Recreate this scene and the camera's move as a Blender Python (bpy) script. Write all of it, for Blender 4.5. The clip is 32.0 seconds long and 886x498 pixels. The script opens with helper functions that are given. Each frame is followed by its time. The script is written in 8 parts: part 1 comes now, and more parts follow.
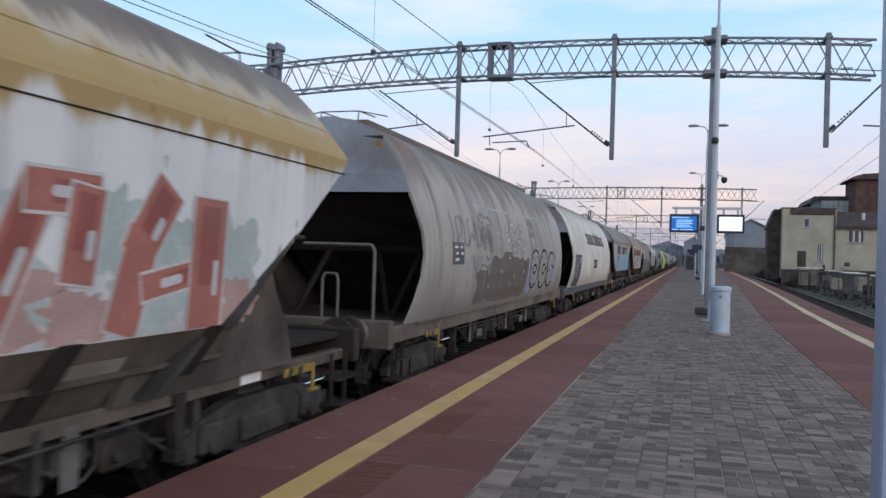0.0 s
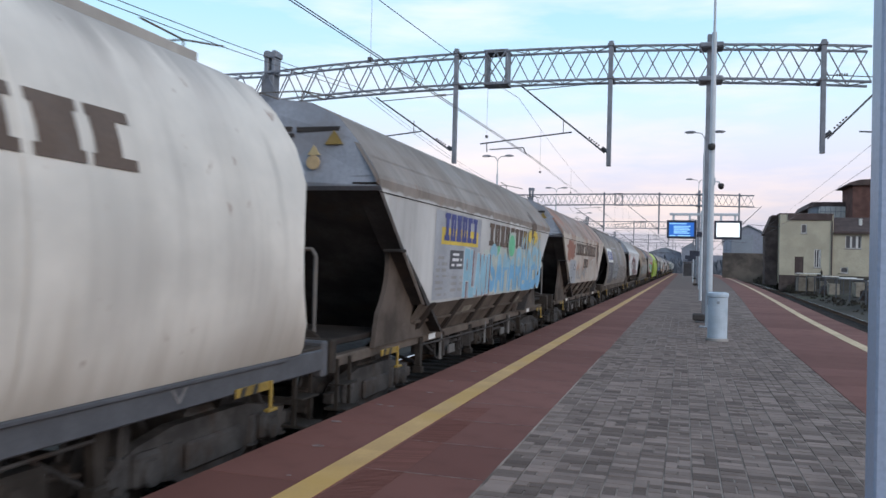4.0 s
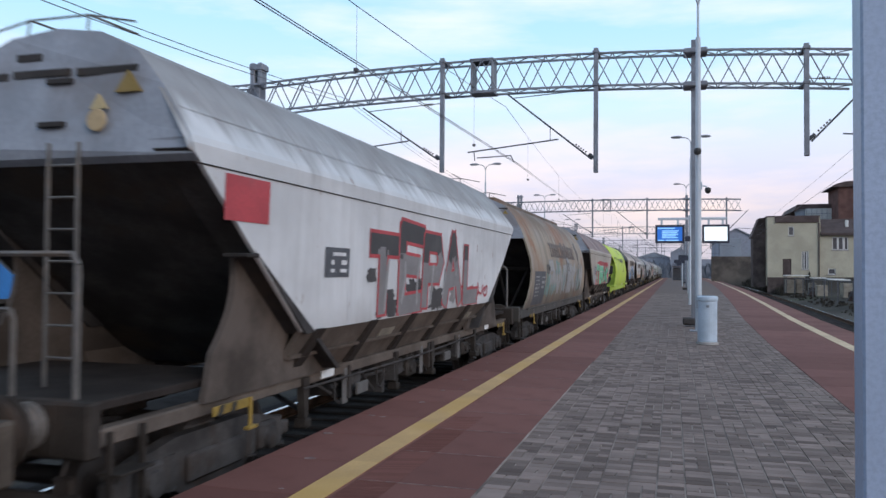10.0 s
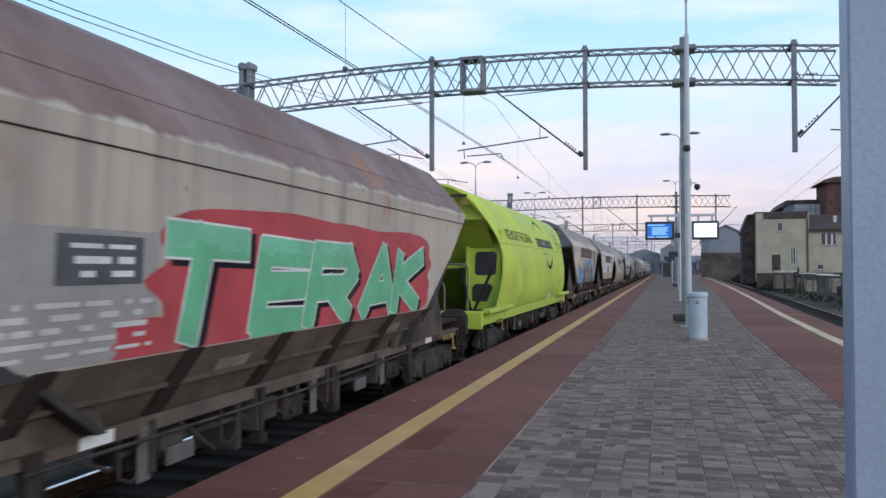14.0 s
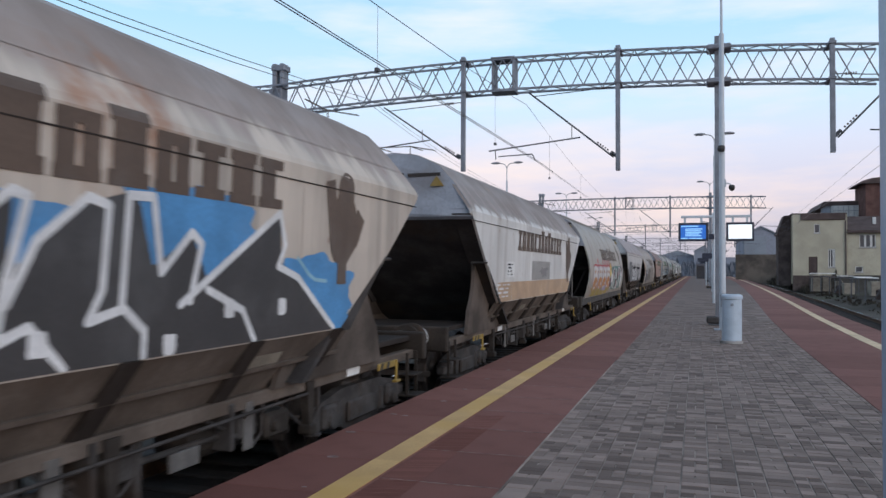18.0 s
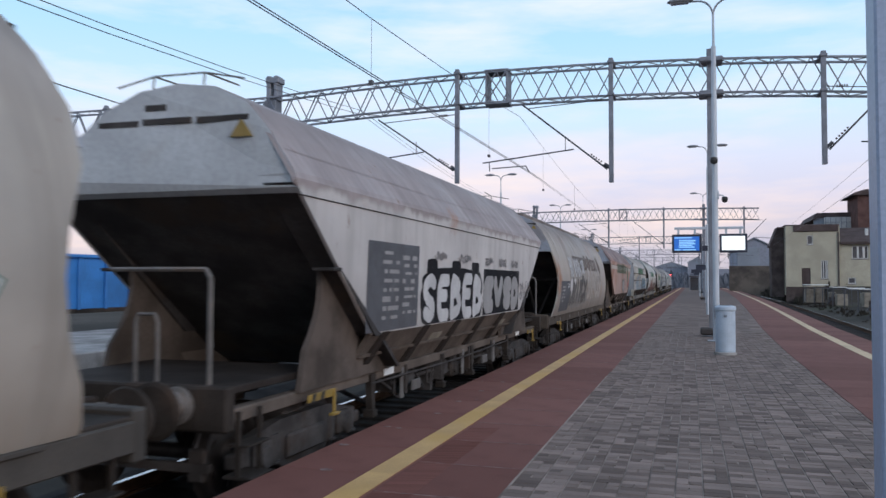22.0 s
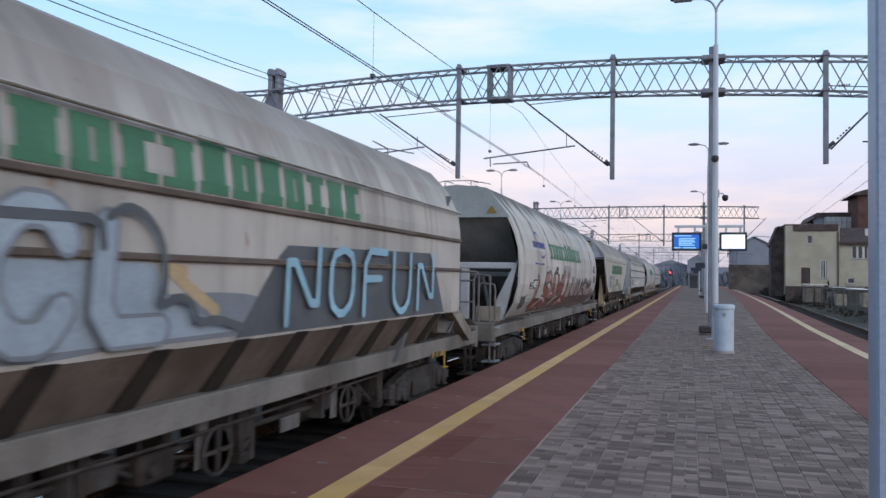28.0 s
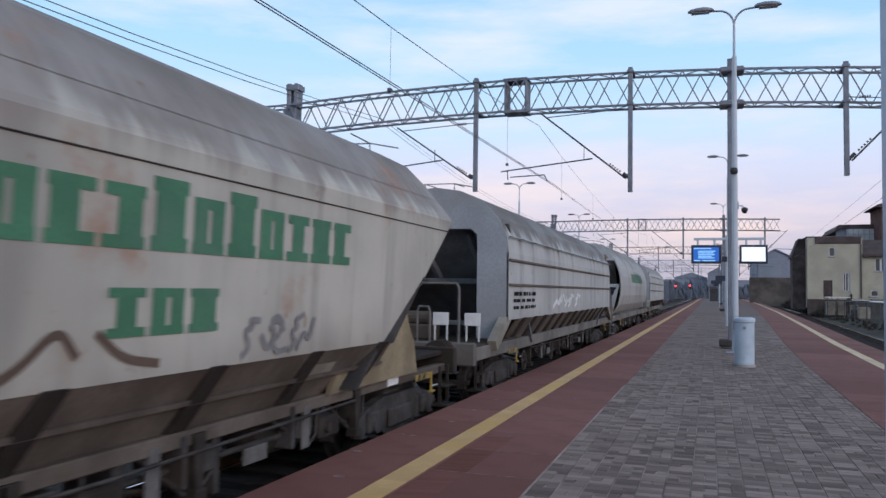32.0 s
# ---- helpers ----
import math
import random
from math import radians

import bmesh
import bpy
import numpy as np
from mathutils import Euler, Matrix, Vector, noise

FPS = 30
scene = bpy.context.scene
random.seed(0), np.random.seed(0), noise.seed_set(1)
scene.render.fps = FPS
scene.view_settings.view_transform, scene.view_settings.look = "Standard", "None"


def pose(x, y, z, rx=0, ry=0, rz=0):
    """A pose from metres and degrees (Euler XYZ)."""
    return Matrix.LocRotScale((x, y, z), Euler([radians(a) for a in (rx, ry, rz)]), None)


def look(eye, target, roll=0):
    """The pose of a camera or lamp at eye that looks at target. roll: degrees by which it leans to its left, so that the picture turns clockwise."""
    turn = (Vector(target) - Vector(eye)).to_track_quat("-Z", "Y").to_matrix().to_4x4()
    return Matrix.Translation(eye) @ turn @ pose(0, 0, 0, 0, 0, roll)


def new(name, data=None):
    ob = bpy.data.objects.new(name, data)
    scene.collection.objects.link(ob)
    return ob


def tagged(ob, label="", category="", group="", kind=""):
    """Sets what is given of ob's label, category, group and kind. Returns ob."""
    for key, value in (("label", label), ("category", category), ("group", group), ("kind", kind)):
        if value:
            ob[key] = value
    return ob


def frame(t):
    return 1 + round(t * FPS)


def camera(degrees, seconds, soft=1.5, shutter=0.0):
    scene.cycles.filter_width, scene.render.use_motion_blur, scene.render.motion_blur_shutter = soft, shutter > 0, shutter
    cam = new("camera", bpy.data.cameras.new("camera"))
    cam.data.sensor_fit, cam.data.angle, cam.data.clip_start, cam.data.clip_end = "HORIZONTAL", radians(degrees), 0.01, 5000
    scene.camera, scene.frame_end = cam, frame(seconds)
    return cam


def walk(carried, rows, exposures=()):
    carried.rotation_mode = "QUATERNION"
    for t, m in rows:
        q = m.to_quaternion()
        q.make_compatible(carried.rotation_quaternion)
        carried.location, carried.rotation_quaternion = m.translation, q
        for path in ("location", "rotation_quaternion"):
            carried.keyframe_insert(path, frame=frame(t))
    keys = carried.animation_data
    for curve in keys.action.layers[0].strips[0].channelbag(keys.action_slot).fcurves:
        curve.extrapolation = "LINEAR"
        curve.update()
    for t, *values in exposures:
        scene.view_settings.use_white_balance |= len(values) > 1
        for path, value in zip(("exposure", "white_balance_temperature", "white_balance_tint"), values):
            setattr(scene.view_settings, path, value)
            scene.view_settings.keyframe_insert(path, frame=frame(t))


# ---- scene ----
# A freight train of grain hopper wagons runs past an island platform at dusk.
# Plan: x to the right across the tracks, y along the train, z = 0 at the platform's paving; rail tops at z = -0.55.
cam = camera(58.49, 32.0, shutter=0.22)
PATH = [
    (0, pose(0.000, 0, 1.55, 90.392, -1.724, 17.078)),
    (0.5, pose(0.001, 0, 1.55, 90.291, -1.819, 16.688)),
    (1, pose(0.003, 0, 1.55, 90.374, -1.608, 16.515)),
    (1.5, pose(0.004, 0, 1.55, 90.238, -1.505, 16.461)),
    (2, pose(0.005, 0, 1.55, 90.193, -1.612, 16.523)),
    (2.5, pose(0.007, 0, 1.55, 90.282, -1.465, 16.477)),
    (4.5, pose(0.012, 0, 1.55, 91.099, -1.592, 16.993)),
    (5, pose(0.013, 0, 1.55, 91.264, -1.411, 16.675)),
    (5.5, pose(0.015, 0, 1.55, 91.368, -0.892, 16.395)),
    (6, pose(0.016, 0, 1.55, 91.151, -0.739, 16.296)),
    (6.5, pose(0.016, 0, 1.55, 91.207, -1.048, 16.140)),
    (7, pose(0.016, 0, 1.55, 91.345, -0.715, 15.928)),
    (7.5, pose(0.017, 0, 1.55, 91.584, -0.632, 15.912)),
    (8, pose(0.017, 0, 1.55, 91.728, -0.417, 16.103)),
    (8.5, pose(0.017, 0, 1.55, 91.606, -0.453, 16.215)),
    (9, pose(0.017, 0, 1.55, 91.435, -0.460, 16.275)),
    (9.5, pose(0.017, 0, 1.55, 91.469, -0.702, 16.202)),
    (10, pose(0.017, 0, 1.55, 91.562, -0.423, 16.209)),
    (10.5, pose(0.017, 0, 1.55, 91.199, -0.379, 16.313)),
    (11, pose(0.017, 0, 1.55, 91.177, -0.274, 16.110)),
    (11.5, pose(0.016, 0, 1.55, 91.349, -0.242, 15.754)),
    (12, pose(0.016, 0, 1.55, 91.427, -0.167, 15.327)),
    (12.5, pose(0.016, 0, 1.55, 91.459, -0.212, 14.979)),
    (13, pose(0.016, 0, 1.55, 91.309, -0.081, 14.852)),
    (13.5, pose(0.016, 0, 1.55, 91.302, -0.075, 15.027)),
    (14, pose(0.017, 0, 1.55, 91.453, 0.051, 15.549)),
    (14.5, pose(0.017, 0, 1.55, 91.653, -0.443, 16.017)),
    (16.5, pose(0.018, 0, 1.55, 91.904, -0.206, 17.537)),
    (17, pose(0.019, 0, 1.55, 91.645, -0.229, 17.902)),
    (17.5, pose(0.019, 0, 1.55, 91.572, -0.577, 17.908)),
    (18, pose(0.019, 0, 1.55, 91.481, -0.261, 17.777)),
    (18.5, pose(0.020, 0, 1.55, 91.403, -0.503, 17.526)),
    (19, pose(0.020, 0, 1.55, 91.251, -0.488, 17.127)),
    (19.5, pose(0.021, 0, 1.55, 91.311, -0.500, 16.896)),
    (20, pose(0.022, 0, 1.55, 91.377, -0.489, 16.804)),
    (20.5, pose(0.023, 0, 1.55, 91.895, -0.023, 16.819)),
    (21, pose(0.024, 0, 1.55, 92.239, -0.125, 17.029)),
    (21.5, pose(0.025, 0, 1.55, 92.470, 0.086, 17.300)),
    (22, pose(0.026, 0, 1.55, 92.336, -0.180, 17.366)),
    (22.5, pose(0.027, 0, 1.55, 92.215, -0.126, 17.478)),
    (23, pose(0.028, 0, 1.55, 91.889, 0.150, 17.773)),
    (23.5, pose(0.028, 0, 1.55, 91.816, -0.299, 17.914)),
    (24, pose(0.028, 0, 1.55, 91.983, -0.575, 17.990)),
    (24.5, pose(0.029, 0, 1.55, 92.334, -0.503, 17.990)),
    (26.5, pose(0.029, 0, 1.55, 92.057, -0.830, 17.992)),
    (27, pose(0.030, 0, 1.55, 91.807, -0.849, 17.717)),
    (27.5, pose(0.030, 0, 1.55, 91.848, -0.883, 17.472)),
    (28, pose(0.030, 0, 1.55, 91.971, -0.898, 17.327)),
    (28.5, pose(0.033, 0, 1.55, 91.812, -0.859, 17.164)),
    (29, pose(0.035, 0, 1.55, 91.871, -0.761, 17.096)),
    (29.5, pose(0.037, 0, 1.55, 92.107, -0.724, 17.081)),
    (30, pose(0.040, 0, 1.55, 92.404, -0.576, 17.138)),
    (30.5, pose(0.043, 0, 1.55, 92.619, -0.782, 17.504)),
    (31, pose(0.045, 0, 1.55, 92.837, -0.900, 17.844)),
    (31.5, pose(0.048, 0, 1.55, 92.978, -0.765, 18.186)),
    (32, pose(0.050, 0, 1.55, 92.905, -0.849, 18.647)),
]
# the clip's own exposure and white balance: it darkens while the lime wagon passes, and turns bluer towards the end
EXPOSURES = [(0.0, -0.04, 6420, 13), (1.0, 0.17, 6450, 13), (2.0, 0.13, 6450, 13), (5.0, 0.14, 6300, 12), (6.0, 0.04, 6250, 13), (7.0, 0.14, 6280, 12), (8.0, 0.08, 6250, 13), (9.0, 0.12, 6280, 13),
             (10.0, 0.12, 6250, 14), (12.0, 0.1, 6300, 13), (14.0, 0.08, 6280, 13), (15.2, -0.05, 6400, 14), (16.2, -0.18, 6360, 13), (17.0, -0.19, 6380, 12), (17.6, -0.06, 6420, 14), (18.2, 0.02, 6400, 14),
             (19.0, 0.14, 6420, 13), (20.0, 0.02, 6350, 15), (22.0, 0.0, 6300, 15), (24.0, 0.05, 6350, 15), (27.0, 0.05, 6300, 15), (29.0, 0.02, 6280, 15), (31.0, -0.07, 6200, 17), (32.0, -0.08, 6180, 17)]
walk(cam, PATH, EXPOSURES)

RAIL = -0.55
TRACK_X = -4.93

# ---------------------------------------------------------------- light
world = bpy.data.worlds.new("dusk_sky")
scene.world = world
world.use_nodes = True
wn, wl = world.node_tree.nodes, world.node_tree.links
wn.clear()


def wnode(kind, **kw):
    n = wn.new(kind)
    for k, val in kw.items():
        if k in n.inputs:
            n.inputs[k].default_value = val
    return n


coord = wnode("ShaderNodeTexCoord")
sep = wnode("ShaderNodeSeparateXYZ")
wl.new(coord.outputs["Generated"], sep.inputs[0])
ramp = wnode("ShaderNodeValToRGB")
stops = [(0.0, (0.46, 0.45, 0.52)), (0.05, (0.52, 0.50, 0.585)), (0.10, (0.65, 0.63, 0.73)), (0.15, (0.67, 0.72, 0.84)), (0.20, (0.60, 0.79, 0.94)),
         (0.29, (0.44, 0.73, 0.94)), (0.42, (0.36, 0.62, 0.86)), (0.6, (0.36, 0.53, 0.73)), (1.0, (0.34, 0.45, 0.60))]
ramp.color_ramp.elements[0].position, ramp.color_ramp.elements[0].color = stops[0][0], (*stops[0][1], 1)
ramp.color_ramp.elements[1].position, ramp.color_ramp.elements[1].color = stops[-1][0], (*stops[-1][1], 1)
for p_, c_ in stops[1:-1]:
    ramp.color_ramp.elements.new(p_).color = (*c_, 1)
wl.new(sep.outputs[2], ramp.inputs[0])
mp = wnode("ShaderNodeMapping")
mp.inputs["Scale"].default_value = (2.2, 2.2, 11.0)
wl.new(coord.outputs["Generated"], mp.inputs[0])
cl = wnode("ShaderNodeTexNoise", Scale=1.6, Detail=6.0, Roughness=0.55)
wl.new(mp.outputs[0], cl.inputs["Vector"])
clr = wnode("ShaderNodeValToRGB")
clr.color_ramp.elements[0].position, clr.color_ramp.elements[1].position = 0.45, 0.68
wl.new(cl.outputs[0], clr.inputs[0])
pink = wnode("ShaderNodeValToRGB")      # low clouds are rosy, high ones white
pink.color_ramp.elements[0].position, pink.color_ramp.elements[0].color = 0.08, (0.90, 0.735, 0.67, 1)
pink.color_ramp.elements[1].position, pink.color_ramp.elements[1].color = 0.26, (0.74, 0.84, 0.95, 1)
wl.new(sep.outputs[2], pink.inputs[0])
cmix = wnode("ShaderNodeMixRGB")
wl.new(clr.outputs[0], cmix.inputs[0]), wl.new(ramp.outputs[0], cmix.inputs[1]), wl.new(pink.outputs[0], cmix.inputs[2])
sky = wn.new("ShaderNodeTexSky")
sky.sky_type, sky.sun_disc = "NISHITA", False
sky.sun_elevation, sky.sun_rotation = radians(21), radians(126)
bg_sky, bg_dusk = wnode("ShaderNodeBackground", Strength=0.012), wnode("ShaderNodeBackground", Strength=1.07)
wl.new(sky.outputs[0], bg_sky.inputs[0]), wl.new(cmix.outputs[0], bg_dusk.inputs[0])
wadd, wout = wnode("ShaderNodeAddShader"), wnode("ShaderNodeOutputWorld")
wl.new(bg_sky.outputs[0], wadd.inputs[0]), wl.new(bg_dusk.outputs[0], wadd.inputs[1]), wl.new(wadd.outputs[0], wout.inputs[0])

sun = new("sun", bpy.data.lights.new("sun", "SUN"))
sun.data.energy, sun.data.angle, sun.data.color = 1.12, radians(26), (1.0, 0.89, 0.80)
sun.matrix_world = look((9, -6.5, 4.2), (0, 0, 0))

# ---------------------------------------------------------------- materials
def shade(name, rough=0.7, metal=0.0):
    m = bpy.data.materials.new(name)
    m.use_nodes = True
    b = m.node_tree.nodes["Principled BSDF"]
    b.inputs["Roughness"].default_value, b.inputs["Metallic"].default_value = rough, metal
    if rough >= 0.75:
        b.inputs["Specular IOR Level"].default_value = 0.12
    return m, m.node_tree.nodes, m.node_tree.links, b


def noise_of(n, l, scale, detail=4.0, stretch=(1, 1, 1), shift=0.0, rough=0.55, space="Object"):
    tc, mpn, tx = n.new("ShaderNodeTexCoord"), n.new("ShaderNodeMapping"), n.new("ShaderNodeTexNoise")
    mpn.inputs["Scale"].default_value, mpn.inputs["Location"].default_value = stretch, (shift, shift * 1.7, shift * 0.6)
    tx.inputs["Scale"].default_value, tx.inputs["Detail"].default_value, tx.inputs["Roughness"].default_value = scale, detail, rough
    l.new(tc.outputs[space], mpn.inputs[0]), l.new(mpn.outputs[0], tx.inputs["Vector"])
    return tx.outputs[0]


def span(n, l, value, lo, hi, a=0.0, b=1.0):
    r = n.new("ShaderNodeMapRange")
    r.interpolation_type = "SMOOTHSTEP"
    for i, x in enumerate((lo, hi, a, b)):
        r.inputs[i + 1].default_value = x
    l.new(value, r.inputs[0])
    return r.outputs[0]


def blend(n, l, fac, a, b, mode="MIX"):
    x = n.new("ShaderNodeMixRGB")
    x.blend_type = mode
    for i, val in enumerate((fac, a, b)):
        if isinstance(val, (int, float)):
            x.inputs[i].default_value = val if i == 0 else (val, val, val, 1)
        elif isinstance(val, tuple):
            x.inputs[i].default_value = (*val, 1)
        else:
            l.new(val, x.inputs[i])
    return x.outputs[0]


def bumped(n, l, b, height, strength=0.3, dist=0.01):
    bp = n.new("ShaderNodeBump")
    bp.inputs["Strength"].default_value, bp.inputs["Distance"].default_value = strength, dist
    l.new(height, bp.inputs["Height"]), l.new(bp.outputs[0], b.inputs["Normal"])


def plain(name, col, rough=0.7, metal=0.0, var=0.25, scale=3.0, fine=40.0, bump=0.15, stain=None):
    """A worn surface: grain, larger blotches, a little relief, and an optional stain colour."""
    m, n, l, b = shade(name, rough, metal)
    big, small = noise_of(n, l, scale), noise_of(n, l, fine, 3.0)
    c = blend(n, l, span(n, l, big, 0.3, 0.7), tuple(x * (1 - var) for x in col), tuple(min(1, x * (1 + var)) for x in col))
    c = blend(n, l, span(n, l, small, 0.35, 0.7, 0.0, 0.35), c, tuple(x * 0.6 for x in col))
    if stain:
        c = blend(n, l, span(n, l, noise_of(n, l, scale * 0.6, 6.0, shift=3.1), 0.52, 0.68, 0, 0.75), c, stain)
    l.new(c, b.inputs["Base Color"])
    bumped(n, l, b, small, bump)
    return m


def piecewise(name, col, var=0.3, rough=0.85, tint=None, bump=0.3):
    """Alike pieces, each with its own tone."""
    m, n, l, b = shade(name, rough)
    oi = n.new("ShaderNodeObjectInfo")
    gi = n.new("ShaderNodeNewGeometry")
    mix = n.new("ShaderNodeMath")
    mix.operation = "FRACT"
    add = n.new("ShaderNodeMath")
    l.new(oi.outputs["Random"], add.inputs[0]), l.new(gi.outputs["Random Per Island"], add.inputs[1]), l.new(add.outputs[0], mix.inputs[0])
    c = blend(n, l, mix.outputs[0], tuple(x * (1 - var) for x in col), tuple(x * (1 + var) for x in (tint or col)))
    g = noise_of(n, l, 2.2, 5.0, space="Object")
    c = blend(n, l, span(n, l, g, 0.4, 0.75, 0, 0.4), c, tuple(x * 0.55 for x in col))
    f = noise_of(n, l, 90.0, 3.0)
    c = blend(n, l, span(n, l, f, 0.45, 0.75, 0, 0.22), c, tuple(min(1, x * 1.7) for x in col))
    l.new(c, b.inputs["Base Color"])
    bumped(n, l, b, f, bump, 0.004)
    return m


def glow(name, col, strength):
    m, n, l, b = shade(name, 0.4)
    b.inputs["Base Color"].default_value = (*[x * 0.4 for x in col], 1)
    b.inputs["Emission Color"].default_value, b.inputs["Emission Strength"].default_value = (*col, 1), strength
    return m


def livery(name, base, roof, roof_z=2.95, roof_soft=0.04, rust=(0.30, 0.13, 0.06), rust_amount=0.15, seed=0.0, low=(0.16, 0.14, 0.12), streak=0.35, band=None, seams=None):
    """Weathered wagon paint: dirty roof, streaks that run down, rust, grime near the frame."""
    m, n, l, b = shade(name, 0.62)
    tc, sp = n.new("ShaderNodeTexCoord"), n.new("ShaderNodeSeparateXYZ")
    l.new(tc.outputs["Object"], sp.inputs[0])
    z = sp.outputs[2]
    big = noise_of(n, l, 0.7, 6.0, (1, 1, 1.3), seed)
    run = noise_of(n, l, 1.0, 4.0, (0.3, 2.6, 0.16), seed + 5)
    thin = noise_of(n, l, 1.0, 3.0, (0.5, 9.0, 0.35), seed + 9)
    c = blend(n, l, span(n, l, big, 0.32, 0.68), tuple(x * 0.84 for x in base), tuple(min(1, x * 1.1) for x in base))
    c = blend(n, l, span(n, l, run, 0.45, 0.72, 0, streak), c, tuple(x * 0.5 for x in low))
    c = blend(n, l, span(n, l, thin, 0.55, 0.75, 0, streak * 0.6), c, tuple(x * 0.45 for x in base))
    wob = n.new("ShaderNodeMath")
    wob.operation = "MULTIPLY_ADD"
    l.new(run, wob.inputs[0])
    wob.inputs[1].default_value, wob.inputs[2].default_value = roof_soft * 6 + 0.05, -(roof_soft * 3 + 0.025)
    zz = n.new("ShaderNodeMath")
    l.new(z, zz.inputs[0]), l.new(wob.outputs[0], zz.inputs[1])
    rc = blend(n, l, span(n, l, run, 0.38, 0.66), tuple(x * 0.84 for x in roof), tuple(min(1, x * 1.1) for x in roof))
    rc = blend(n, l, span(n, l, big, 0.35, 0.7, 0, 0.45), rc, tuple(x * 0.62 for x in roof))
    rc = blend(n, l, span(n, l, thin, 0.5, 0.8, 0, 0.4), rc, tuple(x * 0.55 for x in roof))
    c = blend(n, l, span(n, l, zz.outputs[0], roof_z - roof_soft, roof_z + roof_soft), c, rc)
    if band:
        lo_hi = band[1]
        up = span(n, l, zz.outputs[0], lo_hi[0] - 0.08, lo_hi[0] + 0.08)
        dn = span(n, l, zz.outputs[0], lo_hi[1] - 0.25, lo_hi[1] + 0.2, 1.0, 0.0)
        mul = n.new("ShaderNodeMath")
        mul.operation = "MULTIPLY"
        l.new(up, mul.inputs[0]), l.new(dn, mul.inputs[1])
        c = blend(n, l, mul.outputs[0], c, band[0])
    rn = noise_of(n, l, 0.55, 8.0, (1, 1, 1), seed + 21, 0.65)
    c = blend(n, l, span(n, l, rn, 0.68 - rust_amount * 0.55, 0.80 - rust_amount * 0.4, 0, 0.85), c, rust)
    spots = noise_of(n, l, 6.0, 4.0, (1, 1, 0.6), seed + 2)
    c = blend(n, l, span(n, l, spots, 0.66, 0.74, 0, 0.6), c, tuple(x * 0.6 for x in rust))
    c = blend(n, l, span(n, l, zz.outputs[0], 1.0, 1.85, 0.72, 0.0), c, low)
    # soot that has run down from the roof's crest
    crest = n.new("ShaderNodeMath")
    crest.operation = "MULTIPLY_ADD"
    l.new(run, crest.inputs[0])
    crest.inputs[1].default_value = 1.5
    l.new(z, crest.inputs[2])
    c = blend(n, l, span(n, l, crest.outputs[0], 4.25, 4.75, 0, 0.55 if rust_amount else 0.0), c, tuple(x * 0.4 for x in roof))
    if seams:
        # dirt along the welded rings: spacing, first ring, strength and half-width in metres, heavier towards the roof
        yy, fr, off = n.new("ShaderNodeMath"), n.new("ShaderNodeMath"), n.new("ShaderNodeMath")
        yy.operation, fr.operation, off.operation = "MULTIPLY_ADD", "PINGPONG", "MULTIPLY_ADD"
        l.new(sp.outputs[1], yy.inputs[0])
        yy.inputs[1].default_value, yy.inputs[2].default_value = 1.0, -seams[1]
        l.new(noise_of(n, l, 1.0, 2.0, (0.2, 0.2, 1.4), seed + 31), off.inputs[0])
        off.inputs[1].default_value = 0.22
        l.new(yy.outputs[0], off.inputs[2])
        l.new(off.outputs[0], fr.inputs[0])
        fr.inputs[1].default_value = seams[0] / 2
        near = span(n, l, fr.outputs[0], 0.015, seams[3] if len(seams) > 3 else 0.085, 1.0, 0.0)
        high = span(n, l, z, 2.3, 3.1, 0.25, 1.0)
        patchy = span(n, l, noise_of(n, l, 0.9, 3.0, (1, 1, 1.6), seed + 17), 0.35, 0.62)
        m1, m2 = n.new("ShaderNodeMath"), n.new("ShaderNodeMath")
        m1.operation = m2.operation = "MULTIPLY"
        l.new(near, m1.inputs[0]), l.new(high, m1.inputs[1])
        l.new(m1.outputs[0], m2.inputs[0]), l.new(patchy, m2.inputs[1])
        dirt = n.new("ShaderNodeMath")
        dirt.operation = "MULTIPLY"
        l.new(m2.outputs[0], dirt.inputs[0])
        dirt.inputs[1].default_value = seams[2]
        c = blend(n, l, dirt.outputs[0], c, tuple(x * 0.4 for x in roof))
    l.new(c, b.inputs["Base Color"])
    l.new(span(n, l, big, 0.3, 0.7, 0.5, 0.8), b.inputs["Roughness"])
    dents = noise_of(n, l, 1.3, 3.0, (1, 1, 0.8), seed + 4)
    bumped(n, l, b, dents, 0.4, 0.06)
    return m


M_UNDER = plain("grimy_underframe_steel", (0.046, 0.039, 0.034), 0.75, 0.2, 0.35, 2.5, 30, 0.3, (0.075, 0.052, 0.04))
M_SILL = plain("dusty_sill_paint", (0.085, 0.070, 0.057), 0.78, 0.0, 0.3, 2.0, 30, 0.2, (0.06, 0.05, 0.042))
M_SILLTAN = plain("tan_sill_paint", (0.052, 0.046, 0.039), 0.7, 0.0, 0.3, 2.0, 30, 0.2, (0.075, 0.062, 0.05))
M_SILLWORN = plain("worn_tan_sill_paint", (0.15, 0.125, 0.105), 0.75, 0.0, 0.3, 1.2, 30, 0.2, (0.085, 0.065, 0.05))
M_SILLGREY = plain("dirty_grey_sill_paint", (0.165, 0.155, 0.14), 0.75, 0.0, 0.3, 1.2, 30, 0.2, (0.085, 0.075, 0.065))
M_SILLPALE = plain("beige_sill_paint", (0.25, 0.225, 0.185), 0.75, 0.0, 0.25, 1.6, 30, 0.2, (0.13, 0.11, 0.09))
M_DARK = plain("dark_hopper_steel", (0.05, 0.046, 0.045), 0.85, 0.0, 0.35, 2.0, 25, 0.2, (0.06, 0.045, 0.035))
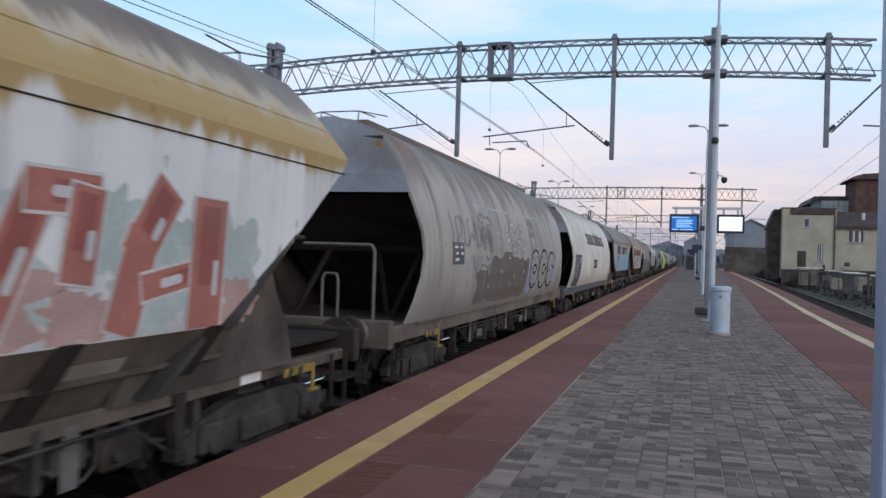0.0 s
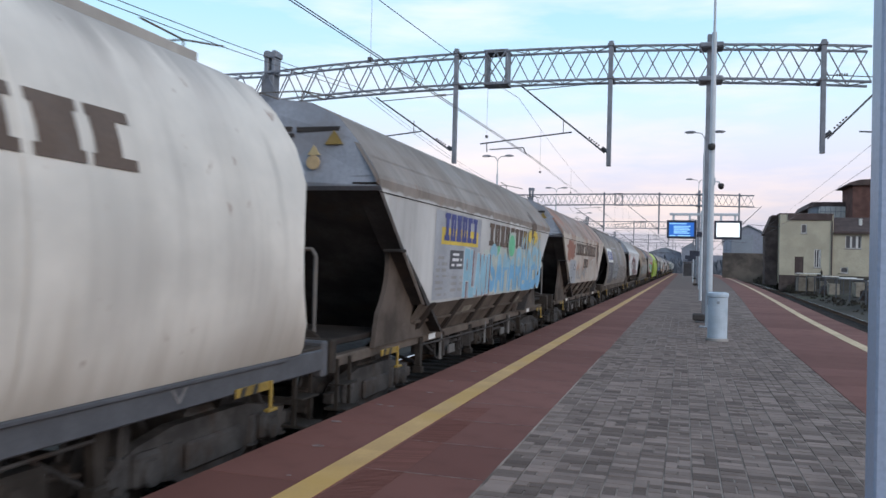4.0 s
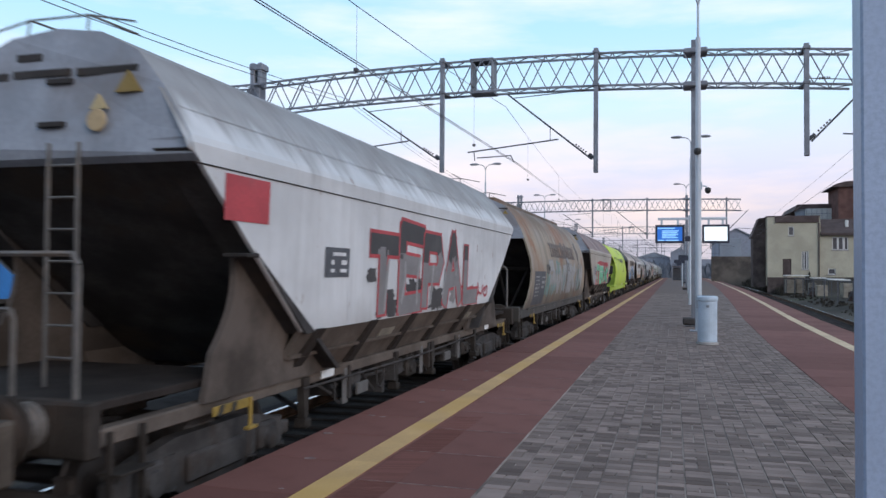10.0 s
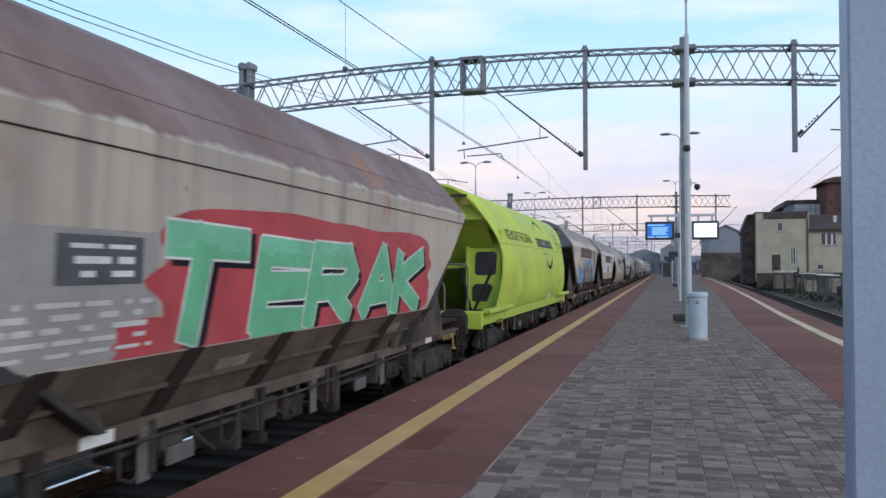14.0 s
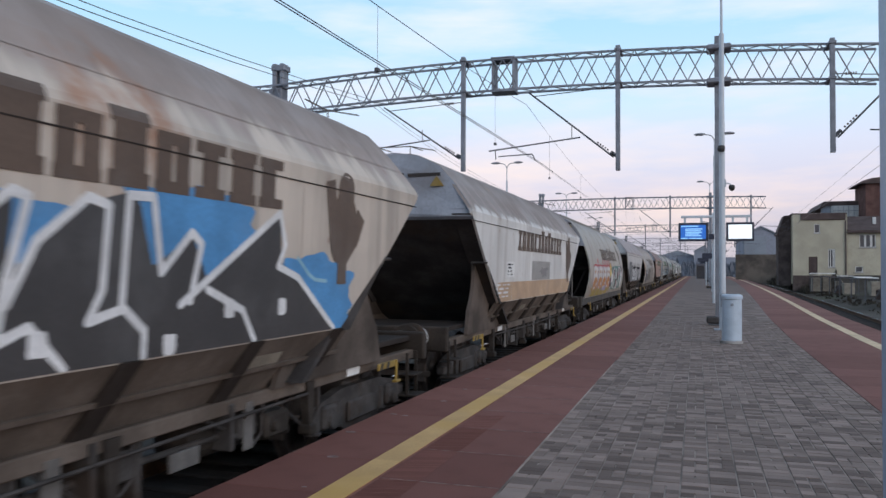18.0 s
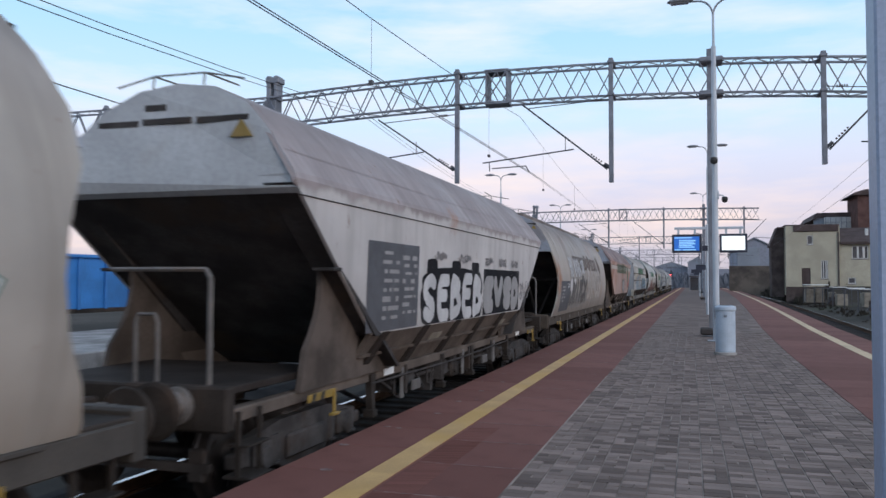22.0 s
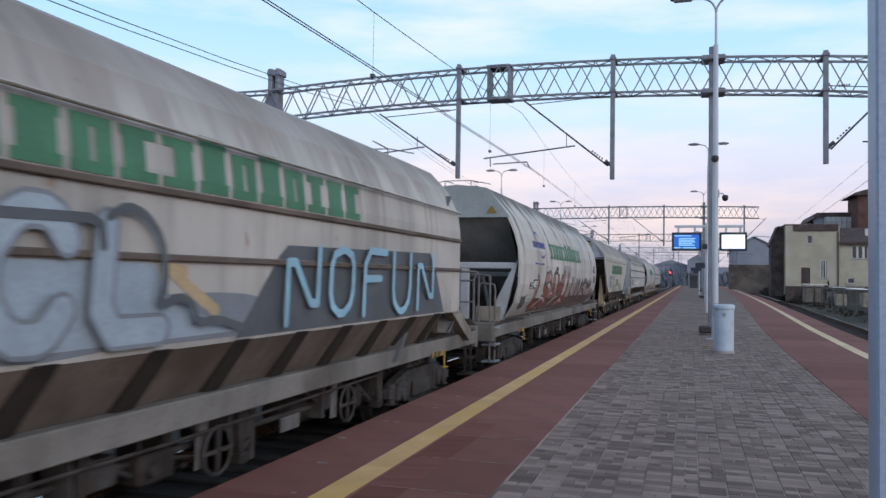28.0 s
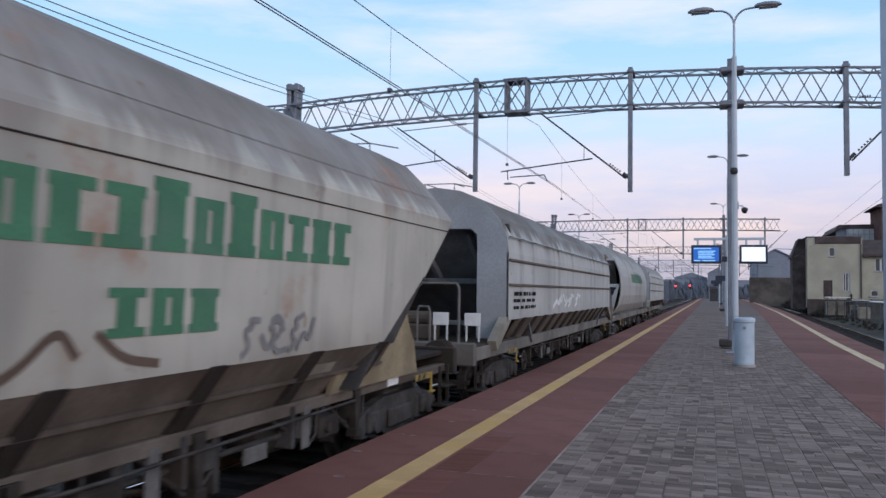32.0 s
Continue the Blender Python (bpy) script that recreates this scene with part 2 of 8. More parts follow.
M_BOGIE = plain("brake_dust_bogie_steel", (0.062, 0.057, 0.055), 0.8, 0.1, 0.35, 4.0, 40, 0.3, (0.055, 0.04, 0.032))
M_WHEEL = plain("wheel_steel", (0.05, 0.043, 0.04), 0.6, 0.5, 0.3, 5.0, 40, 0.15)
M_CHUTE = plain("dusty_chute_paint", (0.125, 0.102, 0.086), 0.8, 0.0, 0.3, 1.6, 25, 0.25, (0.085, 0.064, 0.05))
M_HOLLOW = plain("dusty_grey_hollow_steel", (0.15, 0.155, 0.16), 0.8, 0.0, 0.25, 1.4, 25, 0.2, (0.085, 0.082, 0.08))
# grime and the shade inside the hopper ends share this one dark colour
M_LINING = plain("grimy_shaded_inner_steel", (0.075, 0.062, 0.053), 0.85, 0.0, 0.35, 1.5, 25, 0.2, (0.045, 0.036, 0.03))
# the ribs' own dark paint; also carries the shade on framing and decks
M_RIB = plain("dark_rib_and_shade_paint", (0.032, 0.026, 0.023), 0.8, 0.0, 0.3, 2.0, 25, 0.2)
M_ARC = plain("rusty_end_plate", (0.085, 0.07, 0.06), 0.8, 0.0, 0.4, 1.4, 25, 0.3, (0.13, 0.105, 0.09))
M_YELLOW = plain("yellow_safety_paint", (0.25, 0.165, 0.03), 0.55, 0.0, 0.25, 4.0, 30, 0.1, (0.25, 0.17, 0.05))
M_BLACK = plain("black_paint", (0.02, 0.02, 0.02), 0.6, 0.0, 0.3)
M_GREYPIPE = plain("grey_handrail_paint", (0.13, 0.122, 0.115), 0.6, 0.1, 0.25, 6, 40, 0.1, (0.18, 0.14, 0.11))
M_WHITE = plain("white_paint", (0.70, 0.70, 0.68), 0.6, 0.0, 0.12, 4, 40, 0.08, (0.48, 0.46, 0.43))
M_PANEL = plain("dark_grey_marking_panel", (0.075, 0.078, 0.088), 0.65, 0.0, 0.2, 3, 30, 0.08)
M_GALV = plain("galvanised_steel", (0.26, 0.28, 0.31), 0.5, 0.55, 0.2, 2.5, 30, 0.1)
M_LATTICE = plain("weathered_gantry_steel", (0.20, 0.215, 0.245), 0.6, 0.35, 0.2, 2.5, 30, 0.1)
M_DARKSTEEL = plain("dark_catenary_steel", (0.07, 0.075, 0.085), 0.6, 0.4, 0.25, 4, 30, 0.1)
M_INSUL = plain("brown_insulator", (0.08, 0.055, 0.05), 0.3, 0.0, 0.2)
M_WIRE = plain("copper_wire_dull", (0.11, 0.105, 0.11), 0.5, 0.6, 0.2)
M_MAST = plain("light_grey_mast_paint", (0.48, 0.53, 0.58), 0.45, 0.0, 0.08, 1.5, 60, 0.06, (0.40, 0.45, 0.50))
M_POST = plain("blue_grey_post_paint", (0.33, 0.40, 0.53), 0.42, 0.0, 0.07, 1.2, 70, 0.08, (0.30, 0.37, 0.49))
M_BIN = plain("pale_blue_bin_paint", (0.42, 0.50, 0.58), 0.45, 0.0, 0.1, 3, 60, 0.06, (0.33, 0.40, 0.47))
M_LAMPHEAD = plain("lamp_head_grey", (0.22, 0.23, 0.25), 0.5, 0.2, 0.15)
M_LENS = plain("lamp_glass_dull", (0.30, 0.31, 0.32), 0.2, 0.0, 0.1)
M_PAVER = piecewise("grey_paver", (0.148, 0.113, 0.098), 0.36, 0.85, (0.190, 0.149, 0.131))
M_SAND = plain("joint_sand", (0.27, 0.225, 0.195), 0.95, 0.0, 0.4, 1.3, 60, 0.4, (0.075, 0.06, 0.052))
M_REDSLAB = piecewise("red_platform_slab", (0.158, 0.068, 0.055), 0.16, 0.8, (0.165, 0.075, 0.062))
M_CONC = plain("grey_concrete", (0.30, 0.29, 0.28), 0.9, 0.0, 0.25, 1.5, 40, 0.3, (0.17, 0.16, 0.15))
M_LINE = plain("yellow_line_paint", (0.50, 0.315, 0.125), 0.7, 0.0, 0.16, 1.2, 60, 0.12, (0.47, 0.285, 0.07))
M_LINE2 = plain("faded_cream_line_paint", (0.55, 0.43, 0.28), 0.75, 0.0, 0.16, 1.2, 60, 0.12)
# ballast and sleepers near black: the shade under the train is in their colour
M_BALLAST = plain("shaded_track_ballast", (0.022, 0.019, 0.018), 0.95, 0.0, 0.45, 1.2, 22, 0.9, (0.03, 0.026, 0.023))
M_GROUND = plain("rough_ground", (0.058, 0.052, 0.044), 0.95, 0.0, 0.4, 0.12, 3, 0.4, (0.07, 0.075, 0.045))
M_SLEEPER = plain("shaded_concrete_sleeper", (0.034, 0.030, 0.028), 0.9, 0.0, 0.3, 3, 40, 0.3)
M_RAILSIDE = plain("rusty_rail_side", (0.10, 0.06, 0.04), 0.8, 0.3, 0.3, 4, 40, 0.2)
M_RAILTOP = plain("polished_rail_top", (0.62, 0.62, 0.64), 0.22, 1.0, 0.1, 3, 40, 0.03)
M_BRUSH = piecewise("bare_scrub", (0.035, 0.032, 0.028), 0.4, 0.9, (0.05, 0.045, 0.036))
M_CREAM = plain("cream_render", (0.40, 0.375, 0.295), 0.9, 0.0, 0.12, 0.6, 12, 0.15, (0.38, 0.35, 0.27))
M_TIMBER = plain("dark_weathered_boards", (0.075, 0.06, 0.056), 0.9, 0.0, 0.35, 1.2, 14, 0.3, (0.12, 0.098, 0.092))
M_BRICK = plain("dark_red_brick", (0.115, 0.066, 0.058), 0.9, 0.0, 0.25, 1.5, 14, 0.3, (0.10, 0.06, 0.055))
M_ROOF = plain("dark_brown_roof_sheet", (0.085, 0.065, 0.062), 0.8, 0.0, 0.25, 1.2, 20, 0.2)
M_GLASS = plain("window_pane_dark", (0.05, 0.055, 0.065), 0.12, 0.0, 0.2, 2, 20, 0.02)
M_CURTAIN = plain("window_white_frame", (0.55, 0.56, 0.55), 0.6, 0.0, 0.1)
M_HALL = plain("grey_hall_cladding", (0.22, 0.25, 0.29), 0.7, 0.0, 0.12, 0.3, 5, 0.1)
# distance haze is mixed into the far masonry and tree colours: pale, bluish
M_FAR = plain("far_masonry_haze_tint", (0.25, 0.27, 0.32), 0.9, 0.0, 0.15, 0.08, 2, 0.05)
M_FARWOOD = piecewise("far_trees_haze_tint", (0.135, 0.15, 0.18), 0.2, 0.95, bump=0.1)
M_TANWALL = plain("tan_garden_wall", (0.075, 0.066, 0.06), 0.9, 0.0, 0.2, 0.4, 10, 0.2, (0.15, 0.13, 0.11))
M_BLUE = plain("blue_gondola_paint", (0.035, 0.19, 0.50), 0.5, 0.0, 0.2, 0.8, 20, 0.12, (0.03, 0.13, 0.33))
M_SCREENFRAME = plain("display_housing_black", (0.025, 0.03, 0.05), 0.4, 0.1, 0.2)
M_SCREEN_BLUE = glow("display_blue", (0.02, 0.14, 0.55), 0.75)
M_SCREEN_LIGHT = glow("display_text_light", (0.30, 0.62, 0.95), 0.85)
M_SCREEN_WHITE = glow("display_white", (0.86, 0.95, 0.97), 1.0)
M_SIGNAL = glow("signal_red", (1.0, 0.05, 0.06), 6.0)


# ---------------------------------------------------------------- mesh tools
class Form:
    """Collects vertices and faces of one mesh."""

    def __init__(self):
        self.v, self.f = [], []

    def add(self, vs, fs):
        o = len(self.v)
        self.v += [tuple(p) for p in vs]
        self.f += [tuple(i + o for i in q) for q in fs]
        return self

    def box(self, x0, x1, y0, y1, z0, z1, c=0.0):
        cx, cy, cz, hx, hy, hz = (x0 + x1) / 2, (y0 + y1) / 2, (z0 + z1) / 2, abs(x1 - x0) / 2, abs(y1 - y0) / 2, abs(z1 - z0) / 2
        if c <= 0:
            vs = [(cx + sx * hx, cy + sy * hy, cz + sz * hz) for sx in (-1, 1) for sy in (-1, 1) for sz in (-1, 1)]
            return self.add(vs, [(0, 1, 3, 2), (4, 6, 7, 5), (0, 4, 5, 1), (2, 3, 7, 6), (0, 2, 6, 4), (1, 5, 7, 3)])
        c = min(c, hx * 0.9, hy * 0.9, hz * 0.9)
        vs, ix = [], {}
        for sx in (-1, 1):
            for sy in (-1, 1):
                for sz in (-1, 1):
                    for a, d in enumerate(((0, c, c), (c, 0, c), (c, c, 0))):
                        ix[sx, sy, sz, a] = len(vs)
                        vs.append((cx + sx * (hx - d[0]), cy + sy * (hy - d[1]), cz + sz * (hz - d[2])))
        fs = []
        for s in (-1, 1):
            fs.append([ix[s, a, b, 0] for a, b in ((-1, -1), (1, -1), (1, 1), (-1, 1))])
            fs.append([ix[a, s, b, 1] for a, b in ((-1, -1), (1, -1), (1, 1), (-1, 1))])
            fs.append([ix[a, b, s, 2] for a, b in ((-1, -1), (1, -1), (1, 1), (-1, 1))])
            for t in (-1, 1):
                fs.append([ix[s, t, -1, 0], ix[s, t, 1, 0], ix[s, t, 1, 1], ix[s, t, -1, 1]])
                fs.append([ix[s, -1, t, 0], ix[s, 1, t, 0], ix[s, 1, t, 2], ix[s, -1, t, 2]])
                fs.append([ix[-1, s, t, 1], ix[1, s, t, 1], ix[1, s, t, 2], ix[-1, s, t, 2]])
                for u in (-1, 1):
                    fs.append([ix[s, t, u, 0], ix[s, t, u, 1], ix[s, t, u, 2]])
        return self.add(vs, fs)

    def prism(self, poly, axis, a, b):
        """A polygon of two coordinates, drawn out along the axis from a to b."""
        k = len(poly)
        put = {"x": lambda p, s: (s, p[0], p[1]), "y": lambda p, s: (p[0], s, p[1]), "z": lambda p, s: (p[0], p[1], s)}[axis]
        vs = [put(p, a) for p in poly] + [put(p, b) for p in poly]
        return self.add(vs, [tuple(range(k)), tuple(range(2 * k - 1, k - 1, -1))] + [(i, (i + 1) % k, k + (i + 1) % k, k + i) for i in range(k)])

    def rod(self, p0, p1, r0, r1=None, n=8):
        r1 = r0 if r1 is None else r1
        p0, p1 = Vector(p0), Vector(p1)
        d = (p1 - p0).normalized()
        u = d.cross(Vector((0, 0, 1)) if abs(d.z) < 0.9 else Vector((1, 0, 0))).normalized()
        w = d.cross(u)
        vs = [p + (u * math.cos(2 * math.pi * i / n) + w * math.sin(2 * math.pi * i / n)) * r for p, r in ((p0, r0), (p1, r1)) for i in range(n)]
        return self.add(vs, [(i, (i + 1) % n, n + (i + 1) % n, n + i) for i in range(n)] + [tuple(range(n))[::-1], tuple(range(n, 2 * n))])

    def pipe(self, pts, r, n=6):
        for a, b in zip(pts, pts[1:]):
            self.rod(a, b, r, r, n)
        return self

    def beam(self, p0, p1, w, h):
        """A square bar from p0 to p1."""
        p0, p1 = Vector(p0), Vector(p1)
        d = (p1 - p0).normalized()
        u = d.cross(Vector((0, 0, 1)) if abs(d.z) < 0.95 else Vector((1, 0, 0))).normalized()
        s = d.cross(u)
        vs = [p + u * a * w / 2 + s * b * h / 2 for p in (p0, p1) for a, b in ((-1, -1), (1, -1), (1, 1), (-1, 1))]
        return self.add(vs, [(0, 1, 2, 3), (7, 6, 5, 4)] + [(i, (i + 1) % 4, 4 + (i + 1) % 4, 4 + i) for i in range(4)])

    def turn(self, profile, axis="z", n=20, at=(0, 0, 0)):
        """A profile of (radius, height), turned round the axis."""
        vs = []
        for r, hgt in profile:
            for i in range(n):
                a, b = r * math.cos(2 * math.pi * i / n), r * math.sin(2 * math.pi * i / n)
                p = {"z": (a, b, hgt), "x": (hgt, a, b), "y": (a, hgt, b)}[axis]
                vs.append((p[0] + at[0], p[1] + at[1], p[2] + at[2]))
        k = len(profile)
        fs = [(j * n + i, j * n + (i + 1) % n, (j + 1) * n + (i + 1) % n, (j + 1) * n + i) for j in range(k - 1) for i in range(n)]
        return self.add(vs, fs + [tuple(range(n))[::-1], tuple(range((k - 1) * n, k * n))])

    def grid(self, rows):
        m = len(rows[0])
        return self.add([p for r in rows for p in r], [(j * m + i, j * m + i + 1, (j + 1) * m + i + 1, (j + 1) * m + i) for j in range(len(rows) - 1) for i in range(m - 1)])

    def mesh(self, name, smooth=False, tidy=True):
        me = bpy.data.meshes.new(name)
        me.from_pydata(self.v, [], self.f)
        if tidy and len(self.f) < 6000:
            bm = bmesh.new()
            bm.from_mesh(me)
            bmesh.ops.recalc_face_normals(bm, faces=bm.faces)
            bm.to_mesh(me)
            bm.free()
        if smooth:
            me.shade_smooth()
        me.update()
        return me


KEPT = {}


def kept(key, make, smooth=False):
    """One mesh for all alike pieces."""
    if key not in KEPT:
        KEPT[key] = make().mesh(str(key[0]) if isinstance(key, tuple) else str(key), smooth)
    return KEPT[key]


def coat(ob, material):
    if not ob.data.materials:
        ob.data.materials.append(material)
    elif ob.data.materials[0] is not material:
        ob.material_slots[0].link = "OBJECT"
        ob.material_slots[0].material = material
    return ob


def part(name, form, material, parent, at=(0, 0, 0), label="", turned=(0, 0, 0), smooth=False):
    me = form.mesh(name, smooth) if isinstance(form, Form) else form
    ob = coat(new(name, me), material)
    ob.parent = parent
    ob.matrix_basis = pose(*at, *turned)
    return tagged(ob, label)


def thing(name, at=(0, 0, 0), label="", category="", group="", kind=""):
    ob = new(name)
    ob.empty_display_size = 0.2
    ob.matrix_basis = pose(*at)
    return tagged(ob, label, category, group, kind)


def solid(name, form, material, label="", category="", group="", kind="", at=(0, 0, 0), smooth=False):
    ob = coat(new(name, form.mesh(name, smooth) if isinstance(form, Form) else form), material)
    ob.matrix_basis = pose(*at)
    return tagged(ob, label, category, group, kind)


# ---------------------------------------------------------------- ground, tracks, platform
def right_line(y):
    """x of the cream line along the platform's far side; the platform widens away from the camera."""
    return float(np.interp(y, [-30, 10, 19, 28.6, 42.6, 60, 77, 127, 227, 400], [3.45, 3.5, 3.6, 3.85, 4.42, 5.05, 5.6, 6.9, 8.2, 9.0]))


STEPS = [-12, -6, 0, 4, 8, 12, 16, 20, 24, 28, 32, 36, 40, 45, 50, 56, 63, 70, 78, 88, 100, 115, 130, 150, 175, 200, 230]
EDGE = -3.255


def ribbon(left, right, z0, z1, ys=STEPS):
    """A slab between two lines that follow y."""
    f = Form()
    vs, fs = [], []
    for y in ys:
        a, b = left(y), right(y)
        vs += [(a, y, z0), (b, y, z0), (b, y, z1), (a, y, z1)]
    for i in range(len(ys) - 1):
        o = 4 * i
        fs += [(o + k, o + (k + 1) % 4, o + 4 + (k + 1) % 4, o + 4 + k) for k in range(4)]
    e = 4 * (len(ys) - 1)
    return f.add(vs, fs + [(0, 3, 2, 1), (e, e + 1, e + 2, e + 3)])


# ground: one sheet to the horizon, with a bank rising beyond the far track
g = Form()
gx = [-2500, -600, -150, -60, -34, -26, -18, -7.5, -2.6, 0, 4, 8.6, 9.3, 10.0, 10.8, 11.5, 16, 22, 60, 200, 800, 2500]
gy = [-60, -20, 0, 20, 40, 60, 75, 84, 89.6, 100, 130, 170, 230, 320, 500, 1000, 3000]


def ground_z(x, y):
    if x > 8:
        shift = right_line(y) - 3.5
        return float(np.interp(x - shift, [7.6, 8.4, 9.4, 11.5, 200], [-0.95, -0.72, -0.45, float(np.interp(y, [84, 89.6], [-0.27, 1.15])), float(np.interp(y, [84, 89.6], [-0.2, 1.3]))])) if y > -30 else -0.95
    return -0.95


rows_ = []
for y in gy:
    rows_.append([(x + (right_line(y) - 3.5 if 4 < x < 40 else 0), y, ground_z(x + (right_line(y) - 3.5 if 4 < x < 40 else 0), y)) for x in gx])
solid("ground", g.grid(rows_), M_GROUND, "rough dark railway ground with a low bank", "ground", kind="structure")


def track(name, centre, ys, label):
    """Ballast bed, sleepers and two rails along a line."""
    bed = thing(name, label=label, category="track", kind="structure")
    prof = [(-2.3, -0.96), (-1.5, RAIL - 0.2), (1.5, RAIL - 0.2), (2.3, -0.96)]
    fine = np.arange(ys[0], ys[-1] + 0.1, 2.5)
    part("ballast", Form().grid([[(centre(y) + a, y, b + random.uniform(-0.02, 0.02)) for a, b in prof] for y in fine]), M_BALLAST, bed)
    s = Form()
    for y in np.arange(ys[0], min(ys[-1], 130), 0.6):
        c = centre(y)
        s.box(c - 1.3, c + 1.3, y - 0.13, y + 0.13, RAIL - 0.33, RAIL - 0.155, 0.02)
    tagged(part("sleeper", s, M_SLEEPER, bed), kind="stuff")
    for side in (-0.7525, 0.7525):
        r, t = Form(), Form()
        for a, b in zip(ys, ys[1:]):
            for ff, w, z0, z1 in ((r, 0.014, RAIL - 0.13, RAIL - 0.035), (r, 0.068, RAIL - 0.155, RAIL - 0.13), (r, 0.035, RAIL - 0.035, RAIL - 0.004), (t, 0.031, RAIL - 0.004, RAIL)):
                ff.add([(centre(yy) + side + sx * w, yy, zz) for yy in (a, b) for sx, zz in ((-1, z0), (1, z0), (1, z1), (-1, z1))],
                       [(0, 1, 5, 4), (1, 2, 6, 5), (2, 3, 7, 6), (3, 0, 4, 7), (0, 3, 2, 1), (4, 5, 6, 7)])
        rail = part("rail", r, M_RAILSIDE, bed)
        part("railhead", t, M_RAILTOP, rail, label="shiny worn rail top")
    return bed


FARY = [-14, 0, 60, 130, 300, 600]
track("track_1", lambda y: TRACK_X, FARY, "ballasted railway track under the freight train")
track("track_2", lambda y: TRACK_X - 5.2, FARY, "empty ballasted railway track behind the train")
track("track_3", lambda y: -22.2, FARY, "siding with parked blue gondolas")
track("track_4", lambda y: right_line(y) + 0.88 + 1.675, STEPS + [300, 400], "curving railway track beyond the platform")

# second platform behind the train
solid("pavement_1", Form().box(-18.6, -13.0, -20, 220, -0.95, -0.08, 0.03), M_CONC, "bare grey concrete side platform behind the train", "platform", kind="structure")

# platform body, edges and copings
plat = solid("platform", ribbon(lambda y: EDGE + 0.12, lambda y: right_line(y) + 0.76, -1.0, -0.085), M_SAND, "island platform bed between two tracks", "platform", kind="structure")
edge_l = solid("kerb_1", ribbon(lambda y: EDGE + 0.02, lambda y: EDGE + 0.14, -0.9, -0.20), M_CONC, "dirty concrete platform face", "platform edge", kind="structure")
edge_r = solid("kerb_2", ribbon(lambda y: right_line(y) + 0.74, lambda y: right_line(y) + 0.86, -0.9, -0.20), M_CONC, "dirty concrete platform face", "platform edge", kind="structure")

GREY_L, LINE_L, LINE_R = -1.30, -2.50, -2.245


def grey_right(y):
    return right_line(y) - 1.55


red_l = thing("paving_1", label="red concrete slab paving along the platform edge", category="paving", kind="structure")
red_r = thing("paving_2", label="red slab paving along the far platform edge", category="paving", kind="structure")
grey = thing("paving_3", label="dark grey block paving with sandy joints", category="paving", kind="structure")
yline = thing("line_1", label="worn yellow safety line on the platform", category="line", kind="structure")
cline = thing("line_2", label="faded cream safety line on the platform", category="line", kind="structure")

solid("joint_bed", ribbon(lambda y: GREY_L - 0.004, grey_right, -0.084, -0.0075), M_SAND, "sandy joints of the block paving", "paving", kind="structure")
part("edging", ribbon(lambda y: GREY_L - 0.012, lambda y: GREY_L + 0.006, -0.02, 0.002, [-12, 4, 8, 12, 14]), M_SAND, red_l, label="pale mortar edging")
# red slabs: an edge course and an inner course, one metre long each
for wide, x0 in ((LINE_L - EDGE, EDGE), (LINE_R - LINE_L, LINE_L), (GREY_L - LINE_R, LINE_R)):
    me = kept(("slab", wide), lambda: Form().box(0.003, wide - 0.003, 0.003, 0.997, -0.085, 0.0, 0.006))
    for k in range(-12, 58):
        part("slab", me, M_REDSLAB, red_l, (x0, k + (0.5 if x0 == LINE_R else 0), random.uniform(-0.002, 0.002)))
    f = Form()
    for k in range(58, 230):
        f.box(x0 + 0.003, x0 + wide - 0.003, k + 0.003, k + 0.997, -0.085, 0.0)
    tagged(part("far_slabs", f, M_REDSLAB, red_l), kind="stuff")
for k in range(-8, 228, 4):
    part("line_stripe", kept("stripe", lambda: Form().box(0.012, LINE_R - LINE_L - 0.012, 0, 4.0, 0.0, 0.005)), M_LINE, yline, (LINE_L, k - 2, 0.001))
for y in range(-12, 60):
    for lo, hi in ((grey_right, right_line), (right_line, lambda q: right_line(q) + 0.87)):
        f = Form().add([(lo(y) + 0.004, y + 0.003, z) for z in (-0.085, 0)] + [(hi(y) - 0.004, y + 0.003, z) for z in (-0.085, 0)] +
                       [(lo(y + 1) + 0.004, y + 0.997, z) for z in (-0.085, 0)] + [(hi(y + 1) - 0.004, y + 0.997, z) for z in (-0.085, 0)],
                       [(0, 1, 3, 2), (4, 6, 7, 5), (0, 4, 5, 1), (2, 3, 7, 6), (1, 5, 7, 3), (0, 2, 6, 4)])
        part("slab", f, M_REDSLAB, red_r)
part("far_slab", ribbon(grey_right, lambda q: right_line(q) + 0.87, -0.085, 0.0, [60, 63, 70, 78, 88, 100, 115, 130, 150, 175, 200, 230]), M_REDSLAB, red_r)
part("line_stripe", ribbon(lambda q: right_line(q) - 0.12, lambda q: right_line(q) + 0.12, 0.001, 0.006), M_LINE2, cline)

# pale scuffs at the slab joints, and a ribbed tactile band beside the line
rs = random.Random(17)
M_SCUFF = plain("pale_mortar_scuff", (0.20, 0.145, 0.135), 0.9, 0.0, 0.35, 8.0, 60, 0.2, (0.13, 0.07, 0.065))
for k in range(3, 18):                                     # pale mortar in the cross joints
    part("joint", kept("cross_joint", lambda: Form().box(0.02, GREY_L - LINE_R - 0.02, -0.004, 0.004, -0.01, 0.0022)), M_SCUFF, red_l, (LINE_R, k + 0.5, 0))
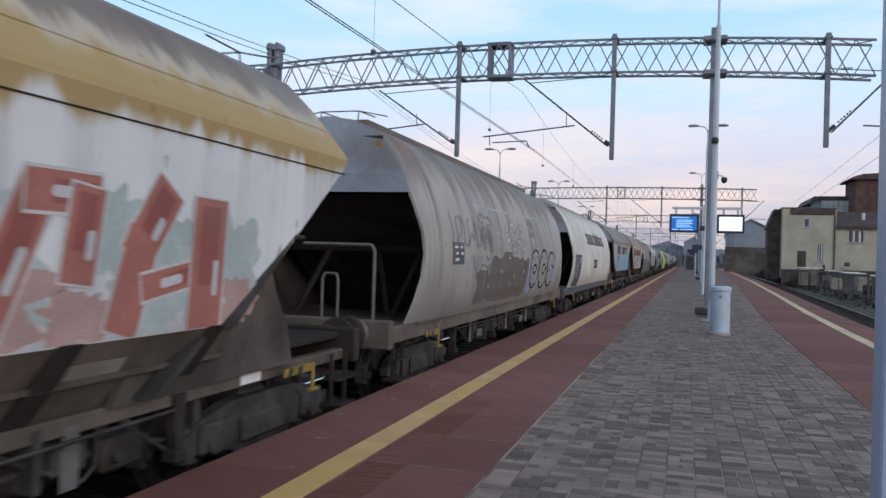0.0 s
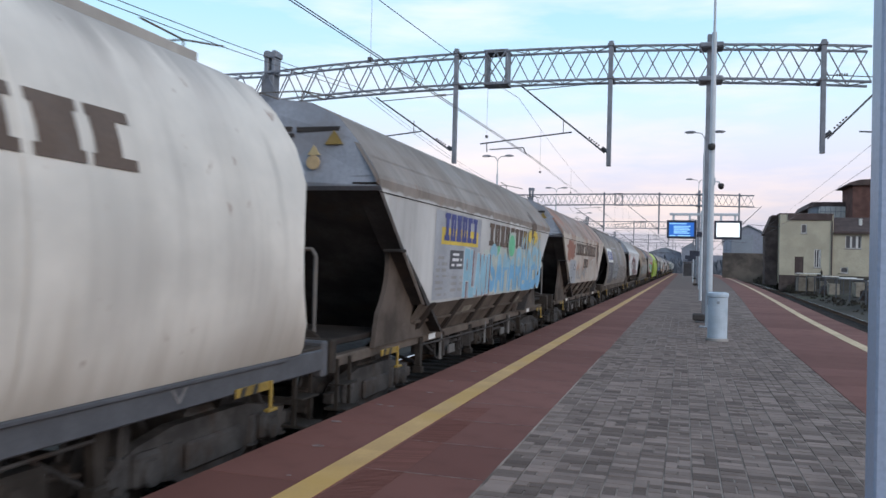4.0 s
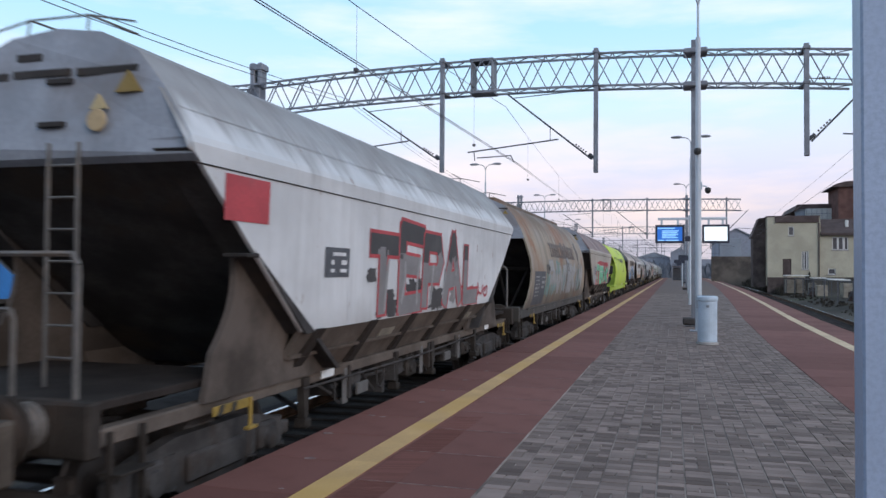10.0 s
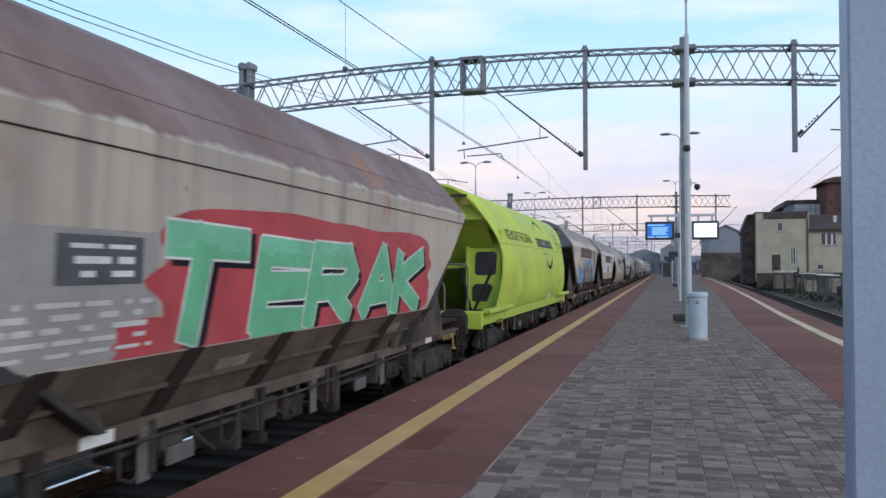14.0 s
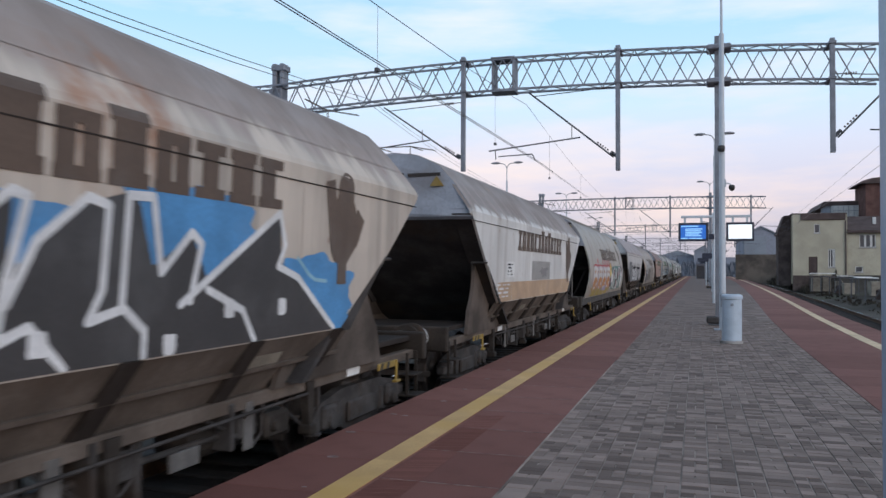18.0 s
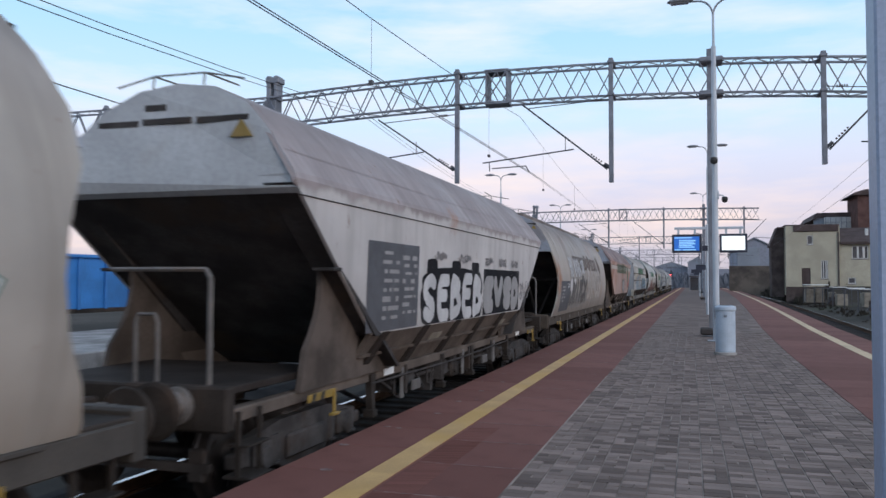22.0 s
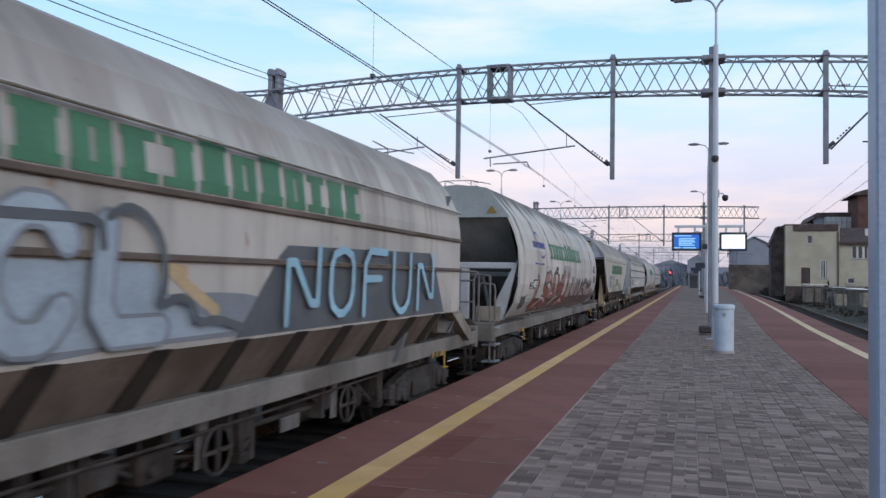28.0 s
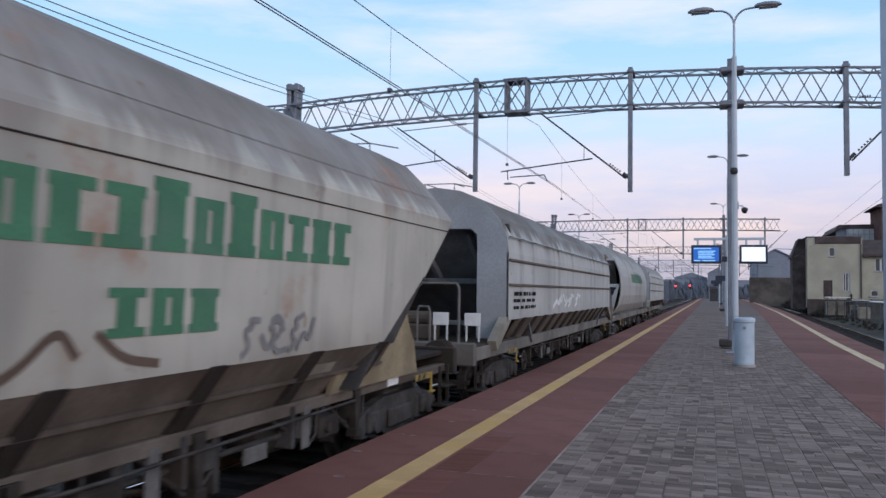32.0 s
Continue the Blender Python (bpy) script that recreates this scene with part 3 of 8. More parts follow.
for k in range(3, 26):
    for _ in range(1 if k % 2 else 2):
        cx, cy, rr = EDGE + rs.uniform(0.12, 0.62), k + rs.uniform(-0.12, 0.12), rs.uniform(0.02, 0.055)
        pts = [(cx + rr * rs.uniform(0.5, 1.3) * math.cos(a), cy + rr * rs.uniform(0.4, 1.0) * math.sin(a)) for a in [2 * math.pi * i / 11 for i in range(11)]]
        part("scuff", Form().prism(pts, "z", 0.0005, 0.0042), M_SCUFF, red_l)
tf = Form()
for k in range(int(5.0 / 0.035)):
    y = 3.2 + k * 0.035
    tf.add([(LINE_R + 0.03, y, 0.001), (LINE_R + 0.03, y + 0.017, 0.001), (LINE_R + 0.33, y + 0.097, 0.001), (LINE_R + 0.33, y + 0.08, 0.001),
            (LINE_R + 0.03, y + 0.008, 0.0035), (LINE_R + 0.33, y + 0.088, 0.0035)], [(0, 4, 5, 3), (4, 1, 2, 5), (0, 1, 4), (3, 5, 2)])
tagged(part("tactile_ridges", tf, M_REDSLAB, red_l), kind="stuff")

# ---------------------------------------------------------------- overhead line
def gantry(y, detail, label):
    """A lattice portal: a mast behind the train, a mast on the platform, drop posts and cantilevers."""
    root = thing("catenary_gantry", (0, y, 0), label, "gantry", "overhead line gantries")
    shift = (right_line(y) - right_line(24)) * 0.5
    xl, xr = -31.0, 4.75 + shift
    curve = 0.0042 if detail else 0.0012

    def top(x):
        return (8.08 if detail else 7.98) - curve * max(x + 5, -8.6) ** 2

    def low(x):
        return top(x) - 0.97
    n = 36
    xs = np.linspace(xl, xr, n + 1)
    for yy in (-0.28, 0.28):
        for fn in (top, low):
            part("chord", Form().grid([[(x, yy + a * 0.03, fn(x) + b * 0.03) for a, b in ((-1, -1), (1, -1), (1, 1), (-1, 1), (-1, -1))] for x in xs]), M_LATTICE, root)
    rest = Form()
    for a, b in zip(xs, xs[1:]):
        mid = (a + b) / 2
        for yy in (-0.28, 0.28):
            lo_, hi_ = (low, top) if yy < 0 else (top, low)
            for p, q in (((a, yy, lo_(a)), (mid, yy, hi_(mid))), ((mid, yy, hi_(mid)), (b, yy, lo_(b)))):
                if detail:
                    part("diagonal", Form().beam(p, q, 0.03, 0.03), M_LATTICE, root)
                else:
                    rest.beam(p, q, 0.035, 0.035)
        for fn in (top, low):
            for p, q in (((a, -0.28, fn(a)), (mid, 0.28, fn(mid))), ((mid, 0.28, fn(mid)), (b, -0.28, fn(b)))):
                rest.beam(p, q, 0.025, 0.025)
    tagged(part("lacing", rest, M_LATTICE, root), kind="stuff")
    # joint boxes and the splice frame
    f = Form()
    for x in (-6.0, -5.35):
        f.box(x - 0.025, x + 0.025, -0.31, 0.31, low(x) - 0.02, top(x) + 0.04, 0.008)
    f.beam((-6.0, -0.31, low(-6)), (-5.35, -0.31, top(-5.35)), 0.035, 0.035).beam((-6.0, -0.31, top(-6)), (-5.35, -0.31, low(-5.35)), 0.035, 0.035)
    f.box(-6.05, -5.3, -0.33, 0.33, top(-6) + 0.02, top(-6) + 0.06).box(-6.05, -5.3, -0.33, 0.33, low(-6) - 0.05, low(-6) - 0.02)
    part("splice_frame", f, M_LATTICE, root)
    mast = Form()
    mast.box(-13.85, -13.4, -0.22, 0.22, -0.9, 7.7, 0.02)
    mast.box(-13.78, -13.62, -0.2, 0.2, 7.7, 8.55, 0.02).box(-13.5, -13.36, -0.2, 0.2, 7.7, 8.55, 0.02).box(-13.8, -13.3, -0.23, 0.23, 8.3, 8.5, 0.02)
    part("mast", mast, M_LATTICE, root, label="steel end mast with a forked head")
    xm = 0.64 + shift * 0.6
    mast = Form().box(xm - 0.115, xm + 0.115, -0.12, 0.12, 0.0, top(0.5) + 0.35, 0.015).box(xm - 0.3, xm + 0.3, -0.3, 0.3, 0.0, 0.06, 0.02)
    part("mast", mast, M_LATTICE, root, label="grey steel platform mast on a base plate")
    part("base_cover", Form().box(xm - 0.36, xm + 0.2, -0.36, 0.2, 0.06, 0.24, 0.03), M_DARK, root, label="dark cover at the mast's foot")
    for z in (top(0.5), low(0.5)):
        part("mast_clamp", Form().box(xm - 0.33, xm + 0.33, -0.32, 0.32, z - 0.08, z + 0.07, 0.03), M_LATTICE, root)
    # drop posts, each with a cantilever
    for x, bottom, way, ztop in ((-23.7, 4.25, 1, 6.4), (-20.2, 3.85, -1, 6.2), (-6.9, 4.6, -1, 6.75), (-2.17, 4.47, -1, 6.93), (3.55 + shift, 4.77, 1, 6.9)):
        f = Form().box(x - 0.065, x + 0.065, -0.48, -0.35, bottom, top(x) + 0.12, 0.012)
        part("drop_post", f, M_LATTICE, root)
        for z in (top(x), low(x)):
            part("post_clamp", Form().box(x - 0.095, x + 0.095, -0.51, 0.3, z - 0.04, z + 0.04, 0.01), M_LATTICE, root)
        foot = bottom + 0.4
        reach = 2.65 if way < 0 else 1.75
        tip = (x + way * reach, -0.42, ztop)
        arm = part("cantilever", Form().rod((x + way * 0.12, -0.42, foot), tip, 0.026, 0.024, 8).rod((x + way * 0.2, -0.42, foot + (ztop - foot) * 0.2 / reach), (x, -0.42, foot), 0.05, 0.05, 8), M_DARKSTEEL, root, label="dark tubular cantilever arm")
        ins = Form()
        for k in range(5):
            ins.rod((x + way * (0.28 + 0.07 * k), -0.42, foot + (ztop - foot) * (0.28 + 0.07 * k) / reach), (x + way * (0.31 + 0.07 * k), -0.42, foot + (ztop - foot) * (0.31 + 0.07 * k) / reach), 0.027, 0.027, 10)
        part("insulator", ins, M_INSUL, arm)
        part("tie_rod", Form().rod((x, -0.42, ztop + 0.02), (x + way * reach * 0.93, -0.42, ztop - 0.12), 0.014, 0.014, 6), M_DARKSTEEL, arm)
        ins = Form()
        for k in range(5):
            ins.rod((x + way * (0.32 + 0.06 * k), -0.42, ztop + 0.003), (x + way * (0.35 + 0.06 * k), -0.42, ztop), 0.04, 0.04, 8)
        part("insulator", ins, M_INSUL, arm)
        if way < 0:
            zr = bottom + 0.75
            reg = Form().rod((x - 1.1, -0.42, zr + 0.28), (x - 3.9, -0.42, zr - 0.02), 0.022, 0.022, 6)
            reg.pipe([(x - 3.7, -0.42, zr), (x - 3.68, -0.42, zr - 0.28)], 0.016).pipe([(x - 3.6, -0.42, zr - 0.2), (x - 2.55, -0.42, zr - 0.16), (x - 2.45, -0.42, zr - 0.36)], 0.018)
            reg.pipe([(x - 1.35, -0.42, zr + 0.25), (x - 1.35, -0.42, zr + 0.62)], 0.012)
        else:
            reg = Form().rod((x + 0.9, -0.42, 5.35), (x + 3.2, -0.42, 5.2), 0.022, 0.022, 6)
        part("registration_arm", reg, M_DARKSTEEL, arm)
    return root


gantry(24.0, True, "grey steel lattice gantry carrying the overhead line across the tracks")
for gy_ in (72.0, 116.0, 164.0, 214.0):
    gantry(gy_, False, "distant grey steel lattice gantry carrying the overhead line")


def wire(label, x, z, sag, posts, r=0.011, droppers=0.0, dz=0.0, stagger=None):
    """A wire along the tracks from gantry to gantry, with droppers down to the contact wire; stagger: its place across the track at each gantry."""
    root = thing("overhead_wire", label=label, category="wire", group="overhead wires")
    line = []
    hoop = [(r * math.cos(2 * math.pi * k / 5), r * math.sin(2 * math.pi * k / 5)) for k in range(6)]

    def across(y):
        return x + (float(np.interp(y, posts, stagger)) if stagger else 0.0)
    for a, b in zip(posts, posts[1:]):
        pts = []
        for i in range(13):
            u = i / 12
            y = a + (b - a) * u
            pts.append((across(y), y, z - sag * 4 * u * (1 - u)))
        line += pts if not line else pts[1:]
        if droppers:
            d = Form()
            for i in (1, 3, 5, 7, 9, 11):
                u = i / 12
                y, zz = a + (b - a) * u, z - sag * 4 * u * (1 - u)
                d.rod((x, y, zz), (across(y), y, dz), 0.0035, 0.0035, 4)
                d.box(x - 0.03, x + 0.03, y - 0.05, y + 0.05, dz - 0.03, dz + 0.03)
            tagged(part("dropper", d, M_WIRE, root), kind="stuff")
    thin = [1.0 if p[1] <= 24 else 0.6 for p in line]      # drawn thinner beyond the first gantry so that the wires look fainter
    part("conductor", Form().grid([[(p[0] + a * q, p[1], p[2] + b * q) for a, b in hoop] for p, q in zip(line, thin)]), M_WIRE, root)
    return root


POSTS = [-24.0, 24.0, 72.0, 116.0, 164.0, 214.0]
ZIGZAG = [-0.55, 0.38, -0.1, 0.1, -0.1, 0.1]
for dx_ in (-0.03, 0.03):
    wire("twin dull copper contact wire above the track", TRACK_X + dx_, 4.83, 0.0, POSTS, 0.0085, stagger=ZIGZAG)
wire("messenger wire with droppers above the track", TRACK_X - 0.05, 6.66, 1.02, POSTS, 0.008, 1.0, 4.83)
wire("contact wire above the empty track", TRACK_X - 5.2, 4.85, 0.0, POSTS, 0.012)
for dz_ in (0.0, 0.14):
    wire("slack messenger wire above the empty track", TRACK_X - 5.37, 7.04 + dz_, 1.19, POSTS, 0.010)
rw = thing("overhead_wire", label="wires above the curving far track", category="wire", group="overhead wires")
for zz, rr in ((5.5, 0.009), (6.25, 0.007)):
    ring = [(rr * math.cos(2 * math.pi * k / 5), rr * math.sin(2 * math.pi * k / 5)) for k in range(6)]
    part("conductor", Form().grid([[(right_line(y) + 2.5 + a, y, zz + b) for a, b in ring] for y in range(-24, 240, 8)]), M_WIRE, rw)

# ---------------------------------------------------------------- platform furniture
def lamp_post(x, y, hgt, full, label):
    root = thing("platform_lamp_post", (x, y, 0), label, "lamp post", "platform lamps")
    t = hgt - 1.3
    part("pole", Form().turn([(0.15, 0), (0.15, 0.02), (0.085, 0.03), (0.083, 1.2), (0.062, t), (0.062, t + 0.01), (0.035, t + 0.02), (0.03, hgt - 0.42)], n=16), M_MAST, root, smooth=False)
    part("base_plate", Form().box(-0.22, 0.22, -0.22, 0.22, 0, 0.025, 0.008), M_GALV, root)
    for s in (-1, 1):
        pts = [(0, 0, hgt - 0.45)]
        for i in range(1, 7):
            a = i / 6 * math.pi / 2
            pts.append((s * 0.38 * (1 - math.cos(a)) + 0 * i, 0, hgt - 0.45 + 0.42 * math.sin(a)))
        pts.append((s * 0.55, 0, hgt - 0.02))
        tube = []
        for i, p in enumerate(pts):
            q0, q1 = pts[max(0, i - 1)], pts[min(len(pts) - 1, i + 1)]
            d = math.hypot(q1[0] - q0[0], q1[2] - q0[2])
            nx, nz = -(q1[2] - q0[2]) / d, (q1[0] - q0[0]) / d
            tube.append([(p[0] + nx * 0.027 * math.cos(a), 0.027 * math.sin(a), p[2] + nz * 0.027 * math.cos(a)) for a in [2 * math.pi * j / 8 for j in range(9)]])
        part("arm", Form().grid(tube), M_GALV, root)
        head = Form()
        prof = [(0.50, 0.05, 0.03), (0.56, 0.1, 0.075), (0.75, 0.145, 0.11), (0.95, 0.14, 0.10), (1.10, 0.10, 0.07), (1.17, 0.04, 0.03)]
        rr_ = []
        for px_, wy, hz in prof:
            rr_.append([(s * px_, wy * math.cos(a), hgt + 0.0 + hz * math.sin(a) * (1.0 if math.sin(a) > 0 else 0.45)) for a in [2 * math.pi * k / 12 for k in range(13)]])
        part("lamp_head", head.grid(rr_), M_LAMPHEAD, root, label="grey cobra lamp head, unlit", smooth=True)
        part("lens", Form().box(s * 0.62, s * 1.08, -0.1, 0.1, hgt - 0.055, hgt - 0.035, 0.008), M_LENS, root)
    if full:
        part("loudspeaker", Form().turn([(0.03, 0), (0.085, 0.02), (0.1, 0.09), (0.085, 0.16), (0.03, 0.18)], n=12, at=(-0.02, -0.12, 4.66)), M_BLACK, root)
        br = part("camera_bracket", Form().pipe([(0.07, 0, 3.85), (0.2, -0.02, 3.83), (0.22, -0.03, 3.75)], 0.018).box(0.06, 0.1, -0.05, 0.05, 3.75, 3.95, 0.008), M_MAST, root)
        part("dome_camera", Form().turn([(0.02, 0.02), (0.075, 0.0), (0.08, -0.06), (0.06, -0.12), (0.02, -0.145)], n=14, at=(0.24, -0.04, 3.78)), M_BLACK, br, label="black dome camera", smooth=True)
        part("hatch", Form().box(-0.05, 0.05, -0.108, -0.09, 0.6, 0.95, 0.006), M_GALV, root)
    return root


lamp_post(0.66, 22.0, 9.1, True, "tall light grey platform lamp post with two unlit arms")
for lx, ly, lh in ((1.05, 50.0, 9.75), (1.2, 78.0, 9.9), (1.6, 106.0, 9.6), (2.0, 136.0, 9.5), (2.4, 168.0, 9.5)):
    lamp_post(lx, ly, lh, False, "distant light grey twin-arm platform lamp post")
for lx, ly, lh in ((-13.0, 55.6, 9.25), (-13.0, 83.0, 9.6), (-14.5, 120.0, 9.4)):
    lamp_post(lx, ly, lh, False, "grey twin-arm lamp post behind the train")

# litter bin
b_ = thing("litter_bin", (0.73, 18.1, 0), "round pale blue metal litter bin on the platform", "litter bin")
part("plinth", Form().turn([(0.235, 0), (0.235, 0.05), (0.2, 0.06)], n=24), M_CONC, b_)
part("body", Form().turn([(0.2, 0.06), (0.205, 0.08), (0.205, 0.93), (0.225, 0.95), (0.225, 1.0), (0.215, 1.03), (0.15, 1.05)], n=28), M_BIN, b_, smooth=False)
part("opening", Form().turn([(0.14, 1.052), (0.14, 1.056)], n=20), M_BLACK, b_)
part("latch", Form().box(-0.03, 0.03, -0.22, -0.2, 0.8, 0.86, 0.006), M_GALV, b_)

# near post beside the camera
p_ = thing("canopy_post", (0.473, 2.2, 0), "blue-grey painted square steel post", "post")
part("shaft", Form().box(0, 0.104, 0, 0.104, 0.012, 4.6, 0.006), M_POST, p_)
part("base_plate", Form().box(-0.06, 0.164, -0.06, 0.164, 0, 0.012, 0.003), M_GALV, p_)

# departure displays hung from a cross bar
d_ = thing("departure_display", (0.80, 40.0, 0), "two lit departure screens hung from a grey bar on a post", "display")
part("post", Form().turn([(0.075, 0), (0.075, 4.3), (0.05, 4.32)], n=14), M_MAST, d_)
part("crossbar", Form().box(-1.5, 1.68, -0.06, 0.06, 4.08, 4.2, 0.012), M_MAST, d_)
for x0, x1, white in ((-1.62, -0.26, False), (0.56, 1.80, True)):
    box_ = part("screen_housing", Form().box(x0, x1, -0.11, 0.11, 2.96, 3.85, 0.02), M_SCREENFRAME, d_)
    part("screen", Form().box(x0 + 0.1, x1 - 0.1, -0.118, -0.112, 3.07, 3.74), M_SCREEN_WHITE if white else M_SCREEN_BLUE, box_, label="white lit screen" if white else "blue lit screen")
    for xx in (x0 + 0.3, x1 - 0.3):
        part("hanger", Form().box(xx - 0.05, xx + 0.05, -0.04, 0.04, 3.85, 4.08, 0.006), M_MAST, box_)
    if not white:
        for k, (a, b, z) in enumerate(((0.12, 0.92, 3.68), (0.32, 1.1, 3.55), (0.32, 1.02, 3.47), (0.32, 1.08, 3.39), (0.32, 0.95, 3.31), (0.32, 1.05, 3.23), (0.12, 0.42, 3.10), (0.5, 1.1, 3.10))):
            part("text_bar", Form().box(x0 + a, x0 + b, -0.122, -0.118, z - 0.026, z + 0.026), M_SCREEN_LIGHT, box_)
part("clock_box", Form().box(-0.23, 0.02, -0.2, -0.02, 3.05, 3.3, 0.02), M_SCREENFRAME, d_)

# small boards and posts farther down the platform
for x, y, hgt, w in ((1.1, 62.0, 2.9, 0.7), (1.0, 92.0, 3.0, 0.9), (1.3, 122.0, 3.0, 0.8)):
    s_ = thing("platform_sign", (x, y, 0), "small dark platform sign on a grey post", "sign", "platform signs")
    part("post", Form().turn([(0.05, 0), (0.05, hgt)], n=10), M_MAST, s_)
    part("board", Form().box(-w, w * 0.3, -0.05, 0.05, hgt - 0.45, hgt - 0.05, 0.01), M_SCREENFRAME, s_)
sh = thing("shelter", (0.6, 150.0, 0), "small dark platform shelter with a flat roof", "shelter")
part("roof", Form().box(-0.8, 0.9, -1.2, 1.2, 2.5, 2.65, 0.04), M_ROOF, sh)
for x in (-0.7, 0.8):
    for y in (-1.1, 1.1):
        part("post", Form().box(x - 0.05, x + 0.05, y - 0.05, y + 0.05, 0, 2.5), M_GALV, sh)
part("back_wall", Form().box(-0.7, 0.8, 1.0, 1.08, 0.1, 2.4, 0.02), M_GLASS, sh)

# signals with red lights far down the line
for x, z in ((-9.9, 3.6), (-5.8, 3.7)):
    s_ = thing("railway_signal", (x + 0.0, 250.0, 0), "railway signal showing red on a low mast", "signal", "signals")
    part("mast", Form().rod((0.35, 0, -0.9), (0.35, 0, z + 0.6), 0.07, 0.07, 8), M_GALV, s_)
    hd = part("signal_head", Form().box(-0.25, 0.28, -0.1, 0.1, z - 0.9, z + 0.5, 0.05), M_BLACK, s_)
    part("red_light", Form().turn([(0.2, 0), (0.22, -0.05), (0.1, -0.08)], "y", 14, (0, -0.1, z)), M_SIGNAL, hd, label="lit red lamp")

# ---------------------------------------------------------------- beyond the far track
def window(parent, x, z, w, hgt, y, double=False):
    wd = part("window", Form().box(x, x + w, y + 0.06, y + 0.1, z, z + hgt), M_GLASS, parent)
    fr = Form()
    for a, b, c, d in ((x, x + w, z, z + 0.07), (x, x + w, z + hgt - 0.07, z + hgt), (x, x + 0.07, z, z + hgt), (x + w - 0.07, x + w, z, z + hgt)):
        fr.box(a, b, y - 0.01, y + 0.06, c, d)
    if double:
        fr.box(x + w * 0.3, x + w * 0.42, y - 0.01, y + 0.06, z, z + hgt).box(x + w * 0.66, x + w * 0.8, y - 0.01, y + 0.06, z, z + hgt)
    part("frame", fr, M_CURTAIN, wd)
    part("sill", Form().box(x - 0.08, x + w + 0.08, y - 0.1, y + 0.08, z - 0.1, z, 0.02), M_CONC, wd)


def walls_with(parent, x0, x1, y0, y1, z0, z1, holes, material, name="wall"):
    """A front wall at y0 with openings, and plain side and back walls."""
    cuts_x = sorted({x0, x1, *[a for h_ in holes for a in (h_[0], h_[0] + h_[2])]})
    f = Form()
    for a, b in zip(cuts_x, cuts_x[1:]):
        mid = (a + b) / 2
        spans = sorted((h_[1], h_[1] + h_[3]) for h_ in holes if h_[0] < mid < h_[0] + h_[2])
        z = z0
        for lo, hi in spans + [(z1, z1)]:
            if lo > z:
                f.box(a, b, y0, y0 + 0.3, z, lo)
            z = hi
    part(name, f, material, parent)
    part(name, Form().box(x0, x0 + 0.3, y0 + 0.3, y1, z0, z1), material, parent)
    part(name, Form().box(x1 - 0.3, x1, y0 + 0.3, y1, z0, z1), material, parent)
    part(name, Form().box(x0 + 0.3, x1 - 0.3, y1 - 0.3, y1, z0, z1), material, parent)


BY, BX = 90.0, 0.9
h1 = thing("cream_house", label="cream rendered two-storey house with a dark flat roof", category="house")
holes = [(11.65, 5.5, 0.55, 0.95), (11.1, 1.2, 0.85, 1.85), (12.95, 1.95, 0.65, 1.9)]
walls_with(h1, 9.6, 14.75, BY, BY + 9, 0.2, 7.45, holes, M_CREAM)
part("roof", Form().box(10.35, 14.6, BY - 0.15, BY + 9.1, 6.85, 7.55, 0.05).box(9.55, 14.8, BY + 0.4, BY + 9.05, 7.4, 7.62, 0.03), M_ROOF, h1, label="dark brown parapet roofing")
part("downpipe", Form().rod((14.6, BY - 0.08, 1.2), (14.6, BY - 0.08, 6.8), 0.06, 0.06, 8), M_ROOF, h1)
# added dark board over the wall's foot, standing in for the dark bushes
part("plinth", Form().box(9.57, 14.78, BY - 0.06, BY - 0.004, -0.6, 1.1, 0.01), M_TIMBER, h1)
window(h1, 11.65, 5.5, 0.55, 0.95, BY + 0.05)
window(h1, 12.95, 1.95, 0.65, 1.9, BY + 0.05, True)
part("door", Form().box(11.1, 11.95, BY + 0.08, BY + 0.16, 1.2, 3.05, 0.02), M_ROOF, h1, label="dark brown door")
h2 = thing("cream_annex", label="lower cream annex with a dark lean-to roof", category="house")
holes = [(15.9, 4.0, 1.5, 1.35), (15.5, 1.45, 0.7, 0.6)]
walls_with(h2, 14.8, 25.0, BY + 0.2, BY + 9, 0.2, 5.6, holes, M_CREAM)
part("roof", Form().prism([(BY - 0.2, 5.5), (BY - 0.2, 5.75), (BY + 5, 7.5), (BY + 5, 5.5)], "x", 14.78, 25.2), M_ROOF, h2, label="dark sloping roof")
window(h2, 15.9, 4.0, 1.5, 1.35, BY + 0.25, True)
window(h2, 15.5, 1.45, 0.7, 0.6, BY + 0.25)
part("chimney", Form().box(17.5, 17.8, BY + 2, BY + 2.3, 5.8, 7.2, 0.02), M_CURTAIN, h2)
h3 = thing("boarded_shed", label="dark boarded shed with a steep roof beside the house", category="shed")
part("wall", Form().prism([(8.35, 0.0), (9.57, 0.0), (9.57, 7.3), (8.95, 7.25), (8.3, 5.55)], "y", BY + 1.5, BY + 4), M_TIMBER, h3)
part("roof", Form().prism([(8.12, 5.4), (8.92, 7.45), (9.57, 7.47), (9.57, 7.32), (8.95, 7.28), (8.25, 5.35)], "y", BY + 1.3, BY + 4.2), M_ROOF, h3)
h4 = thing("brick_upper_building", label="brick building with a pale attic storey behind the house", category="building")
part("wall", Form().box(14.0, 23, BY + 11, BY + 22, 0.2, 8.0), M_BRICK, h4)
part("attic_wall", Form().box(14.9, 22.4, BY + 10.4, BY + 10.9, 7.6, 9.1), M_CURTAIN, h4, label="pale glazed attic wall")
part("mullion", Form().box(14.9, 20.0, BY + 10.34, BY + 10.4, 8.48, 8.53), M_HALL, h4)
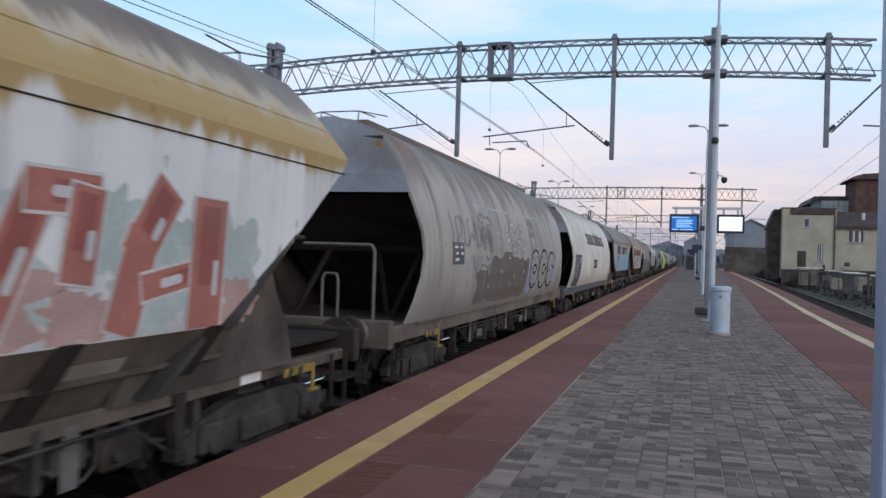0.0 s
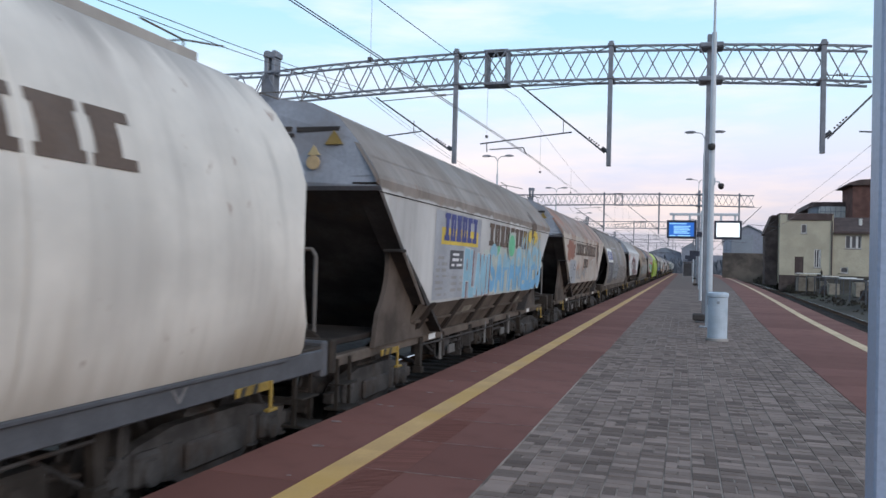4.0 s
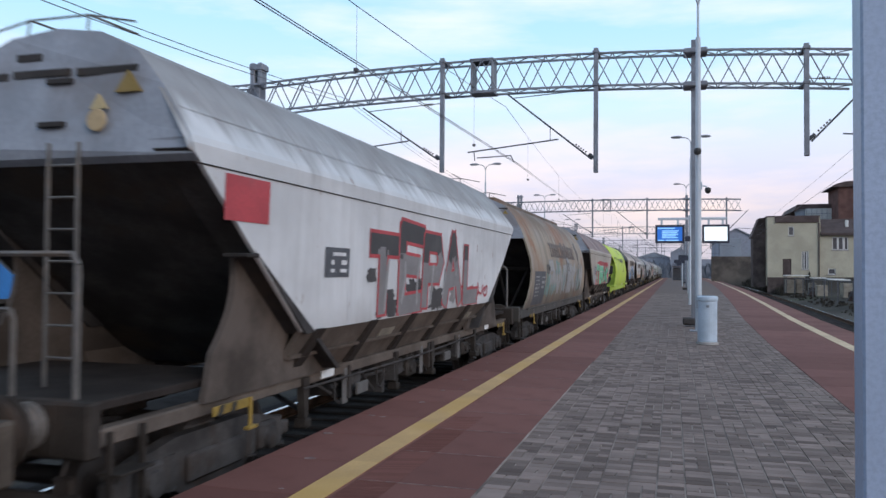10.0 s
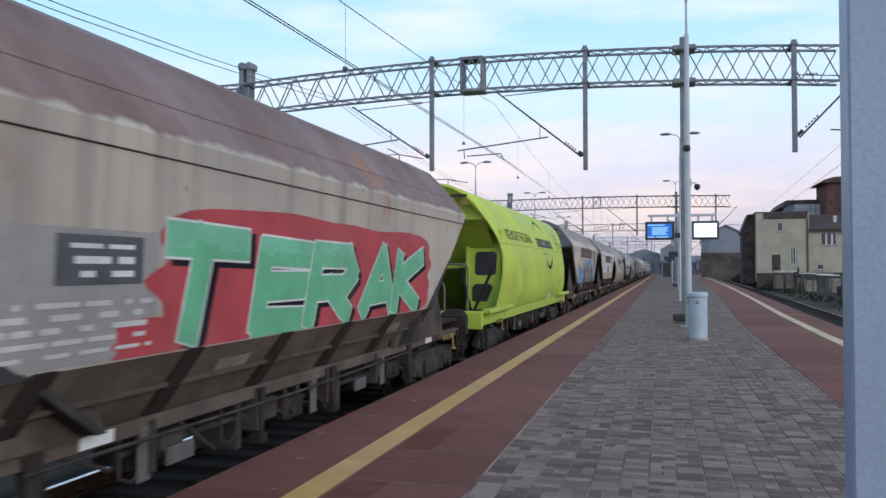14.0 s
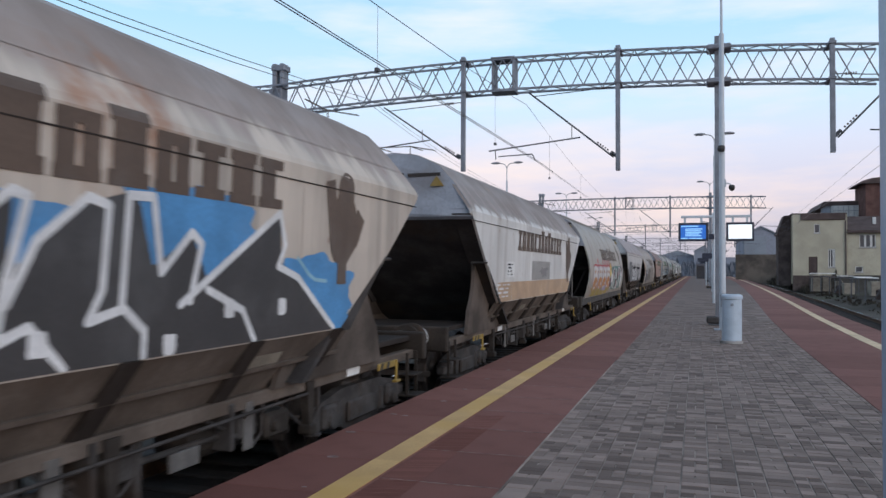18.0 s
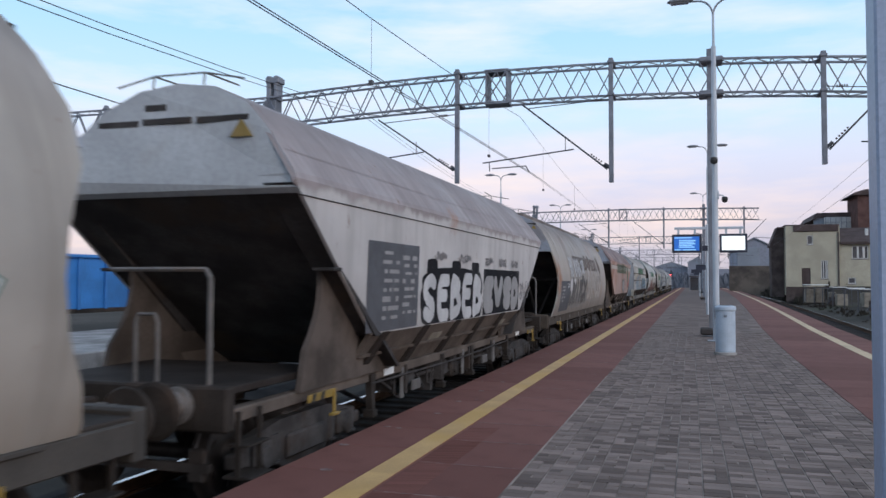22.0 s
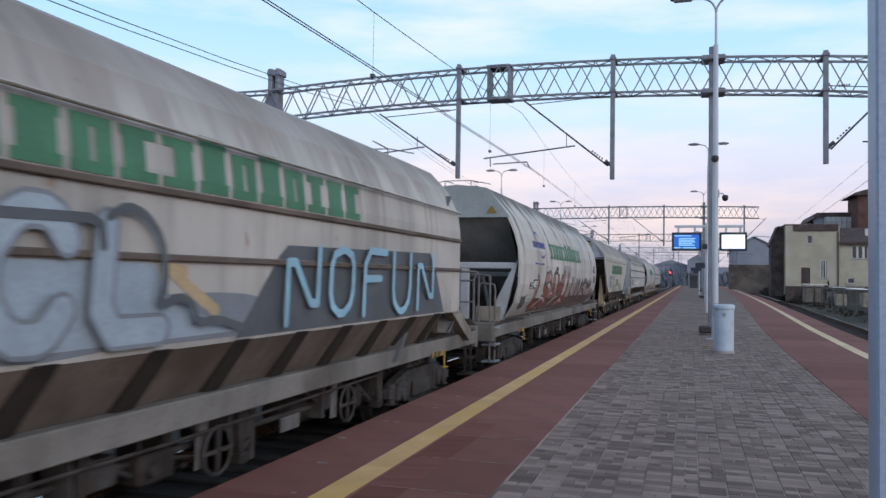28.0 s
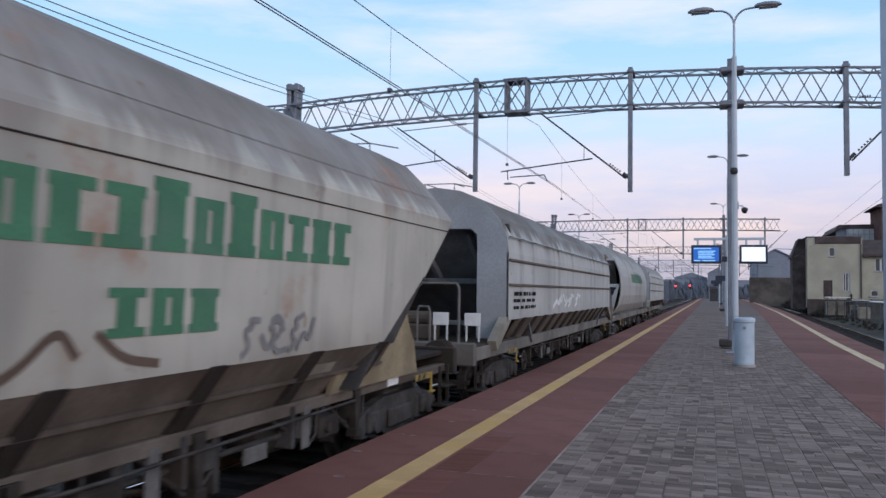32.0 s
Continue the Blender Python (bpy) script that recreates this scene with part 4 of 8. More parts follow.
for k in range(8):
    part("mullion", Form().box(14.95 + k * 0.55, 15.0 + k * 0.55, BY + 10.34, BY + 10.4, 7.6, 9.1), M_HALL, h4)
part("roof", Form().prism([(13.55, 8.85), (14.1, 9.62), (23.2, 9.68), (23.2, 9.1), (14.3, 9.1), (13.75, 8.75)], "y", BY + 10.6, BY + 22.4), M_ROOF, h4)
part("gable", Form().prism([(13.8, 7.4), (14.9, 7.4), (14.9, 9.2), (14.2, 9.2), (13.8, 8.8)], "y", BY + 10.85, BY + 11.1), M_HALL, h4)
h5 = thing("brick_tower", label="tall dark red brick tower with a flat roof", category="building")
part("wall", Form().box(17.65, 26.0, BY + 6.5, BY + 12.5, 0.2, 11.2, 0.03), M_BRICK, h5)
part("roof", Form().prism([(16.95, 11.15), (17.3, 11.45), (18.3, 11.75), (26.4, 12.2), (26.4, 11.2)], "y", BY + 6.1, BY + 12.9), M_ROOF, h5)

# things stored outside the house: railing, slabs and crates
rl = thing("yard_railing", label="dark steel railing in front of the cream house", category="railing")
for k in range(0, 11, 2):
    part("post", kept("railpost", lambda: Form().box(-0.04, 0.04, -0.04, 0.04, 0, 1.42)), M_DARKSTEEL, rl, (10.15 + k * 0.02, 51.0 + k * 2.5, -0.3))
for z in (1.08,):
    part("rail", Form().beam((10.15, 51.0, z), (10.35, 76.0, z), 0.05, 0.06), M_DARKSTEEL, rl)
for x, y, w, hgt in ((10.1, 79.6, 0.75, 1.25), (11.0, 79.8, 0.7, 1.35), (12.3, 81.0, 0.6, 0.95), (11.2, 70.0, 0.8, 0.9), (12.4, 66.0, 0.9, 1.1), (13.4, 72.0, 1.1, 1.0)):
    solid("storage_crate", Form().box(0, w, 0, 0.9, -0.3, -0.3 + hgt, 0.04), M_SILLPALE, "pale storage crate in the yard", "crate", "storage crates", at=(x, y, 0))
for x, y, w, up in ((9.8, 77.5, 1.95, 0.32), (12.15, 78.0, 1.15, 0.1), (13.45, 78.5, 1.4, 0.02), (12.3, 70.5, 1.5, 0.0), (11.3, 56.0, 1.2, 0.0)):
    c_ = thing("garden_table", (x, y, up), "white garden table stacked on trestles in the yard", "table", "garden tables")
    part("tabletop", Form().box(0, w, 0, 1.6, 0.98, 1.06, 0.02), M_WHITE, c_)
    for a in (0.08, w - 0.08):
        for b in (0.08, 1.52):
            part("leg", Form().box(a - 0.03, a + 0.03, b - 0.03, b + 0.03, -0.32 - up, 0.98), M_DARKSTEEL, c_)
for x, y in ((11.0, 57.5), (11.6, 60.0), (12.2, 56.5), (10.9, 72.5)):
    c_ = thing("scrap_frame", (x, y, 0.0), "dark folded metal frame leaning in the yard", "frame", "scrap frames")
    part("frame", Form().beam((0, 0, -0.28), (0.5, 0, 0.7), 0.07, 0.07).beam((0.9, 0, -0.28), (0.5, 0, 0.7), 0.07, 0.07).beam((0.2, 0, 0.1), (0.75, 0, 0.1), 0.06, 0.06), M_DARKSTEEL, c_)
    part("panel", Form().box(0.1, 0.8, 0.1, 0.16, -0.28, 0.35, 0.02), M_ROOF, c_)

# garden wall, hall and far buildings
solid("wall_1", Form().box(6.6, 19.5, 150, 150.4, -0.9, 4.45, 0.05), M_TANWALL, "tan garden wall beyond the track", "wall", kind="structure")
hl = thing("industrial_hall", label="grey clad industrial hall in the distance", category="hall")
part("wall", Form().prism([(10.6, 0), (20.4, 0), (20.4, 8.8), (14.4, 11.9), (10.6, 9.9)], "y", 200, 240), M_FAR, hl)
part("side_bay", Form().box(10.7, 15.5, 199.4, 200, 0, 9.7, 0.05), M_HALL, hl)
part("roof", Form().prism([(10.3, 9.8), (14.4, 11.95), (20.8, 8.7), (20.8, 8.95), (14.4, 12.2), (10.3, 10.05)], "y", 199.6, 240.3), M_HALL, hl)
rnd = random.Random(7)
for k in range(14):
    x = -70 + k * 13 + rnd.uniform(-4, 4)
    w, hgt, y = rnd.uniform(8, 16), rnd.uniform(6, 13), 380 + rnd.uniform(0, 80)
    fb = thing("far_building", (x, y, -1), "hazy building far down the line", "building", "far buildings")
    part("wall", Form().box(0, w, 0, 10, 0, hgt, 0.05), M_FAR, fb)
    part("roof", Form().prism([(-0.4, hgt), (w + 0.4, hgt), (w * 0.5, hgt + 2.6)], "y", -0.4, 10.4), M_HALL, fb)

# bare scrub along the bank and far woods
sc = Form()
rnd = random.Random(3)


def tuft(f, x, y, z, s, blades=7):
    for _ in range(blades):
        a, t = rnd.uniform(0, 6.28), rnd.uniform(0.2, 1.0)
        bx, by = x + rnd.uniform(-0.5, 0.5) * s, y + rnd.uniform(-0.5, 0.5) * s
        w, hgt = s * rnd.uniform(0.12, 0.3), s * rnd.uniform(0.5, 1.1)
        tx, ty = bx + math.cos(a) * s * 0.35 * t, by + math.sin(a) * s * 0.35 * t
        f.add([(bx - w, by, z - 0.05), (bx + w, by + w * 0.4, z - 0.05), (tx + w * 0.5, ty, z + hgt * 0.8), (tx, ty, z + hgt), (tx - w * 0.6, ty, z + hgt * 0.6)], [(0, 1, 2, 3, 4)])


for _ in range(3800):
    y = rnd.uniform(30, 230)
    off = rnd.uniform(4.5, 13.5 if y > 104 else 6.0)
    x = right_line(y) + off
    if y < 84 and rnd.random() < 0.8:
        continue
    tuft(sc, x, y, ground_z(x, y), rnd.uniform(0.15, 0.42) * (1 + y / 260) * (0.45 if y < 84 else 1.0))
for _ in range(900):                                       # taller bushes at the foot of the houses and the wall
    y = rnd.uniform(84, 148)
    x = right_line(y) + rnd.uniform(4.8, 6.4 if y < 90 else 9.5)
    tuft(sc, x, y, ground_z(x, y) - 0.05, rnd.uniform(0.5, 1.15), 6)
solid("scrub", sc.mesh("scrub", tidy=False), M_BRUSH, "dark bare scrub on the bank beside the track", "scrub", kind="stuff")
# far woods and horizon rise take the haze-tinted colours
wd = Form()
for _ in range(2600):
    y = rnd.uniform(280, 370)
    x = rnd.uniform(-60, 70)
    if abs(x + 3) < 9 and rnd.random() < 0.8:
        continue
    tuft(wd, x, y, -0.9, rnd.uniform(2.0, 5.5) * (1.0 if x > 0 else 1.25), 5)
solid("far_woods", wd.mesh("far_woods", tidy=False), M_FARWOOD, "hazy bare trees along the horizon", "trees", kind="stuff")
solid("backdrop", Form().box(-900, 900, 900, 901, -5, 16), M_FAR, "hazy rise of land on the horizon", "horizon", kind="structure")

# parked blue gondolas on the siding
def gondola(y):
    root = thing("blue_gondola", (-22.2, y, RAIL), "blue ribbed open gondola wagon parked on a siding", "wagon", "parked gondolas")
    part("body", Form().box(-1.45, 1.45, 0.5, 13.3, 1.05, 2.95, 0.03), M_BLUE, root)
    for k in range(10):
        part("rib", kept("gondola_rib", lambda: Form().box(1.45, 1.55, -0.06, 0.06, 1.05, 2.95, 0.01)), M_BLUE, root, (0, 0.7 + k * 1.36, 0))
    part("top_rail", Form().box(1.44, 1.58, 0.45, 13.35, 2.9, 3.02, 0.02), M_BLUE, root)
    part("sill", Form().box(-1.3, 1.5, 0.2, 13.6, 0.92, 1.08, 0.02), M_UNDER, root)
    for yy in (2.2, 11.6):
        bg = part("bogie", Form().box(0.9, 1.05, -1.2, 1.2, 0.4, 0.7, 0.05), M_BOGIE, root, (0, yy, 0))
        for a in (-0.9, 0.9):
            part("wheel", Form().turn([(0.46, 0.66), (0.46, 0.8), (0.3, 0.8)], "x", 18, (0, a, 0.46)), M_WHEEL, bg)
    return root


for k in range(6):
    gondola(-10 + k * 14.1)

# ---------------------------------------------------------------- wagons of the train
SECTION = {
    "A": [(0.0, 4.10), (0.45, 4.04), (0.85, 3.845), (1.13, 3.55), (1.34, 3.28), (1.455, 3.12), (1.48, 3.06), (1.475, 2.98), (1.42, 1.48)],
    "B": [(0.0, 4.02), (0.42, 3.955), (0.80, 3.78), (1.05, 3.52), (1.24, 3.19), (1.38, 2.82), (1.47, 2.42), (1.50, 2.10), (1.485, 1.78), (1.44, 1.46), (1.37, 1.22), (1.335, 1.143)],
    "C": [(0.0, 4.04), (0.5, 3.965), (0.95, 3.76), (1.26, 3.44), (1.42, 3.10), (1.46, 2.80), (1.46, 1.55)],
}
SECTION["D"] = SECTION["B"]
CREST = {"A": (0.30, 4.06, 4.088), "B": (0.42, 3.94, 4.05), "C": (0.30, 4.0, 4.03), "D": (0.30, 3.96, 4.01), "E": (0.42, 4.09, 4.13)}   # roof walkway: half-width, underside, top
SECTION["E"] = [(0.0, 4.14), (0.68, 4.06), (0.72, 4.04), (1.20, 3.47), (1.23, 3.42), (1.38, 3.1), (1.47, 2.75), (1.5, 2.4), (1.48, 1.95), (1.38, 1.55), (1.2, 1.25), (1.05, 1.14)]
OVER = {"A": 0.86, "B": 0.86, "D": 0.86, "C": 1.72, "E": 1.72}
CUT = 2.0
SHORT = {"A": 0.0, "B": 0.15, "C": 0.0, "D": 0.0, "E": 0.0}   # how much less the rear end overhangs


def side_x(kind, z):
    pts = SECTION[kind][::-1]
    return float(np.interp(z, [p[1] for p in pts], [p[0] for p in pts]))


def cut_y(kind, z):
    """How far the end of the shell stands back at a height."""
    if kind == "A":
        return (z - 3.06) * 0.24 if z > 3.06 else max(0.0, 3.02 - z) / 1.54 * CUT
    if kind == "D":
        return float(np.interp(z, [1.1, 1.57, 2.02, 2.42, 2.7, 2.88, 3.1, 3.25, 3.4, 3.62, 3.8, 4.05], [0.42, 0.48, 0.66, 0.76, 0.62, 0.40, 0.08, -0.18, -0.32, -0.36, -0.30, -0.12]))
    if kind == "B":
        return float(np.interp(z, [1.14, 1.37, 1.55, 1.8, 2.05, 2.31, 2.67, 2.9, 3.1, 3.48, 4.05], [-0.34, -0.29, -0.19, -0.07, -0.02, -0.04, -0.18, -0.31, -0.32, -0.22, -0.16]))
    return max(0.0, z - 3.0) * 0.12


def shell(kind, L, lining=False):
    half = SECTION[kind]
    if kind == "D":
        half = half[:2] + [(side_x("D", z), z) for z in np.arange(3.85, 1.16, -0.1)] + half[-1:]
    outer = [(x, z) for x, z in half[::-1]] + [(-x, z) for x, z in half[1:]]
    inner = [(x * 0.972, z - (0.04 if z > 3 else 0.0)) for x, z in outer]
    f = Form()
    n = 10
    rows = []
    for sec in (outer, inner):
        block = []
        for j in range(n + 1):
            block.append([(x, cut_y(kind, z) + (L - SHORT[kind] - 2 * cut_y(kind, z)) * j / n, z) for x, z in sec])
        rows.append(block)
    if lining:
        return f.grid(rows[1])
    f.grid(rows[0])
    for j in (0, n):
        f.grid([rows[0][j], rows[1][j]])
    return f


def hood(kind, zh):
    """The sloping plate that closes the top of an end."""
    half = [(side_x(kind, zh) * 0.997, zh)] + [(x * 0.997, z - 0.002) for x, z in SECTION[kind][::-1] if z > zh + 0.03]
    ring = half + [(-x, z) for x, z in half[::-1] if x > 0]
    f = Form()
    k = len(ring)
    vs = [(x, cut_y(kind, z) - 0.006 + d, z) for d in (0, 0.05) for x, z in ring]
    return f.add(vs, [tuple(range(k)), tuple(range(2 * k - 1, k - 1, -1))] + [(i, (i + 1) % k, k + (i + 1) % k, k + i) for i in range(k)])


def slot_row(kind):
    """Drainage slots across an end hood and the vent above, as boxes with the recess shade painted dark."""
    f = Form()
    for x0, x1, z0, z1 in ((-0.88, -0.4, 3.66, 3.72), (-0.34, 0.22, 3.67, 3.73), (0.30, 0.88, 3.66, 3.72), (-0.34, -0.1, 3.82, 3.88)):
        d = cut_y(kind, z1) - 0.02
        f.box(x0, x1, d, d + 0.03, z0, z1)
    return f


def rect(kind, y0, y1, z0, z1, lift=0.006):
    """A painted field that follows the side."""
    ny, nz = max(1, int((y1 - y0) / 1.0)), max(1, int((z1 - z0) / 0.12))
    return Form().grid([[(side_x(kind, z0 + (z1 - z0) * j / nz) + lift, y0 + (y1 - y0) * i / ny, z0 + (z1 - z0) * j / nz) for i in range(ny + 1)] for j in range(nz + 1)])


def stroke(f, kind, pts, w, lift):
    """A painted stroke of half-width w along points of (y, z)."""
    fine = [pts[0]]
    for a, b in zip(pts, pts[1:]):
        k = max(1, int(math.hypot(b[0] - a[0], b[1] - a[1]) / 0.10))
        fine += [(a[0] + (b[0] - a[0]) * i / k, a[1] + (b[1] - a[1]) * i / k) for i in range(1, k + 1)]
    rows = []
    for i, p in enumerate(fine):
        a, b = fine[max(0, i - 1)], fine[min(len(fine) - 1, i + 1)]
        d = math.hypot(b[0] - a[0], b[1] - a[1]) or 1
        ny, nz = -(b[1] - a[1]) / d * w, (b[0] - a[0]) / d * w
        row = []
        for s in (-1, 0, 1):
            y, z = p[0] + ny * s, p[1] + nz * s
            row.append((side_x(kind, z) + lift, y, z))
        rows.append(row)
    if len(rows) > 1:
        f.grid(rows)


def cloud(f, kind, y0, y1, z0, z1, lift, seed, rough=0.22):
    """An uneven painted blot with a lobed edge."""
    rr = random.Random(seed)
    n, cy, cz = 72, (y0 + y1) / 2, (z0 + z1) / 2
    waves = [(k, rough * rr.uniform(0.25, 0.6) / (1 + 0.12 * k), rr.uniform(0, 6.28)) for k in (3, 5, 8, 11, 15)]
    floor_z = SECTION[kind][-1][1] + 0.012
    rows = []
    for q in (0.02, 0.25, 0.5, 0.75, 1.0):
        row = []
        for i in range(n + 1):
            a = 2 * math.pi * i / n
            c, s = math.cos(a), math.sin(a)
            k = (abs(c) ** 5 + abs(s) ** 5) ** -0.2 * (1 + sum(h * math.sin(m * a + p) for m, h, p in waves) * (0.35 + 0.65 * q))
            z = max(floor_z, cz + (z1 - z0) / 2 * s * k * q)
            row.append((side_x(kind, z) + lift, cy + (y1 - y0) / 2 * c * k * q, z))
        rows.append(row)
    f.grid(rows)


def blot(wagon, kind, y0, y1, z0, z1, paint, seed, lift=0.004, rough=0.22, name="graffiti_backdrop"):
    f = Form()
    cloud(f, kind, y0, y1, z0, z1, lift, seed, rough)
    return tagged(part(name, f.mesh(name, tidy=False), paint, wagon), kind="stuff")


def brush(f, kind, pts, w, lift, sharp=False):
    """A fat stroke of half-width w along points of (y, z), with round or square ends and corners; its pieces lie a hair above one another."""
    floor_z = SECTION[kind][-1][1] + 0.012
    piece = 0

    def put(y, z):
        z = max(z, floor_z)
        return (side_x(kind, z) + lift + 0.000014 * piece, y, z)
    across = (-1, -0.5, 0, 0.5, 1)
    for (ay, az), (by, bz) in zip(pts, pts[1:]):
        d = math.hypot(by - ay, bz - az) or 1e-6
        uy, uz = (by - ay) / d, (bz - az) / d
        e = 0.7 * w if sharp else 0.0
        k = max(1, int((d + 2 * e) / 0.12))
        piece += 1
        f.grid([[put(ay + uy * (-e + (d + 2 * e) * i / k) - uz * w * s, az + uz * (-e + (d + 2 * e) * i / k) + uy * w * s) for s in across] for i in range(k + 1)])
    if not sharp:
        for y, z in pts:
            piece += 1
            f.grid([[put(y + w * q * math.cos(2 * math.pi * i / 14), z + w * q * math.sin(2 * math.pi * i / 14)) for i in range(15)] for q in (0.02, 0.55, 1.0)])


SHAPES = [
    [(0.0, 0.2), (0.25, 0.9), (0.5, 0.35), (0.75, 1.0), (1.05, 0.3), (1.3, 0.8)],
    [(0.1, 0.0), (0.55, 0.25), (0.2, 0.6), (0.7, 0.7), (0.45, 1.0), (1.1, 0.95)],
    [(0.0, 0.75), (0.4, 1.0), (0.9, 0.8), (0.6, 0.45), (0.15, 0.3), (0.5, 0.0), (1.2, 0.1)],
    [(0.5, 0.5), (0.7, 0.6), (0.6, 0.8), (0.3, 0.75), (0.2, 0.4), (0.5, 0.1), (0.95, 0.25), (1.05, 0.7), (0.8, 1.0)],
    [(0.0, 0.0), (0.5, 0.55), (0.9, 0.2), (1.2, 1.0)],
    [(-0.1, 0.55), (0.3, 0.1), (0.75, 0.45), (0.5, 0.95), (0.95, 0.9), (1.3, 0.5)],
    [(0.05, 1.0), (0.3, 0.5), (0.1, 0.15), (0.65, 0.05), (0.9, 0.5), (0.7, 0.85), (1.2, 1.0)],
]

# hand-painted letters as strokes on a grid of ten by ten: column, row; a slash lifts the brush
GLYPHS = {
    "A": "00 49 90/23 73", "B": "00 09 68 87 66 05/65 93 81 00", "C": "97 79 39 06 03 30 70 92", "D": "00 09 59 86 83 50 00", "E": "99 09 00 90/05 75",
    "F": "99 09 00/05 75", "G": "97 69 29 06 02 30 80 94 54", "H": "00 09/90 99/05 95", "I": "40 49", "J": "99 93 60 20 03", "K": "00 09/99 05 90", "L": "09 00 90",
    "M": "00 09 45 99 90", "N": "00 09 90 99", "O": "49 08 02 40 82 88 49", "P": "00 09 79 96 74 04", "R": "00 09 79 96 74 04/44 90", "S": "98 69 18 06 44 83 81 50 11",
    "T": "09 99/49 40", "U": "09 02 30 60 92 99", "V": "09 40 99", "W": "09 20 45 70 99", "X": "09 90/00 99", "Y": "09 45 99/45 40", "Z": "09 99 00 90",
    "3": "09 99 45 82 50 02", "4": "70 79 03 93", "8": "45 17 39 69 87 45 11 30 60 81 45",
}


def tag(wagon, kind, text, y0, y1, z0, z1, fill, line, w=0.09, rim=0.03, lean=0.12, sharp=False, shine=None, shadow=None, split=None, seed=0, wobble=0.05, tilt=0.0, wide=0.78, low=0.0065):
    """Spray-painted letters: a rim round each, the fill over it, and where wanted a shadow, a lower or upper colour and shine marks.
    split: (height, paint) recolours the fill above that height. tilt: rise over the whole width."""
    rr = random.Random(seed)
    fo, fi, fs, fd = Form(), Form(), Form(), Form()
    step = (y1 - y0) / len(text)
    for k, ch in enumerate(text):
        if ch not in GLYPHS:
            continue
        lift = low + 0.0013 * k
        a0, grow = y0 + step * (k + (1 - wide) / 2) + rr.uniform(-wobble, wobble) * step, 1 + rr.uniform(-wobble, wobble)
        b0, b1 = z0 + tilt * (k + 0.5) / len(text) + w + rim, z1 + tilt * (k + 0.5) / len(text) - w - rim + rr.uniform(-1.5, 1) * wobble * (z1 - z0)
        for turn_, run in enumerate(GLYPHS[ch].split("/")):
            lift += 0.00012 * turn_
            pts = []
            for cell in run.split():
                a, b = int(cell[0]) / 9, int(cell[1]) / 9
                pts.append((a0 + (a * wide + lean * (b - 0.5)) * step * grow + rr.uniform(-1, 1) * wobble * 0.3 * step, b0 + (b1 - b0) * b + rr.uniform(-1, 1) * wobble * 0.3))
            if not sharp:
                pts = rounded(pts)
            if shadow:
                brush(fd, kind, [(y + shadow[1], z + shadow[2]) for y, z in pts], w + rim, lift - 0.0007, sharp)
            if line:
                brush(fo, kind, pts, w + rim, lift, sharp)
            if fill:
                brush(fi, kind, pts, w, lift + 0.0006, sharp)
            if shine and len(pts) > 1:
                (ya, za), (yb, zb) = pts[0], pts[1]
                stroke(fs, kind, [(ya + (yb - ya) * 0.1 - w * 0.35, za + (zb - za) * 0.1 + w * 0.3), (ya + (yb - ya) * 0.8 - w * 0.35, za + (zb - za) * 0.8 + w * 0.3)], min(0.028, w * 0.28), lift + 0.001)
    layers = [("graffiti_shadow", fd, shadow and shadow[0]), ("graffiti_outline", fo, line), ("graffiti_shine", fs, shine)]
    if split and fill:
        top, rest = Form(), Form()
        for face in fi.f:
            (top if sum(fi.v[i][2] for i in face) / len(face) > split[0] + 0.04 * math.sin(fi.v[face[0]][1] * 5.0) else rest).add([fi.v[i] for i in face], [tuple(range(len(face)))])
        layers += [("graffiti_fill", rest, fill), ("graffiti_fill", top, split[1])]
    else:
        layers.append(("graffiti_fill", fi, fill))
    for nm, ff, mm in layers:
        if mm and ff.v:
            tagged(part(nm, ff.mesh("graffiti", tidy=False), mm, wagon), kind="stuff")


def patch(wagon, kind, outline, paint, lift=0.005, name="graffiti_fill", step=0.035):
    """A painted area inside a closed outline of (y, z), laid on the shell in level bands."""
    f = Form()
    lo, hi = max(min(z for _, z in outline), SECTION[kind][-1][1] + 0.012), max(z for _, z in outline)
    count = max(1, int((hi - lo) / step))

    def cuts(z):
        at = []
        for (ya, za), (yb, zb) in zip(outline, outline[1:] + outline[:1]):
            if (za > z) != (zb > z):
                at.append((ya + (yb - ya) * (z - za) / (zb - za)))
        return sorted(at)
    for k in range(count):
        za, zb = lo + (hi - lo) * k / count, lo + (hi - lo) * (k + 1) / count
        mid = cuts((za + zb) / 2)
        low_, top_ = cuts(za + 0.0004), cuts(zb - 0.0004)
        for i in range(0, len(mid) - 1, 2):
            a = (low_[i], low_[i + 1]) if len(low_) == len(mid) else (mid[i], mid[i + 1])
            b = (top_[i], top_[i + 1]) if len(top_) == len(mid) else (mid[i], mid[i + 1])
            f.add([(side_x(kind, z) + lift, y, z) for y, z in ((a[0], za), (a[1], za), (b[1], zb), (b[0], zb))], [(0, 1, 2, 3)])
    tagged(part(name, f.mesh("graffiti", tidy=False), paint, wagon), kind="stuff")


def lines(wagon, kind, runs, w, paint, lift=0.012, name="graffiti_outline", sharp=False):
    """Several strokes of one can."""
    f = Form()
    for k, q in enumerate(runs):
        brush(f, kind, q if sharp else rounded(q), w, lift + 0.0002 * k, False)
    tagged(part(name, f.mesh("graffiti", tidy=False), paint, wagon), kind="stuff")


